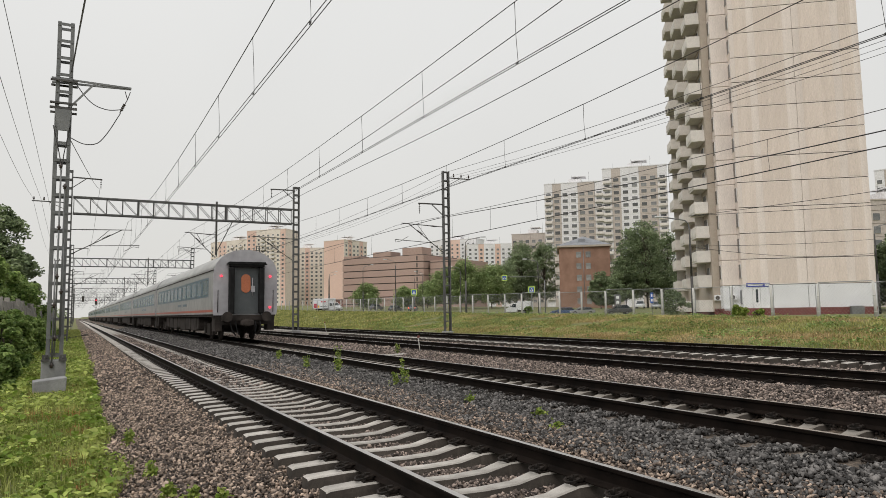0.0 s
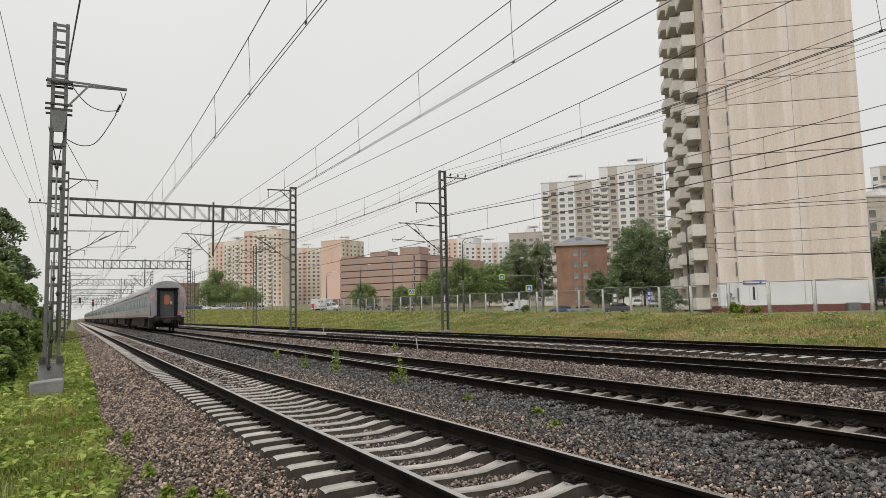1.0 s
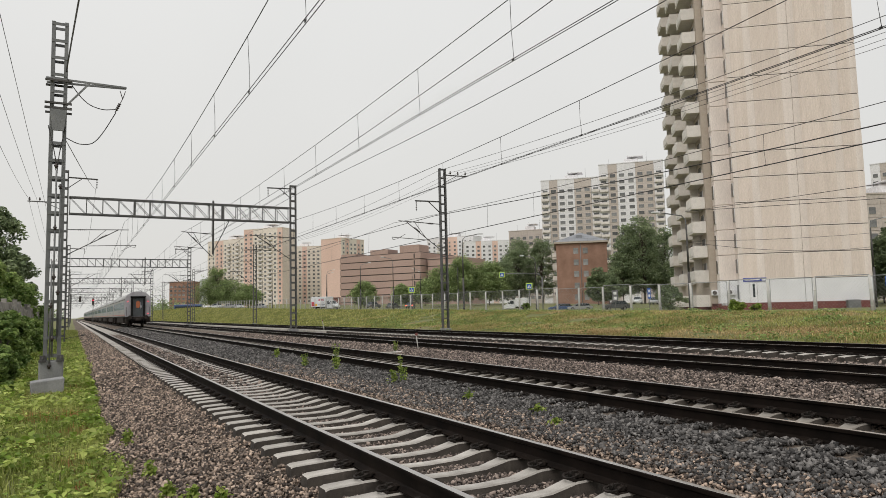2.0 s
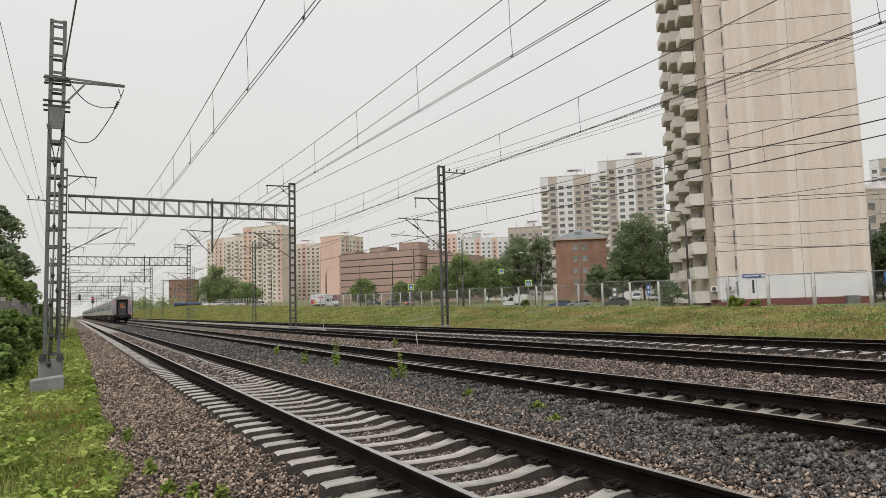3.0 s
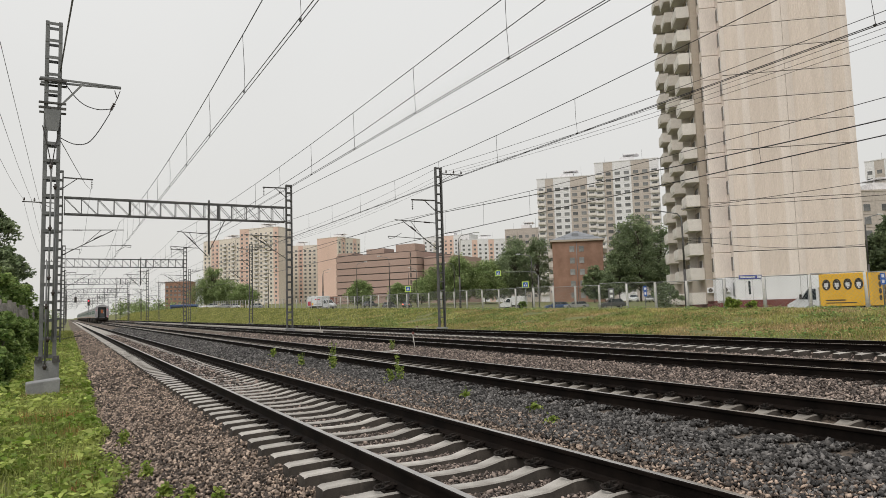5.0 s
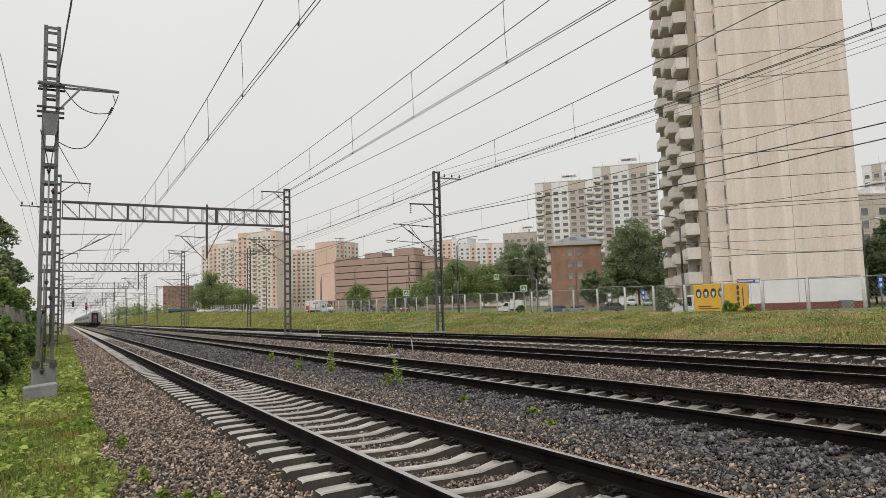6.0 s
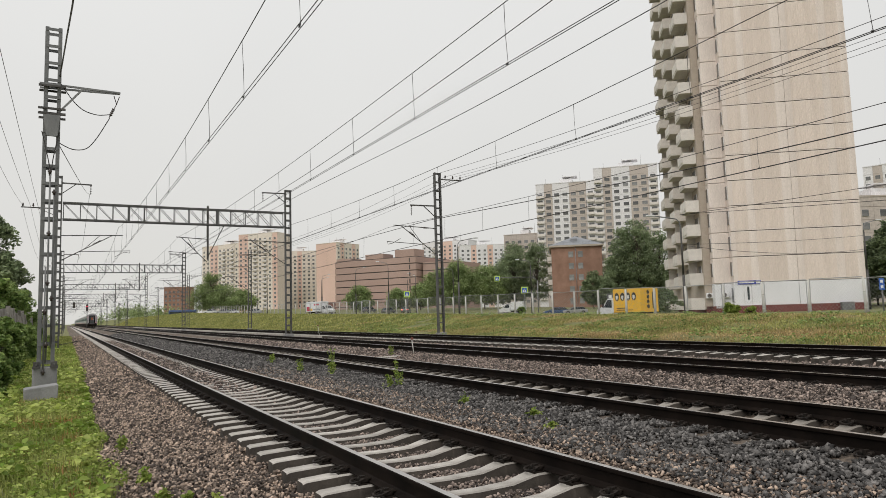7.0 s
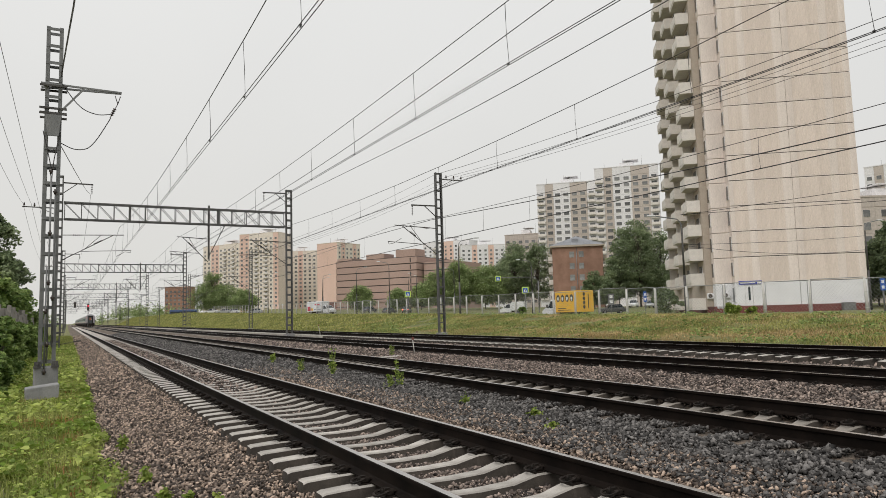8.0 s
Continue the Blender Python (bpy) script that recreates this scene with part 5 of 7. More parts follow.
make_brick_house()
make_garage()
_bm = bmesh.new()
bm_box(_bm, (0, 0, -2), (11, 8, 4.2))
bm_box(_bm, (-0.3, -0.3, 4.2), (11.3, 8.3, 4.6))
tagged(part("brick_shed", _bm, mat("rust_red_brick", (0.20, 0.075, 0.055), (0.27, 0.10, 0.075), 0.3, 0.9, 0, 8, 0.2, 0.02), None, "low rust red brick utility building", pose(95.0, 292, 3.2, 0, 0, -50)), "", "shed")
_bm = bmesh.new()
bm_box(_bm, (0, 0, -2), (9, 6, 3.6))
bm_box(_bm, (-0.3, -0.3, 3.6), (9.3, 6.3, 4.0))
tagged(part("brick_shed", _bm, M_GARAGE, None, "low brown utility building beside the car park", pose(108.0, 262, 3.2, 0, 0, -50)), "", "shed")

# street
M_ASPHALT = mat("asphalt", (0.045, 0.045, 0.047), (0.065, 0.064, 0.064), 0.4, 0.85, 0, 30, 0.2, 0.01)


def make_street():
    xs = [38, 42, 46.5]
    ys = [-60 + 6 * k for k in range(90)]
    vs = [(x, y, ground_z(x, y) + 0.03) for y in ys for x in xs]
    fs = [(j * 3 + i, j * 3 + i + 1, j * 3 + i + 4, j * 3 + i + 3) for j in range(len(ys) - 1) for i in range(2)]
    tagged(new("road", np_mesh("road", vs, fs, [M_ASPHALT], True)), "grey asphalt street behind the fence", "road", "", "structure")


make_street()

M_POST = mat("pale_concrete_post", (0.42, 0.41, 0.38), (0.55, 0.54, 0.51), 3, 0.8, 0, 40, 0.2, 0.004, "object", 0.12)
M_MESH = mat("galvanised_wire", (0.30, 0.31, 0.31), (0.42, 0.42, 0.42), 2, 0.5, 0.5, 40, 0, 0)


def make_fence():
    """Chain-link panels in tube frames between pale posts along the top of the bank."""
    x, step, h = 33.5, 2.86, 1.92
    bm = bmesh.new()
    bm_tube(bm, (0, 0, -0.4), (0, 0, h + 0.02), 0.075, 0.07, 8)
    for z in (0.35, 1.2):
        bm_tube(bm, (0, 0, z), (0, 0, z + 0.05), 0.09, None, 8)
    post = mesh_of("post", bm, M_POST)
    top = thing("fence", "chain-link fence panels between pale posts on the bank", "fence", None, "", "structure")
    rnd = random.Random(4)
    n = 68
    pts = []
    for k in range(n):
        y = 9.0 + step * k + rnd.uniform(-0.15, 0.15)
        pts.append((y, ground_z(x, y)))
        part("post", post, None, top, "", pose(x, y, pts[-1][1], rnd.uniform(-2, 2), rnd.uniform(-1.5, 1.5), 0))
    for k in range(n - 1):
        (y0, z0), (y1, z1) = pts[k], pts[k + 1]
        a, b = y0 + 0.1, y1 - 0.1
        L = b - a
        sl = (z1 - z0) / (y1 - y0)
        top_ = h + rnd.uniform(-0.02, 0.12)
        bm = bmesh.new()
        zz = lambda y: z0 + sl * (y - y0)
        for p, q in (((a, 0.08), (b, 0.08)), ((a, top_), (b, top_)), ((a, 0.08), (a, top_)), ((b, 0.08), (b, top_))):
            bm_tube(bm, (x, p[0], zz(p[0]) + p[1]), (x, q[0], zz(q[0]) + q[1]), 0.022, None, 5)
        part("panel_frame", bm, M_MESH, top)
        if k > 34:
            continue
        vs, fs = [], []
        cell, hh = 0.21, top_ - 0.08
        m = int((L + hh) / cell)
        for s in (-1, 1):
            for i in range(1, m):
                o = i * cell
                u0, v0, u1, v1 = (o - hh, hh, o, 0.0)
                if u0 < 0:
                    v0 += u0
                    u0 = 0
                if u1 > L:
                    v1 += u1 - L
                    u1 = L
                if s < 0:
                    u0, u1 = L - u0, L - u1
                for r in (0, 1):
                    j = len(vs)
                    off = 0.006
                    for (u, v) in ((u0, v0), (u1, v1)):
                        yy = a + u
                        vs.append((x - (off if r == 0 else 0), yy - (off if r else 0), zz(yy) + 0.08 + v))
                        vs.append((x + (off if r == 0 else 0), yy + (off if r else 0), zz(yy) + 0.08 + v))
                    fs.append((j, j + 1, j + 3, j + 2))
        ob = part("wire_mesh", np_mesh("wire_mesh", vs, fs, [M_MESH]), None, top)
        tagged(ob, "", "", "", "stuff")


make_fence()

M_SLAB = mat("old_concrete_slab", (0.20, 0.185, 0.17), (0.32, 0.30, 0.27), 1.5, 0.9, 0, 30, 0.4, 0.01, "object", 0.12)


def make_slab_fence():
    top = thing("concrete_fence", "old weathered precast concrete slab fence behind bushes", "fence", None, "", "structure")
    y, k = 24.0, 0
    rnd = random.Random(3)
    while y < 130:
        bm = bmesh.new()
        bm_box(bm, (-0.06, 0.1, -0.8), (0.06, 3.3, 2.6))
        bevel(bm, 0.02)
        for c in range(2):
            for r in range(3):
                bm_box(bm, (0.061, 0.3 + c * 1.5, -0.1 + r * 0.85), (0.1, 1.6 + c * 1.5, 0.6 + r * 0.85))
        z = rnd.uniform(-0.45, -0.25) - (0.25 if k % 3 == 2 else 0)
        part("slab", bm, M_SLAB, top, "", pose(-5.4, y, z, 0, rnd.uniform(-2, 2), 0))
        bm = bmesh.new()
        bm_box(bm, (-0.1, -0.09, -0.8), (0.12, 0.09, 2.75))
        bevel(bm, 0.02)
        part("post", bm, M_SLAB, top, "", (-5.4, y, z))
        y += 3.45
        k += 1


make_slab_fence()

# ---- plants ----
M_LEAF = leaf_mat("broad_leaf", (0.165, 0.25, 0.035), (0.45, 0.51, 0.145))
M_BLADE = leaf_mat("green_grass_blade", (0.18, 0.22, 0.045), (0.39, 0.41, 0.135))
M_BLADE2 = leaf_mat("bank_grass_blade", (0.21, 0.24, 0.065), (0.46, 0.44, 0.165))
M_DRY = leaf_mat("dry_grass_blade", (0.36, 0.265, 0.12), (0.58, 0.44, 0.23))
# Tree leaves paled and greyed: distance haze is put into both tones.
M_TREE = leaf_mat("tree_leaf", (0.19, 0.26, 0.10), (0.37, 0.44, 0.20))
M_TREE2 = leaf_mat("hazed_dark_tree_leaf", (0.165, 0.215, 0.115), (0.32, 0.38, 0.21))
M_BUSH = leaf_mat("bush_leaf", (0.135, 0.215, 0.06), (0.33, 0.42, 0.145))
M_BARK = mat("bark", (0.05, 0.04, 0.03), (0.11, 0.09, 0.07), 3, 0.9, 0, 25, 0.6, 0.02)
M_STRAW = leaf_mat("orange_straw", (0.35, 0.16, 0.06), (0.5, 0.26, 0.12))


def rot_frames(rng, n, upright=0.0):
    """Random orthonormal frames (n, 3, 3): rows are right, up, normal."""
    nrm = rng.normal(size=(n, 3))
    nrm[:, 2] = np.abs(nrm[:, 2]) + upright
    nrm /= np.linalg.norm(nrm, axis=1, keepdims=True)
    a = rng.normal(size=(n, 3))
    a -= (a * nrm).sum(1, keepdims=True) * nrm
    a /= np.linalg.norm(a, axis=1, keepdims=True)
    return a, np.cross(nrm, a), nrm


def leaf_cloud(pts, size, rng, upright=0.3, cup=0.18):
    """Pointed six-cornered leaves, folded along the rib, at the points."""
    n = len(pts)
    r, u, w = rot_frames(rng, n, upright)
    s = (size * rng.uniform(0.6, 1.3, n))[:, None]
    out = np.empty((n, 6, 3))
    shape = ((0, -0.5, 0), (0.36, -0.15, 1), (0.3, 0.25, 1), (0, 0.55, 0), (-0.3, 0.25, 1), (-0.36, -0.15, 1))
    for k, (a, b, c) in enumerate(shape):
        out[:, k] = pts + s * (a * r + b * u + c * cup * w)
    base = np.arange(n)[:, None] * 6
    q = np.concatenate([base + np.array([[0, 1, 2, 3]]), base + np.array([[0, 3, 4, 5]])])
    return out.reshape(-1, 3), q


def blades(pts, h, w, rng, lean=0.5):
    """Bent grass blades, two segments each."""
    n = len(pts)
    a = rng.uniform(0, 2 * np.pi, n)
    d = np.stack([np.cos(a), np.sin(a), np.zeros(n)], 1)
    side = np.stack([-np.sin(a), np.cos(a), np.zeros(n)], 1)
    hh = (h * rng.uniform(0.5, 1.3, n))[:, None]
    ww = (w * rng.uniform(0.7, 1.3, n))[:, None] * 0.5
    le = (lean * rng.uniform(0.1, 1.2, n))[:, None]
    z = np.array([[0, 0, 1.0]])
    out = np.empty((n, 6, 3))
    mid = pts + hh * (0.55 * z + 0.25 * le * d)
    tip = pts + hh * ((1 - 0.45 * le) * z + le * d)
    out[:, 0], out[:, 1] = pts - side * ww, pts + side * ww
    out[:, 2], out[:, 3] = mid + side * ww * 0.8, mid - side * ww * 0.8
    out[:, 4], out[:, 5] = tip + side * ww * 0.15, tip - side * ww * 0.15
    base = np.arange(n)[:, None] * 6
    return out.reshape(-1, 3), np.concatenate([base + np.array([[0, 1, 2, 3]]), base + np.array([[3, 2, 4, 5]])])


def scatter(name, kind, x0, x1, y0, y1, count, size, rng, material, label, category, keep=None, w=0.01, lift=0.0, lean=0.5, zf=ground_z):
    p = np.stack([rng.uniform(x0, x1, count), rng.uniform(y0, y1, count)], 1)
    if keep is not None:
        p = p[[keep(a, b) for a, b in p]]
    z = np.array([zf(a, b) for a, b in p])
    pts = np.column_stack([p, z + (rng.uniform(0.0, lift, len(p)) if lift else -0.02)])
    v, f = leaf_cloud(pts, size, rng, 1.8) if kind == "leaf" else blades(pts, size, w, rng, lean)
    ob = new(name, np_mesh(name, v, f, [material]))
    tagged(ob, label, category, "", "stuff")


def patch(a, b, s, o=0.0):
    return noise.noise((a * s, b * s, o))


RNG = np.random.default_rng(7)


def verge_keep(a, b):
    return a < -2.05 + 0.28 * patch(0, b, 0.6) + 0.1 * patch(a, b, 3) and a > -3.2 - 0.085 * b


scatter("verge_leaves", "leaf", -7, -1.7, 4.5, 26, 75000, 0.055, RNG, M_LEAF, "lush low broad-leaved weeds on the verge", "weeds", lambda a, b: verge_keep(a, b) and patch(a, b, 1.3, 2) > -0.05, lift=0.16)
scatter("verge_leaves", "leaf", -7, -1.7, 4.5, 16, 12000, 0.12, RNG, M_LEAF, "large round coltsfoot-like leaves on the verge", "weeds", lambda a, b: verge_keep(a, b) and patch(a, b, 0.9, 9) > 0.0, lift=0.2)
scatter("verge_grass", "blade", -7, -1.7, 5, 30, 60000, 0.22, RNG, M_BLADE, "green grass on the railway verge", "grass", verge_keep, w=0.012)
scatter("verge_grass", "blade", -9, -1.8, 28, 110, 60000, 0.34, RNG, M_BLADE, "green grass along the tracks farther off", "grass", lambda a, b: verge_keep(a, b), w=0.045)
scatter("verge_leaves", "leaf", -7, -1.7, 16, 60, 30000, 0.13, RNG, M_LEAF, "low broad-leaved weeds along the verge farther off", "weeds", lambda a, b: verge_keep(a, b) and patch(a, b, 0.5, 12) > -0.1, lift=0.3)
scatter("verge_grass", "blade", -12, -2.2, -14, 5, 30000, 0.22, RNG, M_BLADE, "green grass on the railway verge", "grass", None, w=0.014)
scatter("verge_straw", "blade", -6, -2.3, 8, 24, 16000, 0.2, RNG, M_STRAW, "patches of dry orange brown grass", "grass", lambda a, b: verge_keep(a, b) and patch(a, b, 0.7, 20) > 0.14, w=0.014, lean=0.9)


def bank_keep(a, b):
    return b > (a + 2.6) * 0.5 - 2


scatter("bank_grass", "blade", 18.6, 33.2, 8, 60, 100000, 0.16, RNG, M_BLADE2, "green grass on the railway bank", "grass", lambda a, b: bank_keep(a, b) and patch(a, b, 0.25, 4) + (a - 26) * 0.02 > -0.25, w=0.028, lean=0.9)
scatter("bank_grass", "blade", 18.6, 33.2, 60, 190, 60000, 0.22, RNG, M_BLADE2, "green grass on the far part of the bank", "grass", None, w=0.07)
scatter("bank_grass", "blade", 18.6, 34, 190, 430, 30000, 0.3, RNG, M_BLADE2, "green grass on the farthest part of the bank", "grass", None, w=0.16)
scatter("bank_dry_grass", "blade", 20.5, 31.8, 8, 75, 90000, 0.15, RNG, M_DRY, "straw-coloured dry grass lying on the bank", "grass", lambda a, b: bank_keep(a, b) and patch(a, b * 0.7, 0.33, 14) + 0.3 * patch(a, b, 1.1, 15) - (b - 30) * 0.01 > -0.02, w=0.03, lean=1.1)
scatter("bank_leaves", "leaf", 19, 32, 9, 70, 26000, 0.12, RNG, M_BUSH, "patches of low weeds on the bank", "weeds", lambda a, b: bank_keep(a, b) and patch(a, b, 0.45, 30) > 0.12, lift=0.22)


scatter("bank_straw", "blade", 20.5, 30.5, 9, 48, 40000, 0.16, RNG, M_DRY, "tufts of withered straw-coloured grass on the bank", "grass", lambda a, b: bank_keep(a, b) and patch(a * 1.4, b * 0.6, 0.4, 44) + 0.35 * patch(a, b, 1.6, 45) - (b - 18) * 0.006 > 0.1, w=0.03, lean=1.2)


def make_tree(x, y, h, r, material, seed, label, base=None, trunk=0.3, clumps=46, leaves=95, size=0.34, low=0.18, cat="tree", name="tree"):
    """Tapered trunk, forked limbs and a crown of leaf clumps with gaps."""
    rng = np.random.default_rng(seed)
    z0 = ground_z(x, y) if base is None else base
    t = thing(name, label, cat, pose(x, y, z0), "trees and bushes")
    bm = bmesh.new()
    top = Vector((rng.normal() * 0.3, rng.normal() * 0.3, h * 0.75))
    bm_tube(bm, (0, 0, -0.5), top * 0.5, 0.035 * h * trunk + 0.05, 0.022 * h * trunk + 0.03, 8)
    bm_tube(bm, top * 0.49, top, 0.022 * h * trunk + 0.03, 0.03, 7)
    tips = []
    for k in range(clumps):
        a = rng.uniform(0, 2 * math.pi)
        zz = rng.uniform(low, 1.0)
        # the crown is widest at two fifths and narrows upward, with noise
        wd = math.sin(math.pi * min(1, (zz - low) / (1.04 - low) * 0.82 + 0.16)) ** 0.7
        rr = r * wd * math.sqrt(rng.uniform(0.12, 1.0)) * (0.75 + 0.5 * abs(noise.noise((math.cos(a) * 1.3 + seed, math.sin(a) * 1.3, zz * 2.5))))
        tips.append(Vector((math.cos(a) * rr, math.sin(a) * rr, h * zz * (0.97 + 0.04 * rng.normal()))))
    for p in tips[::2]:
        s = Vector((0, 0, max(0.1 * h, p.z * 0.62)))
        bm_tube(bm, s, p, 0.012 * h * trunk + 0.02, 0.012, 5)
    part("trunk", bm, M_BARK, t, "dark bark")
    pts = []
    for p in tips:
        n = int(leaves * rng.uniform(0.6, 1.4))
        q = rng.normal(size=(n, 3))
        q /= np.linalg.norm(q, axis=1, keepdims=True)
        q *= (rng.uniform(0.15, 1.0, n) ** 0.5)[:, None] * r * rng.uniform(0.17, 0.34)
        q[:, 2] *= 0.8
        pts.append(q + np.array(p))
    v, f = leaf_cloud(np.concatenate(pts), size, rng, 0.7)
    part("crown", np_mesh("crown", v, f, [material]), None, t)
    return t


for _k, (_x, _y, _h, _r, _m) in enumerate((
        (88, 168, 10.5, 4.2, M_TREE), (91, 160.6, 13, 4.6, M_TREE), (97, 157.3, 11.5, 4.8, M_TREE), (93, 164, 11, 5, M_TREE), (103, 160, 12, 4.6, M_TREE2),
        (113.1, 165.6, 19, 4.8, M_TREE2), (115.8, 158.4, 18, 4.2, M_TREE2), (110, 162, 15, 4.4, M_TREE2),
        (118.6, 126.4, 19, 3.7, M_TREE2), (119.2, 122.1, 21.5, 4.6, M_TREE2), (125.9, 121.8, 18, 4.4, M_TREE2), (123, 126, 16, 5, M_TREE2), (124.5, 114, 14, 4.4, M_TREE2), (114.6, 124.6, 12, 3.1, M_TREE2),
        (98.8, 115.5, 7.4, 2.2, M_TREE2), (103, 116.8, 7, 2.4, M_TREE2), (91.3, 51.4, 8.0, 3.0, M_TREE2), (91.1, 48.3, 10, 3.6, M_TREE2), (96, 52, 9, 3.4, M_TREE2),
        (43.9, 272.6, 12, 5.5, M_TREE), (49.5, 263.8, 11, 5.2, M_TREE), (54.3, 255.4, 8, 4.8, M_TREE), (46, 268, 15, 5, M_TREE),
        (73.9, 190, 7.5, 3.6, M_TREE), (92, 186, 7.5, 3.6, M_TREE), (86, 190, 6.5, 3, M_TREE))):
    make_tree(_x, _y, _h, _r * 1.3, _m, 100 + _k, "tall leafy dark green tree behind the street" if _h > 14 else "rounded leafy green tree behind the street", clumps=120, leaves=80, size=0.36)
# trees, shrubs by the concrete fence
for _k, (_x, _y, _h, _r, _m, _l) in enumerate(((-9.6, 88, 13.2, 3.4, M_TREE2, "tall dark leafy tree behind the concrete fence"), (-8.6, 80, 9.2, 2.4, M_TREE2, "dark leafy tree behind the concrete fence"),
                                            (-12.5, 84, 12.0, 4.0, M_TREE2, "dark leafy tree behind the concrete fence"))):
    make_tree(_x, _y, _h, _r, _m, 200 + _k, _l, -0.3, 0.35, 70, 110, 0.36)
for _k, (_x, _y, _h, _r) in enumerate(((-7.2, 46, 5.2, 2.3), (-7.0, 54, 5.0, 2.3), (-6.9, 64, 5.0, 2.2), (-7.5, 40, 4.9, 2.0), (-6.8, 74, 4.8, 2.2))):
    make_tree(_x, _y, _h, _r, M_BUSH, 300 + _k, "broad green shrub leaning over the concrete fence", -0.4, 0.2, 46, 150, 0.22, 0.1, "shrub", "shrub")
for _k, (_x, _y, _h, _r) in enumerate(((-4.55, 24, 1.9, 0.75), (-4.5, 27.5, 2.1, 0.8), (-4.75, 31, 2.2, 0.9), (-4.7, 35, 2.0, 0.9), (-4.6, 39.5, 1.9, 0.9), (-4.7, 44, 1.9, 1.0), (-4.75, 49.5, 1.7, 1.0), (-4.7, 56, 1.7, 1.0), (-4.3, 21, 1.2, 0.6), (-4.7, 64, 1.8, 1.2))):
    make_tree(_x, _y, _h, _r, M_BUSH, 400 + _k, "dense green bush on the verge beside the fence", -0.5, 0.12, 30, 130, 0.14, 0.08, "bush", "bush")
make_tree(32.6, 27.8, 0.75, 0.55, M_LEAF, 500, "small green bush at the foot of the fence", None, 0.1, 24, 60, 0.12, 0.1, "bush", "bush")
make_tree(32.8, 26.6, 0.5, 0.4, M_LEAF, 501, "small green bush at the foot of the fence", None, 0.1, 18, 50, 0.12, 0.1, "bush", "bush")
make_tree(32.2, 49.0, 0.7, 0.45, M_BUSH, 502, "small green bush at the foot of the fence", None, 0.1, 18, 50, 0.12, 0.1, "bush", "bush")
make_tree(51.2, 50.5, 2.4, 1.7, M_TREE2, 503, "dark rounded bush beside the apartment tower", None, 0.1, 36, 90, 0.2, 0.1, "bush", "bush")


def make_far_woods():
    """Added backdrop: low belt of woods closing the line's end where haze lies."""
    rng = np.random.default_rng(77)
    pts = []
    for x0, x1, y, h in ((-75, -9, 560, 8.5), (-120, -14, 640, 11.0), (25, 62, 470, 9.0), (20, 70, 640, 11.0), (34, 60, 436, 5.0)):
        for k in range(int((x1 - x0) / 1.6)):
            c = np.array((rng.uniform(x0, x1), y + rng.uniform(-10, 10), 0.0))
            top = h * rng.uniform(0.55, 1.1)
            q = rng.normal(size=(70, 3)) * np.array((1.3, 1.3, top * 0.28)) + np.array((0, 0, top * 0.5 + ground_z(c[0], c[1])))
            pts.append(q + c)
    v, f = leaf_cloud(np.concatenate(pts), 1.0, rng, 0.7)
    tagged(new("far_woods", np_mesh("far_woods", v, f, [M_TREE])), "backdrop belt of hazy grey green woods at the far end of the line", "woods", "", "stuff")


make_far_woods()


def make_weed(x, y, h, seed, n=120):
    rng = np.random.default_rng(seed)
    z0 = bed_z(x)
    t = thing("weed", "yellow-green weed growing in the ballast", "weed", pose(x, y, z0), "weeds in the ballast")
    bm = bmesh.new()
    pts = []
    for k in range(5):
        a = rng.uniform(0, 6.28)
        tip = Vector((math.cos(a) * 0.16 * h, math.sin(a) * 0.16 * h, h * rng.uniform(0.55, 1.0)))
        bm_tube(bm, (0, 0, -0.03), tip, 0.006, 0.003, 4)
        for j in range(n // 5):
            f = rng.uniform(0.1, 1.0)
            pts.append(np.array(tip) * f + rng.normal(size=3) * 0.045 * (1.3 - f))
    part("stem", bm, M_BUSH, t)
    v, f = leaf_cloud(np.array(pts), 0.05, rng, 0.5)
    part("leaves", np_mesh("leaves", v, f, [M_LEAF]), None, t)


for _k, (_x, _y, _h) in enumerate(((3.27, 12.55, 0.58), (3.1, 12.65, 0.3), (3.3, 16.5, 0.72), (3.25, 16.4, 0.4), (3.08, 18.5, 0.5), (3.2, 21.9, 0.35), (3.4, 22.6, 0.3), (8.05, 23.4, 0.45), (3.13, 9.7, 0.11), (3.15, 7.85, 0.1), (2.9, 7.15, 0.09),
                                   (-1.75, 8.6, 0.2), (-1.55, 7.0, 0.22), (-1.7, 7.5, 0.2), (-1.85, 11.0, 0.25), (-1.35, 6.6, 0.2), (-1.6, 6.3, 0.22))):
    make_weed(_x, _y, _h, 600 + _k)


# ---- vehicles ----
M_TYRE = mat("tyre_rubber", (0.012, 0.012, 0.012), (0.025, 0.025, 0.025), 5, 0.8, 0, 40, 0.2, 0.004)
M_RIM = mat("grey_rim", (0.25, 0.25, 0.26), (0.35, 0.35, 0.36), 5, 0.4, 0.7, 40, 0, 0)
M_VWHITE = mat("white_car_paint", (0.66, 0.67, 0.68), (0.74, 0.75, 0.76), 1, 0.3, 0, 20, 0, 0, coat=0.5)
M_VGREY = mat("grey_car_paint", (0.10, 0.105, 0.11), (0.14, 0.145, 0.15), 1, 0.3, 0.3, 20, 0, 0, coat=0.5)
M_VBLUE = mat("blue_car_paint", (0.045, 0.085, 0.2), (0.06, 0.11, 0.25), 1, 0.3, 0.1, 20, 0, 0, coat=0.5)
M_VSILVER = mat("silver_car_paint", (0.38, 0.39, 0.40), (0.46, 0.47, 0.48), 1, 0.3, 0.5, 20, 0, 0, coat=0.5)
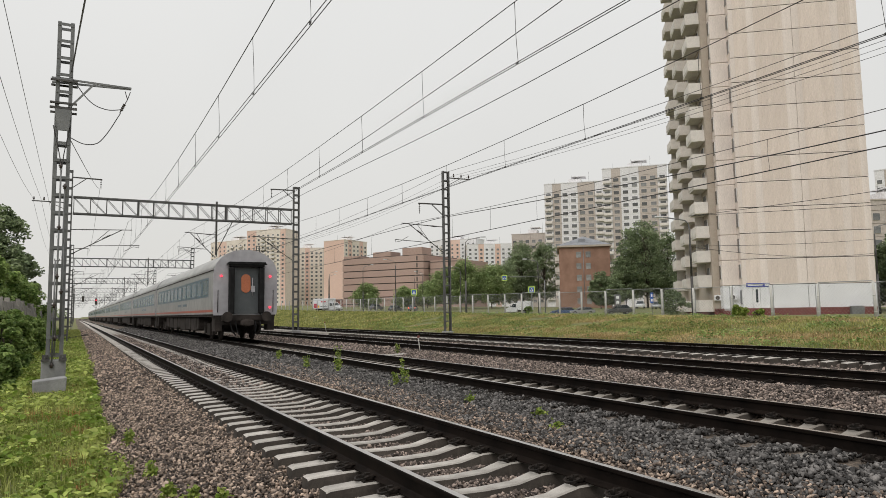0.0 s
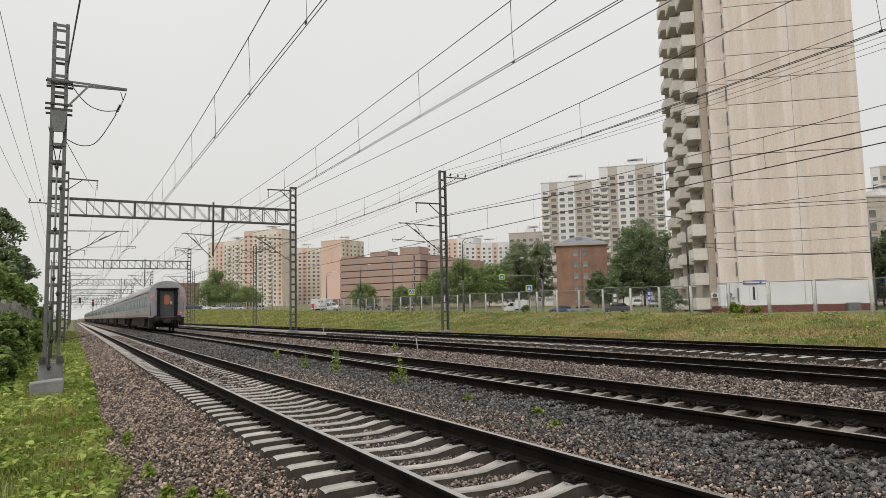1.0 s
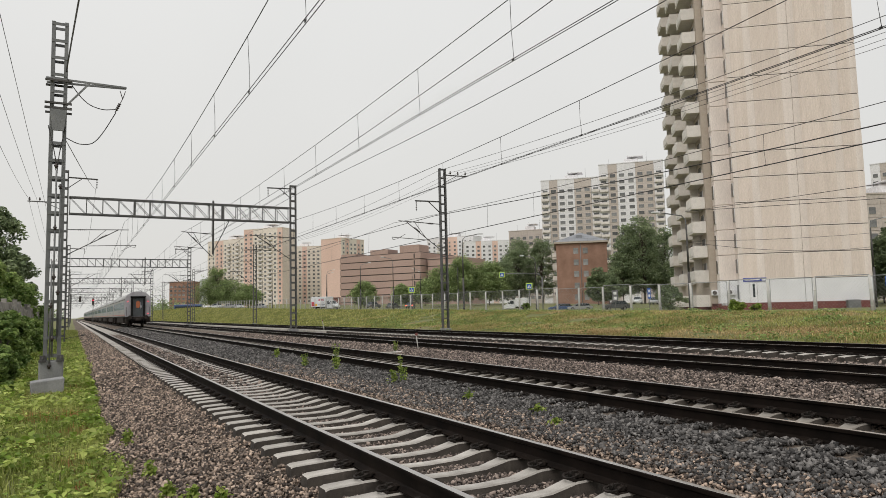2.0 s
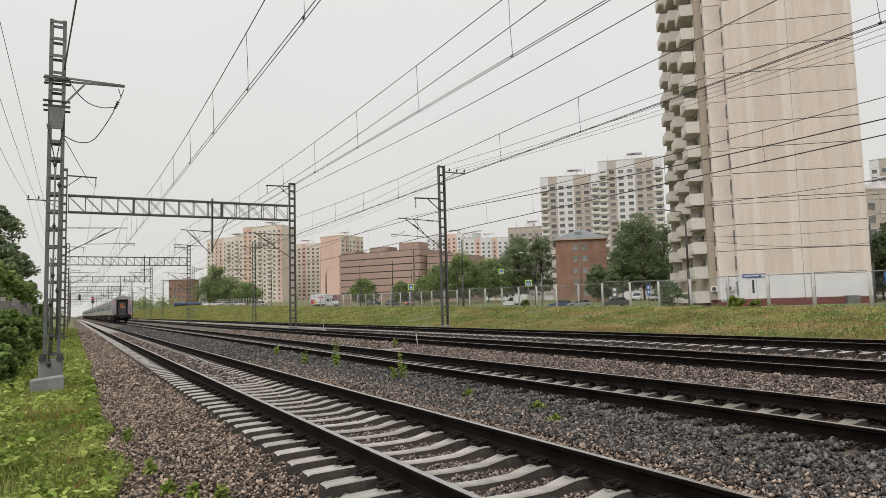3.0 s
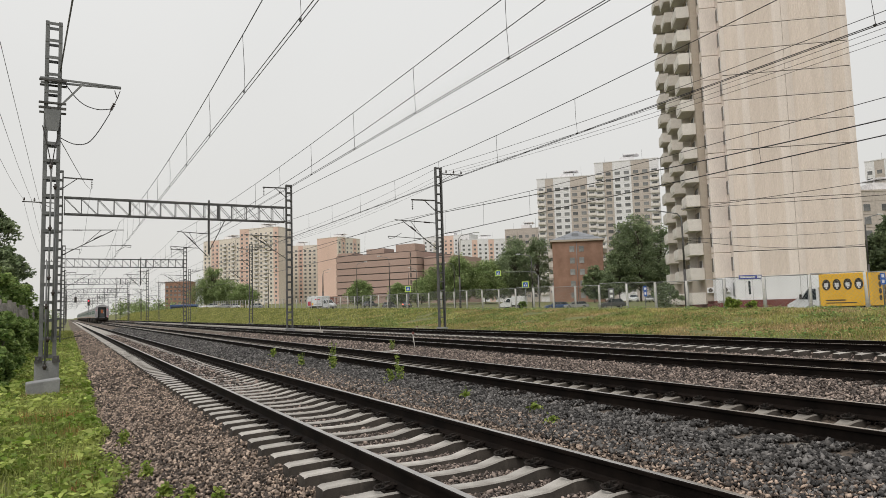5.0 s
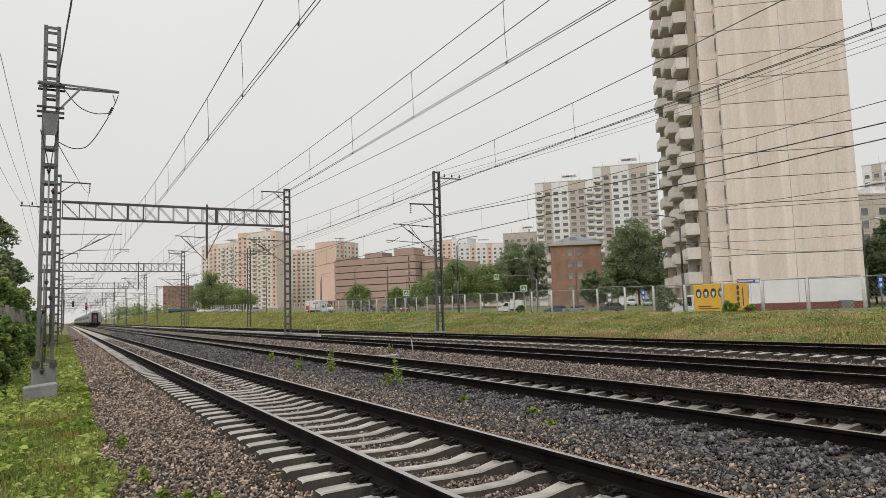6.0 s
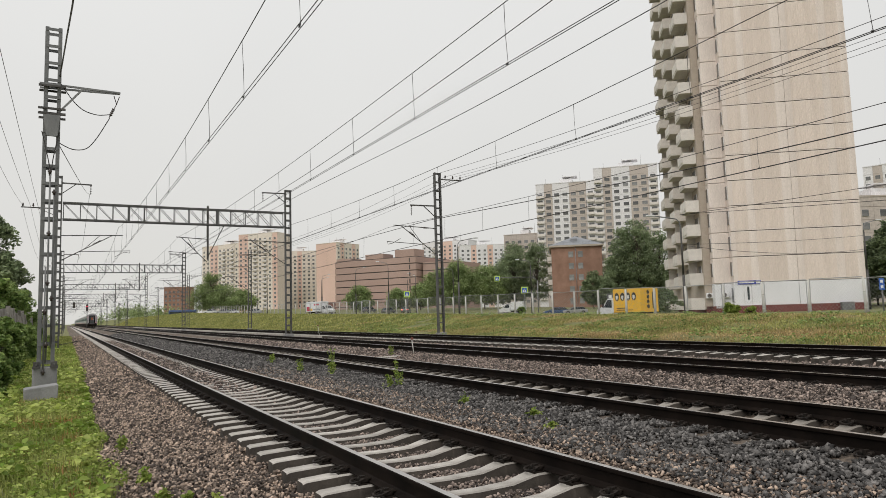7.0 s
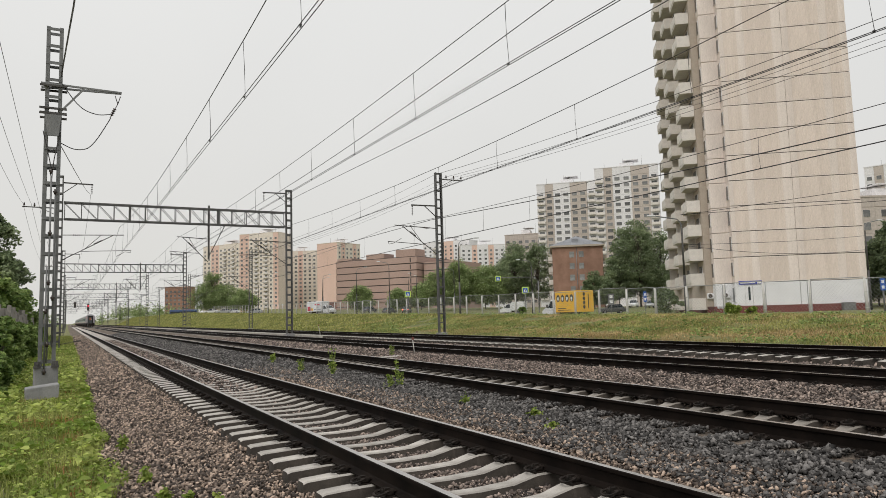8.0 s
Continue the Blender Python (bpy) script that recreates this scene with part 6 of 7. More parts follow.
M_VRED = mat("dark_red_car_paint", (0.16, 0.05, 0.04), (0.22, 0.07, 0.055), 1, 0.3, 0.1, 20, 0, 0, coat=0.5)
M_YELLOW = mat("yellow_truck_box", (0.78, 0.44, 0.03), (0.84, 0.49, 0.05), 0.8, 0.45, 0, 20, 0.03, 0.003)
M_BLACKP = mat("black_print", (0.03, 0.025, 0.02), (0.045, 0.035, 0.03), 2, 0.5, 0, 20, 0, 0)
M_REDP = mat("red_print", (0.45, 0.05, 0.08), (0.55, 0.08, 0.12), 2, 0.5, 0, 20, 0, 0)
M_BRAKE = mat("lit_brake_lamp", (0.5, 0.04, 0.02), (0.6, 0.06, 0.03), 2, 0.3, 0, 20, 0, 0, glow=(1.0, 0.12, 0.06, 3.5))
M_LENS = mat("clear_headlamp", (0.5, 0.5, 0.48), (0.6, 0.6, 0.58), 2, 0.15, 0, 20, 0, 0)


def wheels(parent, spots, r, w):
    for x, y in spots:
        bm = bmesh.new()
        bm_wheel(bm, (x, y, r), r, w, 18)
        wh = part("wheel", bm, M_TYRE, parent)
        bm = bmesh.new()
        bm_wheel(bm, (x + (0.02 if x > 0 else -0.02), y, r), r * 0.6, w, 14)
        part("rim", bm, M_RIM, wh)


def make_car_vehicle(x, y, rz, paint, label, brake=False, tall=1.0, z=None):
    """Parked car heading along its +y: body with sloped cabin, glass, lamps, wheels."""
    top = thing("car", label, "car", pose(x, y, (ground_z(x, y) if z is None else z) + 0.02, 0, 0, rz), "cars on the street")
    prof = [(-2.15, 0.32), (2.15, 0.32), (2.2, 0.62), (2.05, 0.80), (1.15, 0.93), (-1.75, 0.98), (-2.12, 0.90), (-2.2, 0.6)]
    bm = bmesh.new()
    a = [bm.verts.new((-0.87, q, z_ * tall)) for q, z_ in prof]
    b = [bm.verts.new((0.87, q, z_ * tall)) for q, z_ in prof]
    for i in range(len(prof)):
        j = (i + 1) % len(prof)
        bm.faces.new((a[i], a[j], b[j], b[i]))
    bm.faces.new(a[::-1])
    bm.faces.new(b)
    bevel(bm, 0.06, 2)
    part("body", bm, paint, top)
    bm = bmesh.new()
    lo = [(-0.80, 1.1, 0.9), (0.80, 1.1, 0.9), (0.80, -1.9, 0.94), (-0.80, -1.9, 0.94)]
    hi = [(-0.62, 0.35, 1.44), (0.62, 0.35, 1.44), (0.62, -1.45, 1.44), (-0.62, -1.45, 1.44)]
    vl = [bm.verts.new((p[0], p[1], p[2] * tall)) for p in lo]
    vh = [bm.verts.new((p[0], p[1], p[2] * tall)) for p in hi]
    for i in range(4):
        bm.faces.new((vl[i], vl[(i + 1) % 4], vh[(i + 1) % 4], vh[i]))
    bm.faces.new(vh)
    bm.faces.new(vl[::-1])
    part("glasshouse", bm, M_GLASS, top, "dark car windows")
    bm = bmesh.new()
    bm_box(bm, (-0.63, -1.46, 1.435 * tall), (0.63, 0.36, 1.47 * tall))
    bevel(bm, 0.015)
    part("roof", bm, paint, top)
    for s in (-1, 1):
        bm = bmesh.new()
        bm_beam(bm, (s * 0.72, -0.45, 0.95 * tall), (s * 0.64, -0.45, 1.44 * tall), 0.09, 0.05)
        bm_beam(bm, (s * 0.81, 1.05, 0.93 * tall), (s * 0.635, 0.37, 1.44 * tall), 0.06, 0.06)
        part("pillar", bm, paint, top)
        bm = bmesh.new()
        bm_box(bm, (s * 0.55, -2.22, 0.66 * tall), (s * 0.84, -2.16, 0.85 * tall))
        part("tail_lamp", bm, M_BRAKE if brake else M_VRED, top, "lit tail lamp" if brake else "")
        bm = bmesh.new()
        bm_box(bm, (s * 0.5, 2.12, 0.62 * tall), (s * 0.82, 2.21, 0.76 * tall))
        part("headlamp", bm, M_LENS, top)
    wheels(top, [(s * 0.78, q) for s in (-1, 1) for q in (-1.32, 1.32)], 0.32, 0.2)
    return top


def cab(parent, y0, paint, w=0.98, h=2.15):
    """Sloping light-truck cab that reaches forward from y0."""
    prof = [(0, 0.45), (2.25, 0.45), (2.35, 0.85), (2.2, 1.12), (1.35, 1.42), (0.75, h), (0.0, h + 0.02)]
    bm = bmesh.new()
    a = [bm.verts.new((-w, y0 + q, z)) for q, z in prof]
    b = [bm.verts.new((w, y0 + q, z)) for q, z in prof]
    for i in range(len(prof)):
        j = (i + 1) % len(prof)
        bm.faces.new((a[i], a[j], b[j], b[i]))
    bm.faces.new(a[::-1])
    bm.faces.new(b)
    bevel(bm, 0.07, 2)
    part("cab", bm, paint, parent, "white cab")
    bm = bmesh.new()
    bm_prism(bm, [(-w + 0.12, 0), (w - 0.12, 0), (w - 0.2, 0.78), (-w + 0.2, 0.78)], 0, 0.03)
    g = part("windscreen", bm, M_GLASS, parent, "", Matrix.Translation((0, y0 + 1.36, 1.42)) @ pose(0, 0, 0, 40, 0, 0))
    for s in (-1, 1):
        bm = bmesh.new()
        v = [bm.verts.new((s * (w + 0.008), y0 + q, z)) for q, z in ((0.2, 1.3), (1.25, 1.36), (0.75, h - 0.12), (0.2, h - 0.12))]
        v2 = [bm.verts.new((s * (w - 0.03), p.co.y, p.co.z)) for p in v]
        for i in range(4):
            bm.faces.new((v[i], v[(i + 1) % 4], v2[(i + 1) % 4], v2[i]))
        bm.faces.new(v)
        bm.faces.new(v2[::-1])
        part("side_window", bm, M_GLASS, parent)
        bm = bmesh.new()
        bm_box(bm, (s * (w + 0.05), y0 + 1.15, 1.35), (s * (w + 0.25), y0 + 1.25, 1.7))
        bevel(bm, 0.03)
        part("mirror", bm, M_BLACKP, parent)
        bm = bmesh.new()
        bm_box(bm, (s * 0.55, y0 + 2.22, 0.85), (s * 0.9, y0 + 2.36, 1.05))
        part("headlamp", bm, M_LENS, parent)
    bm = bmesh.new()
    bm_box(bm, (-w + 0.02, y0 + 2.2, 0.38), (w - 0.02, y0 + 2.42, 0.62))
    bevel(bm, 0.04)
    part("bumper", bm, M_BLACKP, parent)


def make_yellow_truck():
    t = thing("delivery_truck", "yellow box delivery truck with a white cab and round dark emblems", "truck")
    L = 3.35
    bm = bmesh.new()
    bm_box(bm, (-1.08, -L, 0.85), (1.08, 0, 2.95))
    bevel(bm, 0.03)
    box = part("cargo_box", bm, M_YELLOW, t, "yellow cargo box")
    for k in range(4):
        y = -0.5 - k * 0.7
        bm = bmesh.new()
        bm_prism(bm, [(0.30 * math.cos(a) * 0 + 0.27 * math.cos(a), 0.36 * math.sin(a)) for a in [2 * math.pi * i / 20 for i in range(20)]], 0, 0.012)
        e = part("emblem", bm, M_BLACKP, box, "round dark emblem", Matrix.Translation((-1.083, y, 2.25)) @ pose(0, 0, 0, 0, 0, 90))
        bm = bmesh.new()
        bm_box(bm, (-1.102, y - 0.13, 2.1), (-1.096, y + 0.13, 2.36))
        bm_box(bm, (-1.102, y - 0.05, 1.98), (-1.096, y + 0.05, 2.09))
        part("emblem_mark", bm, M_VWHITE, box)
    for k in range(4):
        bm = bmesh.new()
        bm_prism(bm, [(0.15 * math.cos(a), 0.18 * math.sin(a)) for a in [2 * math.pi * i / 16 for i in range(16)]], 0, 0.012)
        part("emblem", bm, M_BLACKP, box, "round dark emblem", Matrix.Translation((-0.15, -L - 0.014, 2.6 - k * 0.42)))
    for a, b, z0, z1 in ((-0.4, -1.7, 1.2, 1.28), (-0.4, -2.4, 1.04, 1.1)):
        bm = bmesh.new()
        bm_box(bm, (-1.09, b, z0), (-1.082, a, z1))
        part("lettering_bar", bm, M_BLACKP, box)
    bm = bmesh.new()
    bm_box(bm, (0.35, -L - 0.012, 1.2), (0.45, -L - 0.002, 2.6))
    part("box_seam", bm, M_BLACKP, box)
    bm = bmesh.new()
    bm_box(bm, (-0.45, -L + 0.1, 0.5), (0.45, 1.2, 0.84))
    part("chassis", bm, M_UNDER, t)
    cab(t, 0.12, M_VWHITE)
    wheels(t, [(s * 0.86, q) for s in (-1, 1) for q in (-2.3, 1.55)], 0.36, 0.24)
    return t


TRUCK = make_yellow_truck()


def make_white_van(x, y, rz, label, box_h=2.6, L=4.2, art=False):
    t = thing("box_van", label, "truck", pose(x, y, ground_z(x, y) + 0.02, 0, 0, rz), "cars on the street")
    bm = bmesh.new()
    bm_box(bm, (-1.0, -L, 0.8), (1.0, 0, box_h))
    bevel(bm, 0.03)
    box = part("cargo_box", bm, M_VWHITE, t)
    if art:
        for a, b, z0, z1, m in ((-0.9, -2.7, 2.15, 2.45, M_REDP), (-4.0, -5.2, 0.95, 1.9, M_REDP), (-4.2, -4.8, 1.3, 1.6, M_YELLOW), (-3.2, -3.9, 1.0, 1.5, M_YELLOW), (-0.5, -2.9, 1.2, 1.3, M_VGREY)):
            for s in (-1, 1):
                bm = bmesh.new()
                bm_box(bm, (s * 1.002, max(b, -L), z0), (s * 1.008, a, z1))
                part("printed_patch", bm, m, box)
    bm = bmesh.new()
    bm_box(bm, (-0.45, -L + 0.1, 0.5), (0.45, 1.2, 0.79))
    part("chassis", bm, M_UNDER, t)
    cab(t, 0.1, M_VWHITE, 0.95, 2.1)
    wheels(t, [(s * 0.82, q) for s in (-1, 1) for q in (-L + 1.3, 1.5)], 0.36, 0.22)


make_white_van(47.5, 145.0, -160, "white box truck with red and yellow printed artwork on the street", 3.0, 5.4, True)
make_white_van(72.3, 108.5, 35, "white box van parked beside the street", 2.45, 2.5)
for _x, _y, _rz, _m, _l, _b, _t in (
        (36.5, 220.6, 75, M_VWHITE, "white car parked along the far street", False, 1.0), (40.0, 219.1, 75, M_VSILVER, "silver car parked along the far street", False, 1.0),
        (43.6, 222.9, 70, M_VWHITE, "white car parked along the far street", False, 1.0), (43.7, 194.1, 70, M_VSILVER, "silver car parked along the far street", False, 1.0),
        (69.5, 149.5, -35, M_VGREY, "dark car with lit tail lamps on the street", True, 1.05), (67.5, 167.8, -60, M_VGREY, "dark grey car parked by the car park", False, 1.1), (71.5, 164.2, -60, M_VGREY, "dark grey car parked by the car park", False, 1.1),
        (107.3, 112.4, 130, M_VWHITE, "white car parked beside the trees", False, 1.1), (109.8, 110.3, 130, M_VSILVER, "silver car parked beside the trees", False, 1.0), (103.5, 103.5, 120, M_VSILVER, "silver car parked beside the trees", False, 1.0),
        (77.9, 87.5, 60, M_VGREY, "dark grey estate car parked behind the fence", False, 1.1), (73, 96, 60, M_VBLUE, "blue car parked behind the fence", False, 0.88), (75.5, 94, 60, M_VSILVER, "silver car parked behind the fence", False, 0.88)):
    make_car_vehicle(_x, _y, _rz, _m, _l, _b, _t)

# far blue-and-white bus
_t = thing("bus", "blue and white bus standing on the far street", "bus", pose(44, 330, ground_z(44, 330), 0, 0, 70))
_bm = bmesh.new()
bm_box(_bm, (-1.25, -6, 0.4), (1.25, 6, 3.0))
bevel(_bm, 0.12, 2)
part("body", _bm, M_VBLUE, _t)
_bm = bmesh.new()
bm_box(_bm, (-1.28, -5.6, 1.3), (-1.255, 5.6, 2.2))
part("window_band", _bm, M_GLASS, _t)
wheels(_t, [(s * 1.1, q) for s in (-1, 1) for q in (-3.6, 3.6)], 0.48, 0.3)

# ---- street furniture ----
M_LAMPHEAD = mat("pale_lamp_head", (0.55, 0.56, 0.56), (0.65, 0.66, 0.66), 2, 0.4, 0.1, 30, 0, 0)
M_SIGNBLUE = mat("sign_blue", (0.02, 0.10, 0.42), (0.03, 0.13, 0.5), 2, 0.4, 0, 30, 0, 0)
M_SIGNLIME = mat("sign_lime_border", (0.52, 0.72, 0.10), (0.58, 0.78, 0.14), 2, 0.4, 0, 30, 0, 0)
M_SIGNWHITE = mat("sign_white", (0.7, 0.7, 0.7), (0.76, 0.76, 0.76), 2, 0.4, 0, 30, 0, 0)


def street_lamp(x, y, h, rz, arm=1.8, label="grey street lamp with a curved arm beside the street"):
    t = thing("street_lamp", label, "street lamp", pose(x, y, ground_z(x, y), 0, 0, rz), "street lamps")
    bm = bmesh.new()
    bm_tube(bm, (0, 0, -0.3), (0, 0, h * 0.45), 0.12, 0.1, 8)
    bm_tube(bm, (0, 0, h * 0.45), (0, 0, h * 0.9), 0.08, 0.06, 8)
    part("pole", bm, M_DARKSTEEL, t)
    bm = bmesh.new()
    bm_wire(bm, [(0, 0, h * 0.88), (0.05, 0, h * 0.95), (0.3, 0, h * 0.985), (arm, 0, h * 1.02)], 0.045, 6)
    part("arm", bm, M_STEEL, t)
    bm = bmesh.new()
    bm_box(bm, (arm - 0.05, -0.13, h * 1.02 - 0.06), (arm + 0.55, 0.13, h * 1.02 + 0.08))
    bevel(bm, 0.05, 2)
    part("lamp_head", bm, M_LAMPHEAD, t, "pale lamp head")


street_lamp(35.6, 65.6, 8.6, -29)
street_lamp(36.3, 34.6, 7.6, 151, 1.9)
street_lamp(65.6, 38.1, 8.6, -10)
for _x, _y, _h, _a in ((49.6, 131.8, 9.5, -29), (47.2, 110.2, 9.5, 150), (56.7, 173.8, 10, -29), (73.9, 152.8, 10, 150), (54.3, 77.6, 7.5, 150), (62, 190, 10, -29), (80, 170, 10, -29), (46.7, 202.3, 9, -29), (66, 120, 9, 150), (36, 150, 9, -29)):
    street_lamp(_x, _y, _h, _a, 1.6)

for _p, _q, _s in (((36.3, 34.6, 5.85), (65.6, 38.1, 7.8), 0.15), ((36.3, 34.6, 5.8), (65.6, 38.1, 6.45), 0.5), ((36.3, 34.6, 8.05), (36.3, 4.0, 5.6), 0.1), ((36.3, 34.6, 8.0), (36.3, -6.0, 7.7), 0.25)):
    _bm = bmesh.new()
    bm_wire(_bm, sag(_p, _q, _s, 20), 0.016)
    tagged(part("street_cable", _bm, M_WIRE, None, "dark cable strung between street lamps"), "", "cable", "street cables")


def square_sign(x, y, z, rz, s, pole, arm=0.0, parent=None):
    """Crossing sign: lime border, blue square, white triangle with plain dark bars."""
    t = thing("crossing_sign", "square blue pedestrian crossing sign with a lime border", "road sign", pose(x, y, z, 0, 0, rz), "crossing signs")
    bm = bmesh.new()
    bm_box(bm, (-s / 2, -0.02, -s / 2), (s / 2, 0.02, s / 2))
    part("border", bm, M_SIGNLIME, t)
    bm = bmesh.new()
    bm_box(bm, (-s * 0.36, -0.03, -s * 0.36), (s * 0.36, -0.021, s * 0.36))
    pl = part("panel", bm, M_SIGNBLUE, t)
    bm = bmesh.new()
    bm_prism(bm, [(-s * 0.28, -s * 0.24), (s * 0.28, -s * 0.24), (0, s * 0.26)], -0.04, -0.031)
    part("triangle", bm, M_SIGNWHITE, pl)
    bm = bmesh.new()
    bm_box(bm, (-s * 0.05, -0.05, -s * 0.2), (s * 0.05, -0.041, s * 0.1))
    part("bar", bm, M_BLACKP, pl)
    bm = bmesh.new()
    if arm:
        bm_tube(bm, (0, 0.05, s * 0.2), (arm, 0.05, s * 0.1), 0.05, None, 6)
        bm_tube(bm, (arm, 0.05, s * 0.1), (arm + 0.5, 0.05, -0.4), 0.05, None, 6)
        bm_tube(bm, (arm + 0.5, 0.05, -0.4), (arm + 0.5, 0.05, -pole), 0.07, None, 6)
    else:
        bm_tube(bm, (0, 0.06, s / 2), (0, 0.06, -pole), 0.05, None, 6)
    part("pole", bm, M_STEEL, t)


square_sign(36.9, 81.5, 4.05, -29, 0.8, 3.6)
square_sign(45.8, 67.4, 3.9, -29, 0.8, 3.9)
square_sign(45.5, 72.8, 5.6, -29, 0.7, 5.6, 4.6)


def plate_sign(x, y, z, rz, w, h, pole, material, label):
    t = thing("road_sign", label, "road sign", pose(x, y, z, 0, 0, rz), "road signs")
    bm = bmesh.new()
    bm_box(bm, (-w / 2, -0.02, -h / 2), (w / 2, 0.02, h / 2))
    pl = part("plate", bm, material, t)
    bm = bmesh.new()
    bm_box(bm, (-w * 0.25, -0.03, h * 0.1), (w * 0.25, -0.021, h * 0.35))
    part("bar", bm, M_SIGNWHITE, pl)
    bm = bmesh.new()
    bm_box(bm, (-w * 0.25, -0.03, -h * 0.35), (w * 0.25, -0.021, -h * 0.1))
    part("bar", bm, M_SIGNWHITE, pl)
    bm = bmesh.new()
    bm_tube(bm, (0, 0.06, h / 2), (0, 0.06, -pole), 0.04, None, 6)
    part("pole", bm, M_STEEL, t)


plate_sign(53.2, 55.3, 2.6, -35, 0.32, 1.15, 2.6, M_SIGNBLUE, "tall blue parking sign on a grey post")
plate_sign(34.6, 20.1, 2.25, -55, 0.24, 0.62, 1.6, M_SIGNBLUE, "small blue sign on a post by the fence")
plate_sign(53.4, 60.9, 2.5, -30, 0.7, 1.3, 2.4, M_STEEL, "grey back of a road sign on a post")

# electrical cabinet at the tower and a guard rail
_bm = bmesh.new()
bm_box(_bm, (-0.6, -0.3, -0.9), (0.6, 0.3, 0.35))
bevel(_bm, 0.03)
tagged(part("utility_cabinet", _bm, M_STEEL, None, "grey metal utility cabinet at the tower wall", pose(68.1, 41.75, 1.05, 0, 0, -38.8)), "", "cabinet")

# railway signal over the tracks
_t = thing("railway_signal", "railway signal with a lit red lamp on a grey post", "railway signal", pose(3.35, 250, -0.1))
_bm = bmesh.new()
bm_tube(_bm, (0, 0, 0), (0, 0, 9), 0.1, 0.08, 8)
part("post", _bm, M_STEEL, _t)
_bm = bmesh.new()
bm_box(_bm, (-0.35, -0.25, 5.6), (0.35, 0, 7.7))
bevel(_bm, 0.08)
hd = part("signal_head", _bm, M_BLACKP, _t)
_bm = bmesh.new()
bm_tube(_bm, (0.0, -0.26, 7.05), (0.0, -0.32, 7.05), 0.2, 0.19, 14)
part("red_lamp", _bm, M_REDLAMP, hd, "lit red lamp")

# second signal, unlit, hung under a gantry
_t = thing("railway_signal", "unlit dark railway signal hung under a gantry", "railway signal", pose(-0.6, 227.4, 0))
_bm = bmesh.new()
bm_tube(_bm, (0, 0, 7.6), (0, 0, GZ0 - 0.06), 0.05, None, 6)
part("hanger", _bm, M_STEEL, _t)
_bm = bmesh.new()
bm_box(_bm, (-0.32, -0.22, 6.0), (0.32, 0.05, 7.7))
bevel(_bm, 0.08)
part("signal_head", _bm, M_BLACKP, _t)

# marker boards and stakes between the far tracks
for _x, _y, _h, _lean in ((13.1, 46.5, 1.0, -10), (18.6, 42.5, 0.45, 4), (8.6, 22.6, 0.62, -8)):
    _t = thing("track_marker", "short leaning red and white track marker post", "marker post", pose(_x, _y, bed_z(_x) - 0.05, 0, _lean, 0), "track markers")
    _bm = bmesh.new()
    bm_tube(_bm, (0, 0, -0.1), (0, 0, _h), 0.02, None, 6)
    part("post", _bm, M_POST, _t)
    _bm = bmesh.new()
    bm_tube(_bm, (0, -0.02, _h), (0, -0.035, _h), 0.055, None, 12)
    part("disc", _bm, M_VRED, _t, "faded red disc")
_bm = bmesh.new()
bm_box(_bm, (-0.6, -0.12, -0.03), (0.6, 0.12, 0.07))
bevel(_bm, 0.015)
tagged(part("concrete_slab", _bm, M_CONC, None, "loose pale concrete slab lying in the ballast", pose(7.5, 22.6, bed_z(7.5) + 0.02, 0, 0, 10)), "", "concrete slab")

# ---- ballast stones ----
# angular chips: a cube with knocked corners, twelve triangles each
CHIP = np.array([(-1, -1, -1), (1, -1, -1), (1, 1, -1), (-1, 1, -1), (-1, -1, 1), (1, -1, 1), (1, 1, 1), (-1, 1, 1)]) * 0.72
CHIPF = np.array([(0, 2, 1), (0, 3, 2), (4, 5, 6), (4, 6, 7), (0, 1, 5), (0, 5, 4), (1, 2, 6), (1, 6, 5), (2, 3, 7), (2, 7, 6), (3, 0, 4), (3, 4, 7)])


def stones(name, x0, x1, y0, y1, density, size, material, label, seed, keep=None, lift=0.034):
    rng = np.random.default_rng(seed)
    n = int((x1 - x0) * (y1 - y0) * density)
    x, y = rng.uniform(x0, x1, n), rng.uniform(y0, y1, n)
    ok = y > (x + 2.58) * 0.5 - 0.9
    if keep is not None:
        ok &= keep(x, y)
    x, y = x[ok], y[ok]
    n = len(x)
    s = size * rng.lognormal(0, 0.22, n) * 0.5
    z = np.array([bed_z(a) + fill_z(a, b) + noise.noise((a * 1.7, b * 1.7, 5)) * 0.025 for a, b in zip(x, y)]) + s * 0.25 + rng.uniform(-0.01, lift, n)
    r, u, w = rot_frames(rng, n, 0.4)
    sc = rng.uniform((0.95, 0.7, 0.4), (1.6, 1.2, 0.8), (n, 3)) * s[:, None]
    v = np.empty((n, 8, 3))
    jit = rng.uniform(0.7, 1.2, (n, 8, 3))
    # the upper face shrinks to a slanting ridge or a point, so that chips are angular
    jit[:, 4:, 0] *= rng.uniform(0.3, 1.0, (n, 1))
    jit[:, 4:, 1] *= rng.uniform(0.2, 0.95, (n, 1))
    skew = rng.uniform(-0.5, 0.5, (n, 2))
    for k in range(8):
        c = CHIP[k][None] * jit[:, k]
        if k > 3:
            c[:, :2] += skew
        c = c * sc
        v[:, k] = c[:, 0:1] * r + c[:, 1:2] * u + c[:, 2:3] * w
    v += np.stack([x, y, z], 1)[:, None]
    f = (np.arange(n)[:, None, None] * 8 + CHIPF[None]).reshape(-1, 3)
    ob = new(name, np_mesh(name, v.reshape(-1, 3), f, [material]))
    tagged(ob, label, "gravel", "", "stuff")


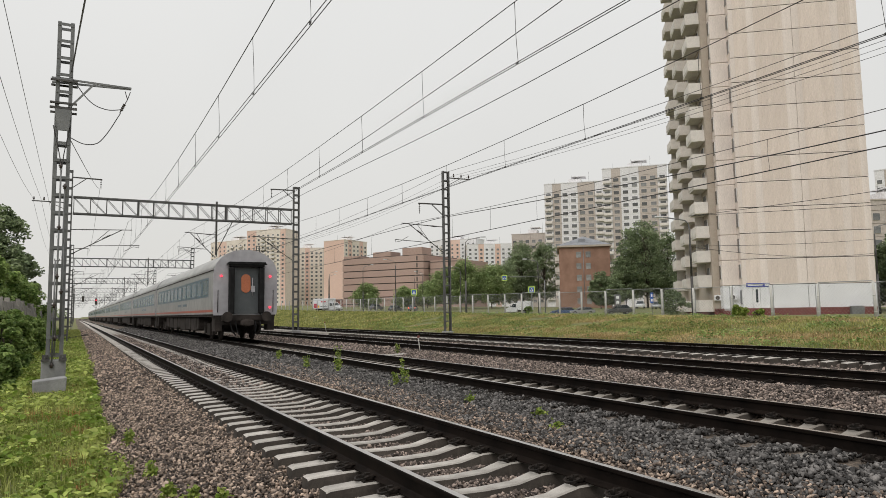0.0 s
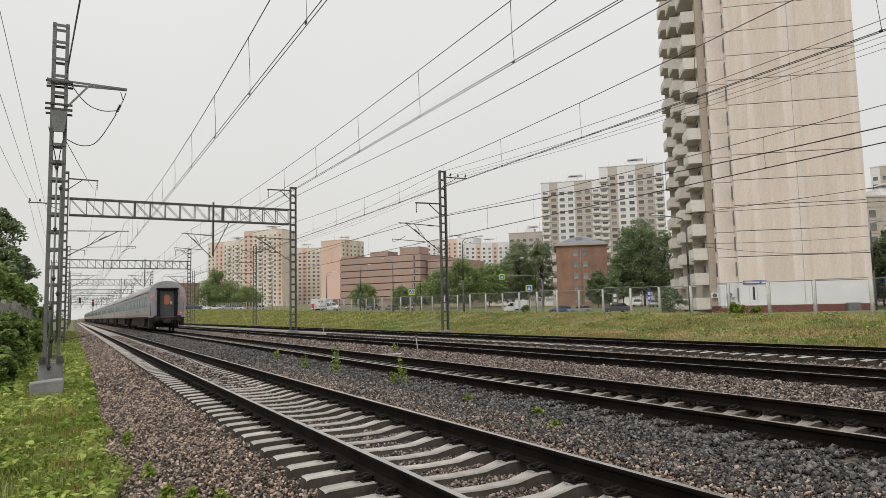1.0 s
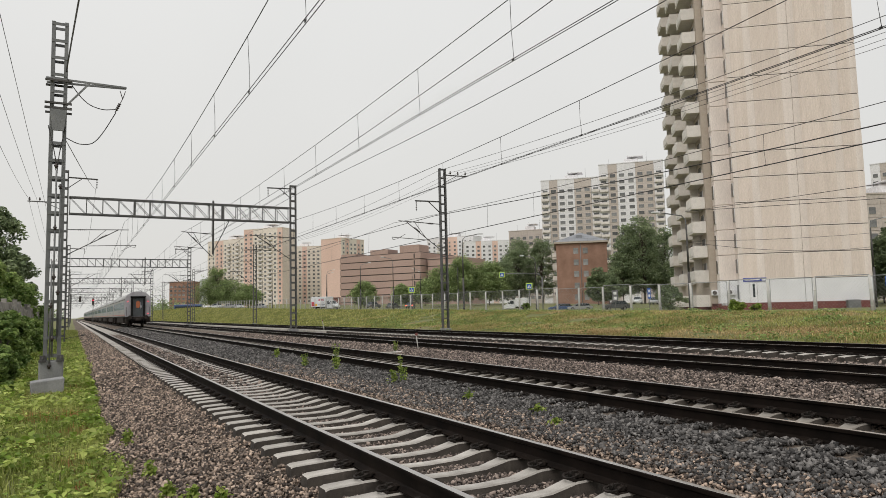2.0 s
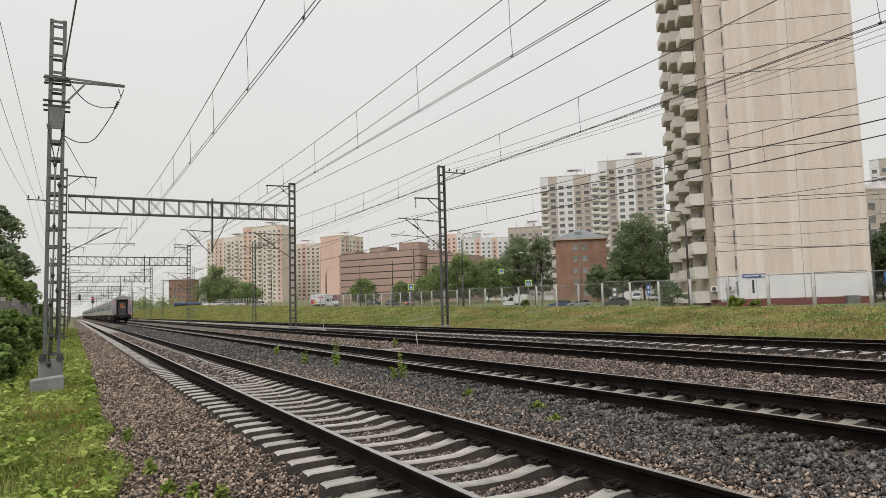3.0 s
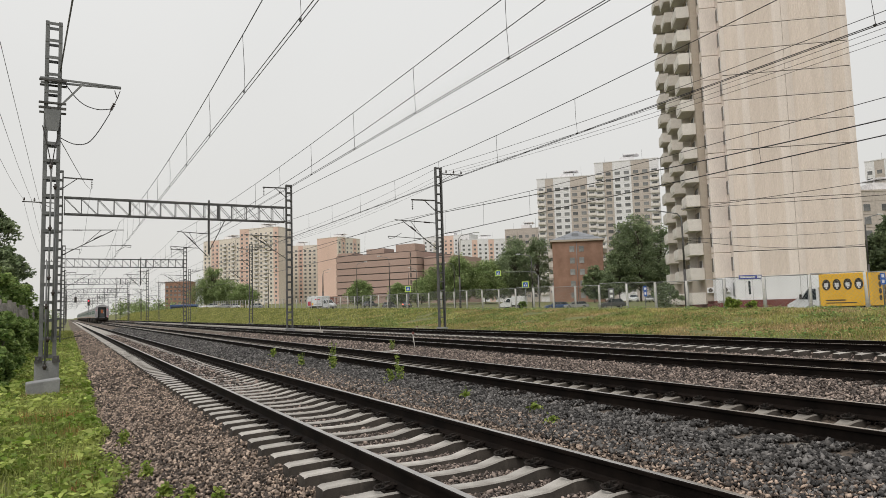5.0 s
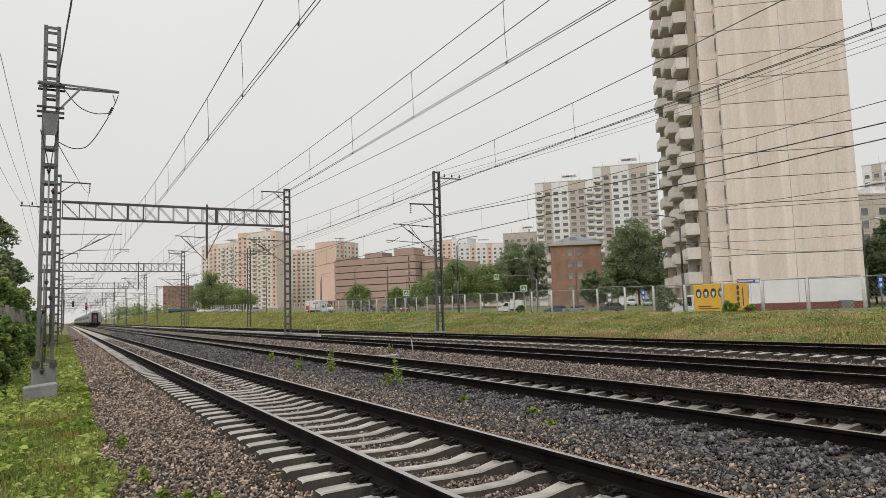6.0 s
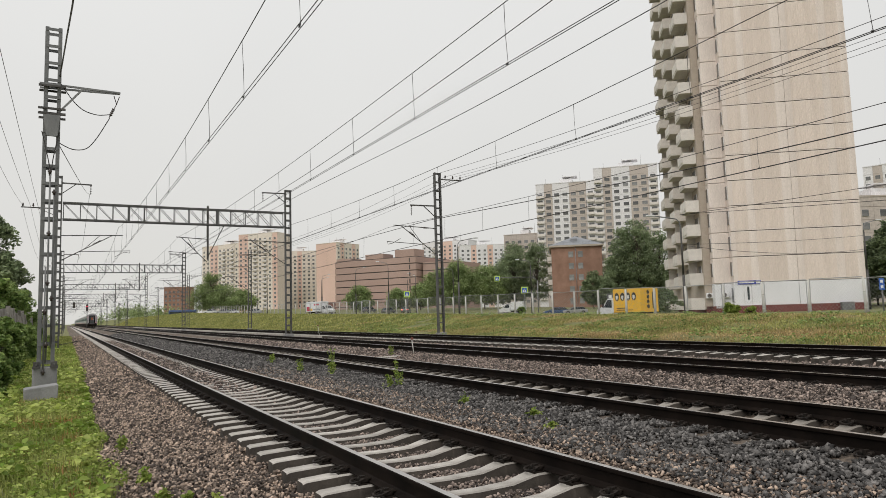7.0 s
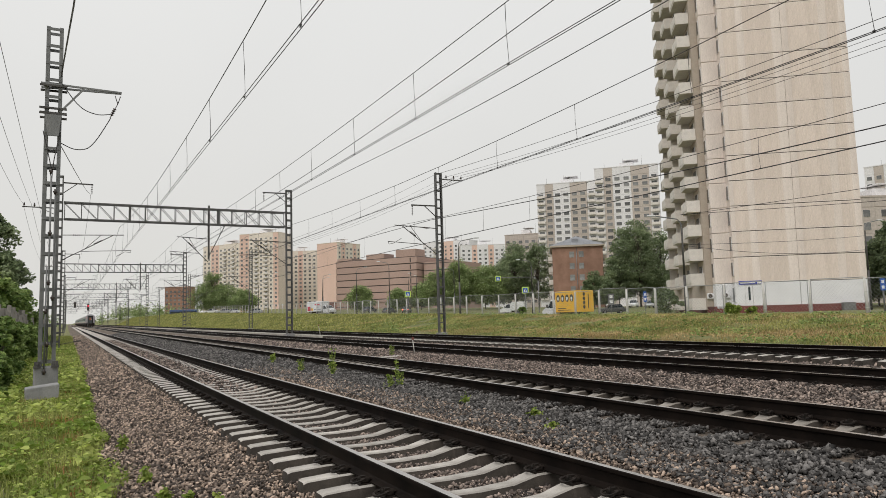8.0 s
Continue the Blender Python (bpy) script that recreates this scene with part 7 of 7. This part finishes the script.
def off_sleepers(track):
    cx = TRACKS[track][0]
    y0 = Y_SLEEPER[track]

    def keep(x, y):
        d = np.abs((y - y0 + STEP / 2) % STEP - STEP / 2)
        on_rail = (np.abs(np.abs(x - cx) - 0.795) < 0.09)
        return ((d > 0.145) | (np.abs(x - cx) > 1.40)) & ~on_rail
    return keep


W_, D_, G_ = M_STONE_WARM, M_STONE_DARK, M_STONE_MID
stones("ballast_stones", -2.3, -0.5, 4.4, 18, 1446, 0.040, W_, "brown and grey crushed stone beside the near track", 1, off_sleepers(0))
stones("ballast_stones", -2.2, -0.5, 18, 50, 384, 0.065, W_, "brown and grey crushed stone beside the near track", 2, off_sleepers(0))
stones("ballast_stones", -0.5, 2.4, 3.4, 16, 1073, 0.036, G_, "brown crushed stone between the sleepers", 3, off_sleepers(0), 0.015)
stones("ballast_stones", -0.5, 2.4, 16, 30, 240, 0.066, G_, "brown crushed stone between the sleepers", 13, off_sleepers(0), 0.015)
stones("ballast_stones", 2.2, 3.0, 2.6, 22, 1281, 0.039, W_, "brown crushed stone beside the near track", 4, off_sleepers(0))
stones("ballast_stones", 2.5, 4.08, 2.6, 18, 1487, 0.045, D_, "dark grey crushed stone between two tracks", 5, off_sleepers(1))
stones("ballast_stones", 2.4, 4.08, 18, 48, 413, 0.069, D_, "dark grey crushed stone between two tracks", 6, off_sleepers(1))
stones("ballast_stones", 4.1, 6.4, 3.2, 20, 617, 0.041, D_, "dark grey crushed stone between the sleepers", 7, off_sleepers(1), 0.015)
stones("ballast_stones", 5.7, 9.1, 4, 24, 867, 0.046, G_, "brown grey crushed stone between two tracks", 8, off_sleepers(2))
stones("ballast_stones", 5.8, 9.1, 24, 55, 206, 0.076, G_, "brown grey crushed stone between two tracks", 9, off_sleepers(2))
stones("ballast_stones", 10.9, 15.0, 6.5, 40, 233, 0.069, G_, "brown crushed stone between two far tracks", 10, off_sleepers(3))
stones("ballast_stones", 9.1, 10.9, 5, 24, 149, 0.066, G_, "brown crushed stone between the sleepers", 11, off_sleepers(2), 0.015)
stones("ballast_stones", 16.6, 18.8, 9, 40, 151, 0.069, G_, "brown crushed stone beyond the far track", 12, off_sleepers(3))
stones("ballast_stones", -2.1, -0.5, 50, 110, 110, 0.100, W_, "brown and grey crushed stone beside the near track", 14, off_sleepers(0))
stones("ballast_stones", -0.3, 1.9, 30, 70, 150, 0.080, G_, "brown crushed stone between the sleepers", 15, off_sleepers(0), 0.015)
stones("ballast_stones", 2.4, 4.08, 48, 100, 120, 0.100, D_, "dark grey crushed stone between two tracks", 16, off_sleepers(1))
stones("ballast_stones", 15.2, 16.6, 9, 40, 130, 0.065, G_, "brown crushed stone between the sleepers", 17, off_sleepers(3), 0.015)


# ---- motion ----
def motions():
    for k, car in enumerate(CARS):
        walk(car, [(t * 0.5, pose(4.9, 34.7 + 27.1 * k + TRAIN_SPEED * t * 0.5, 0.11)) for t in range(17)])
    rows = ((0.0, -20.0), (1.0, -10.6), (2.0, -1.0), (3.0, 8.6), (4.0, 17.6), (4.7, 24.5), (5.3, 30.7), (5.8, 35.8), (6.5, 42.4), (7.0, 46.95), (7.5, 51.4), (8.0, 55.5))
    walk(TRUCK, [(t, pose(42.0, y, ground_z(42.0, y) + 0.05)) for t, y in rows])


motions()
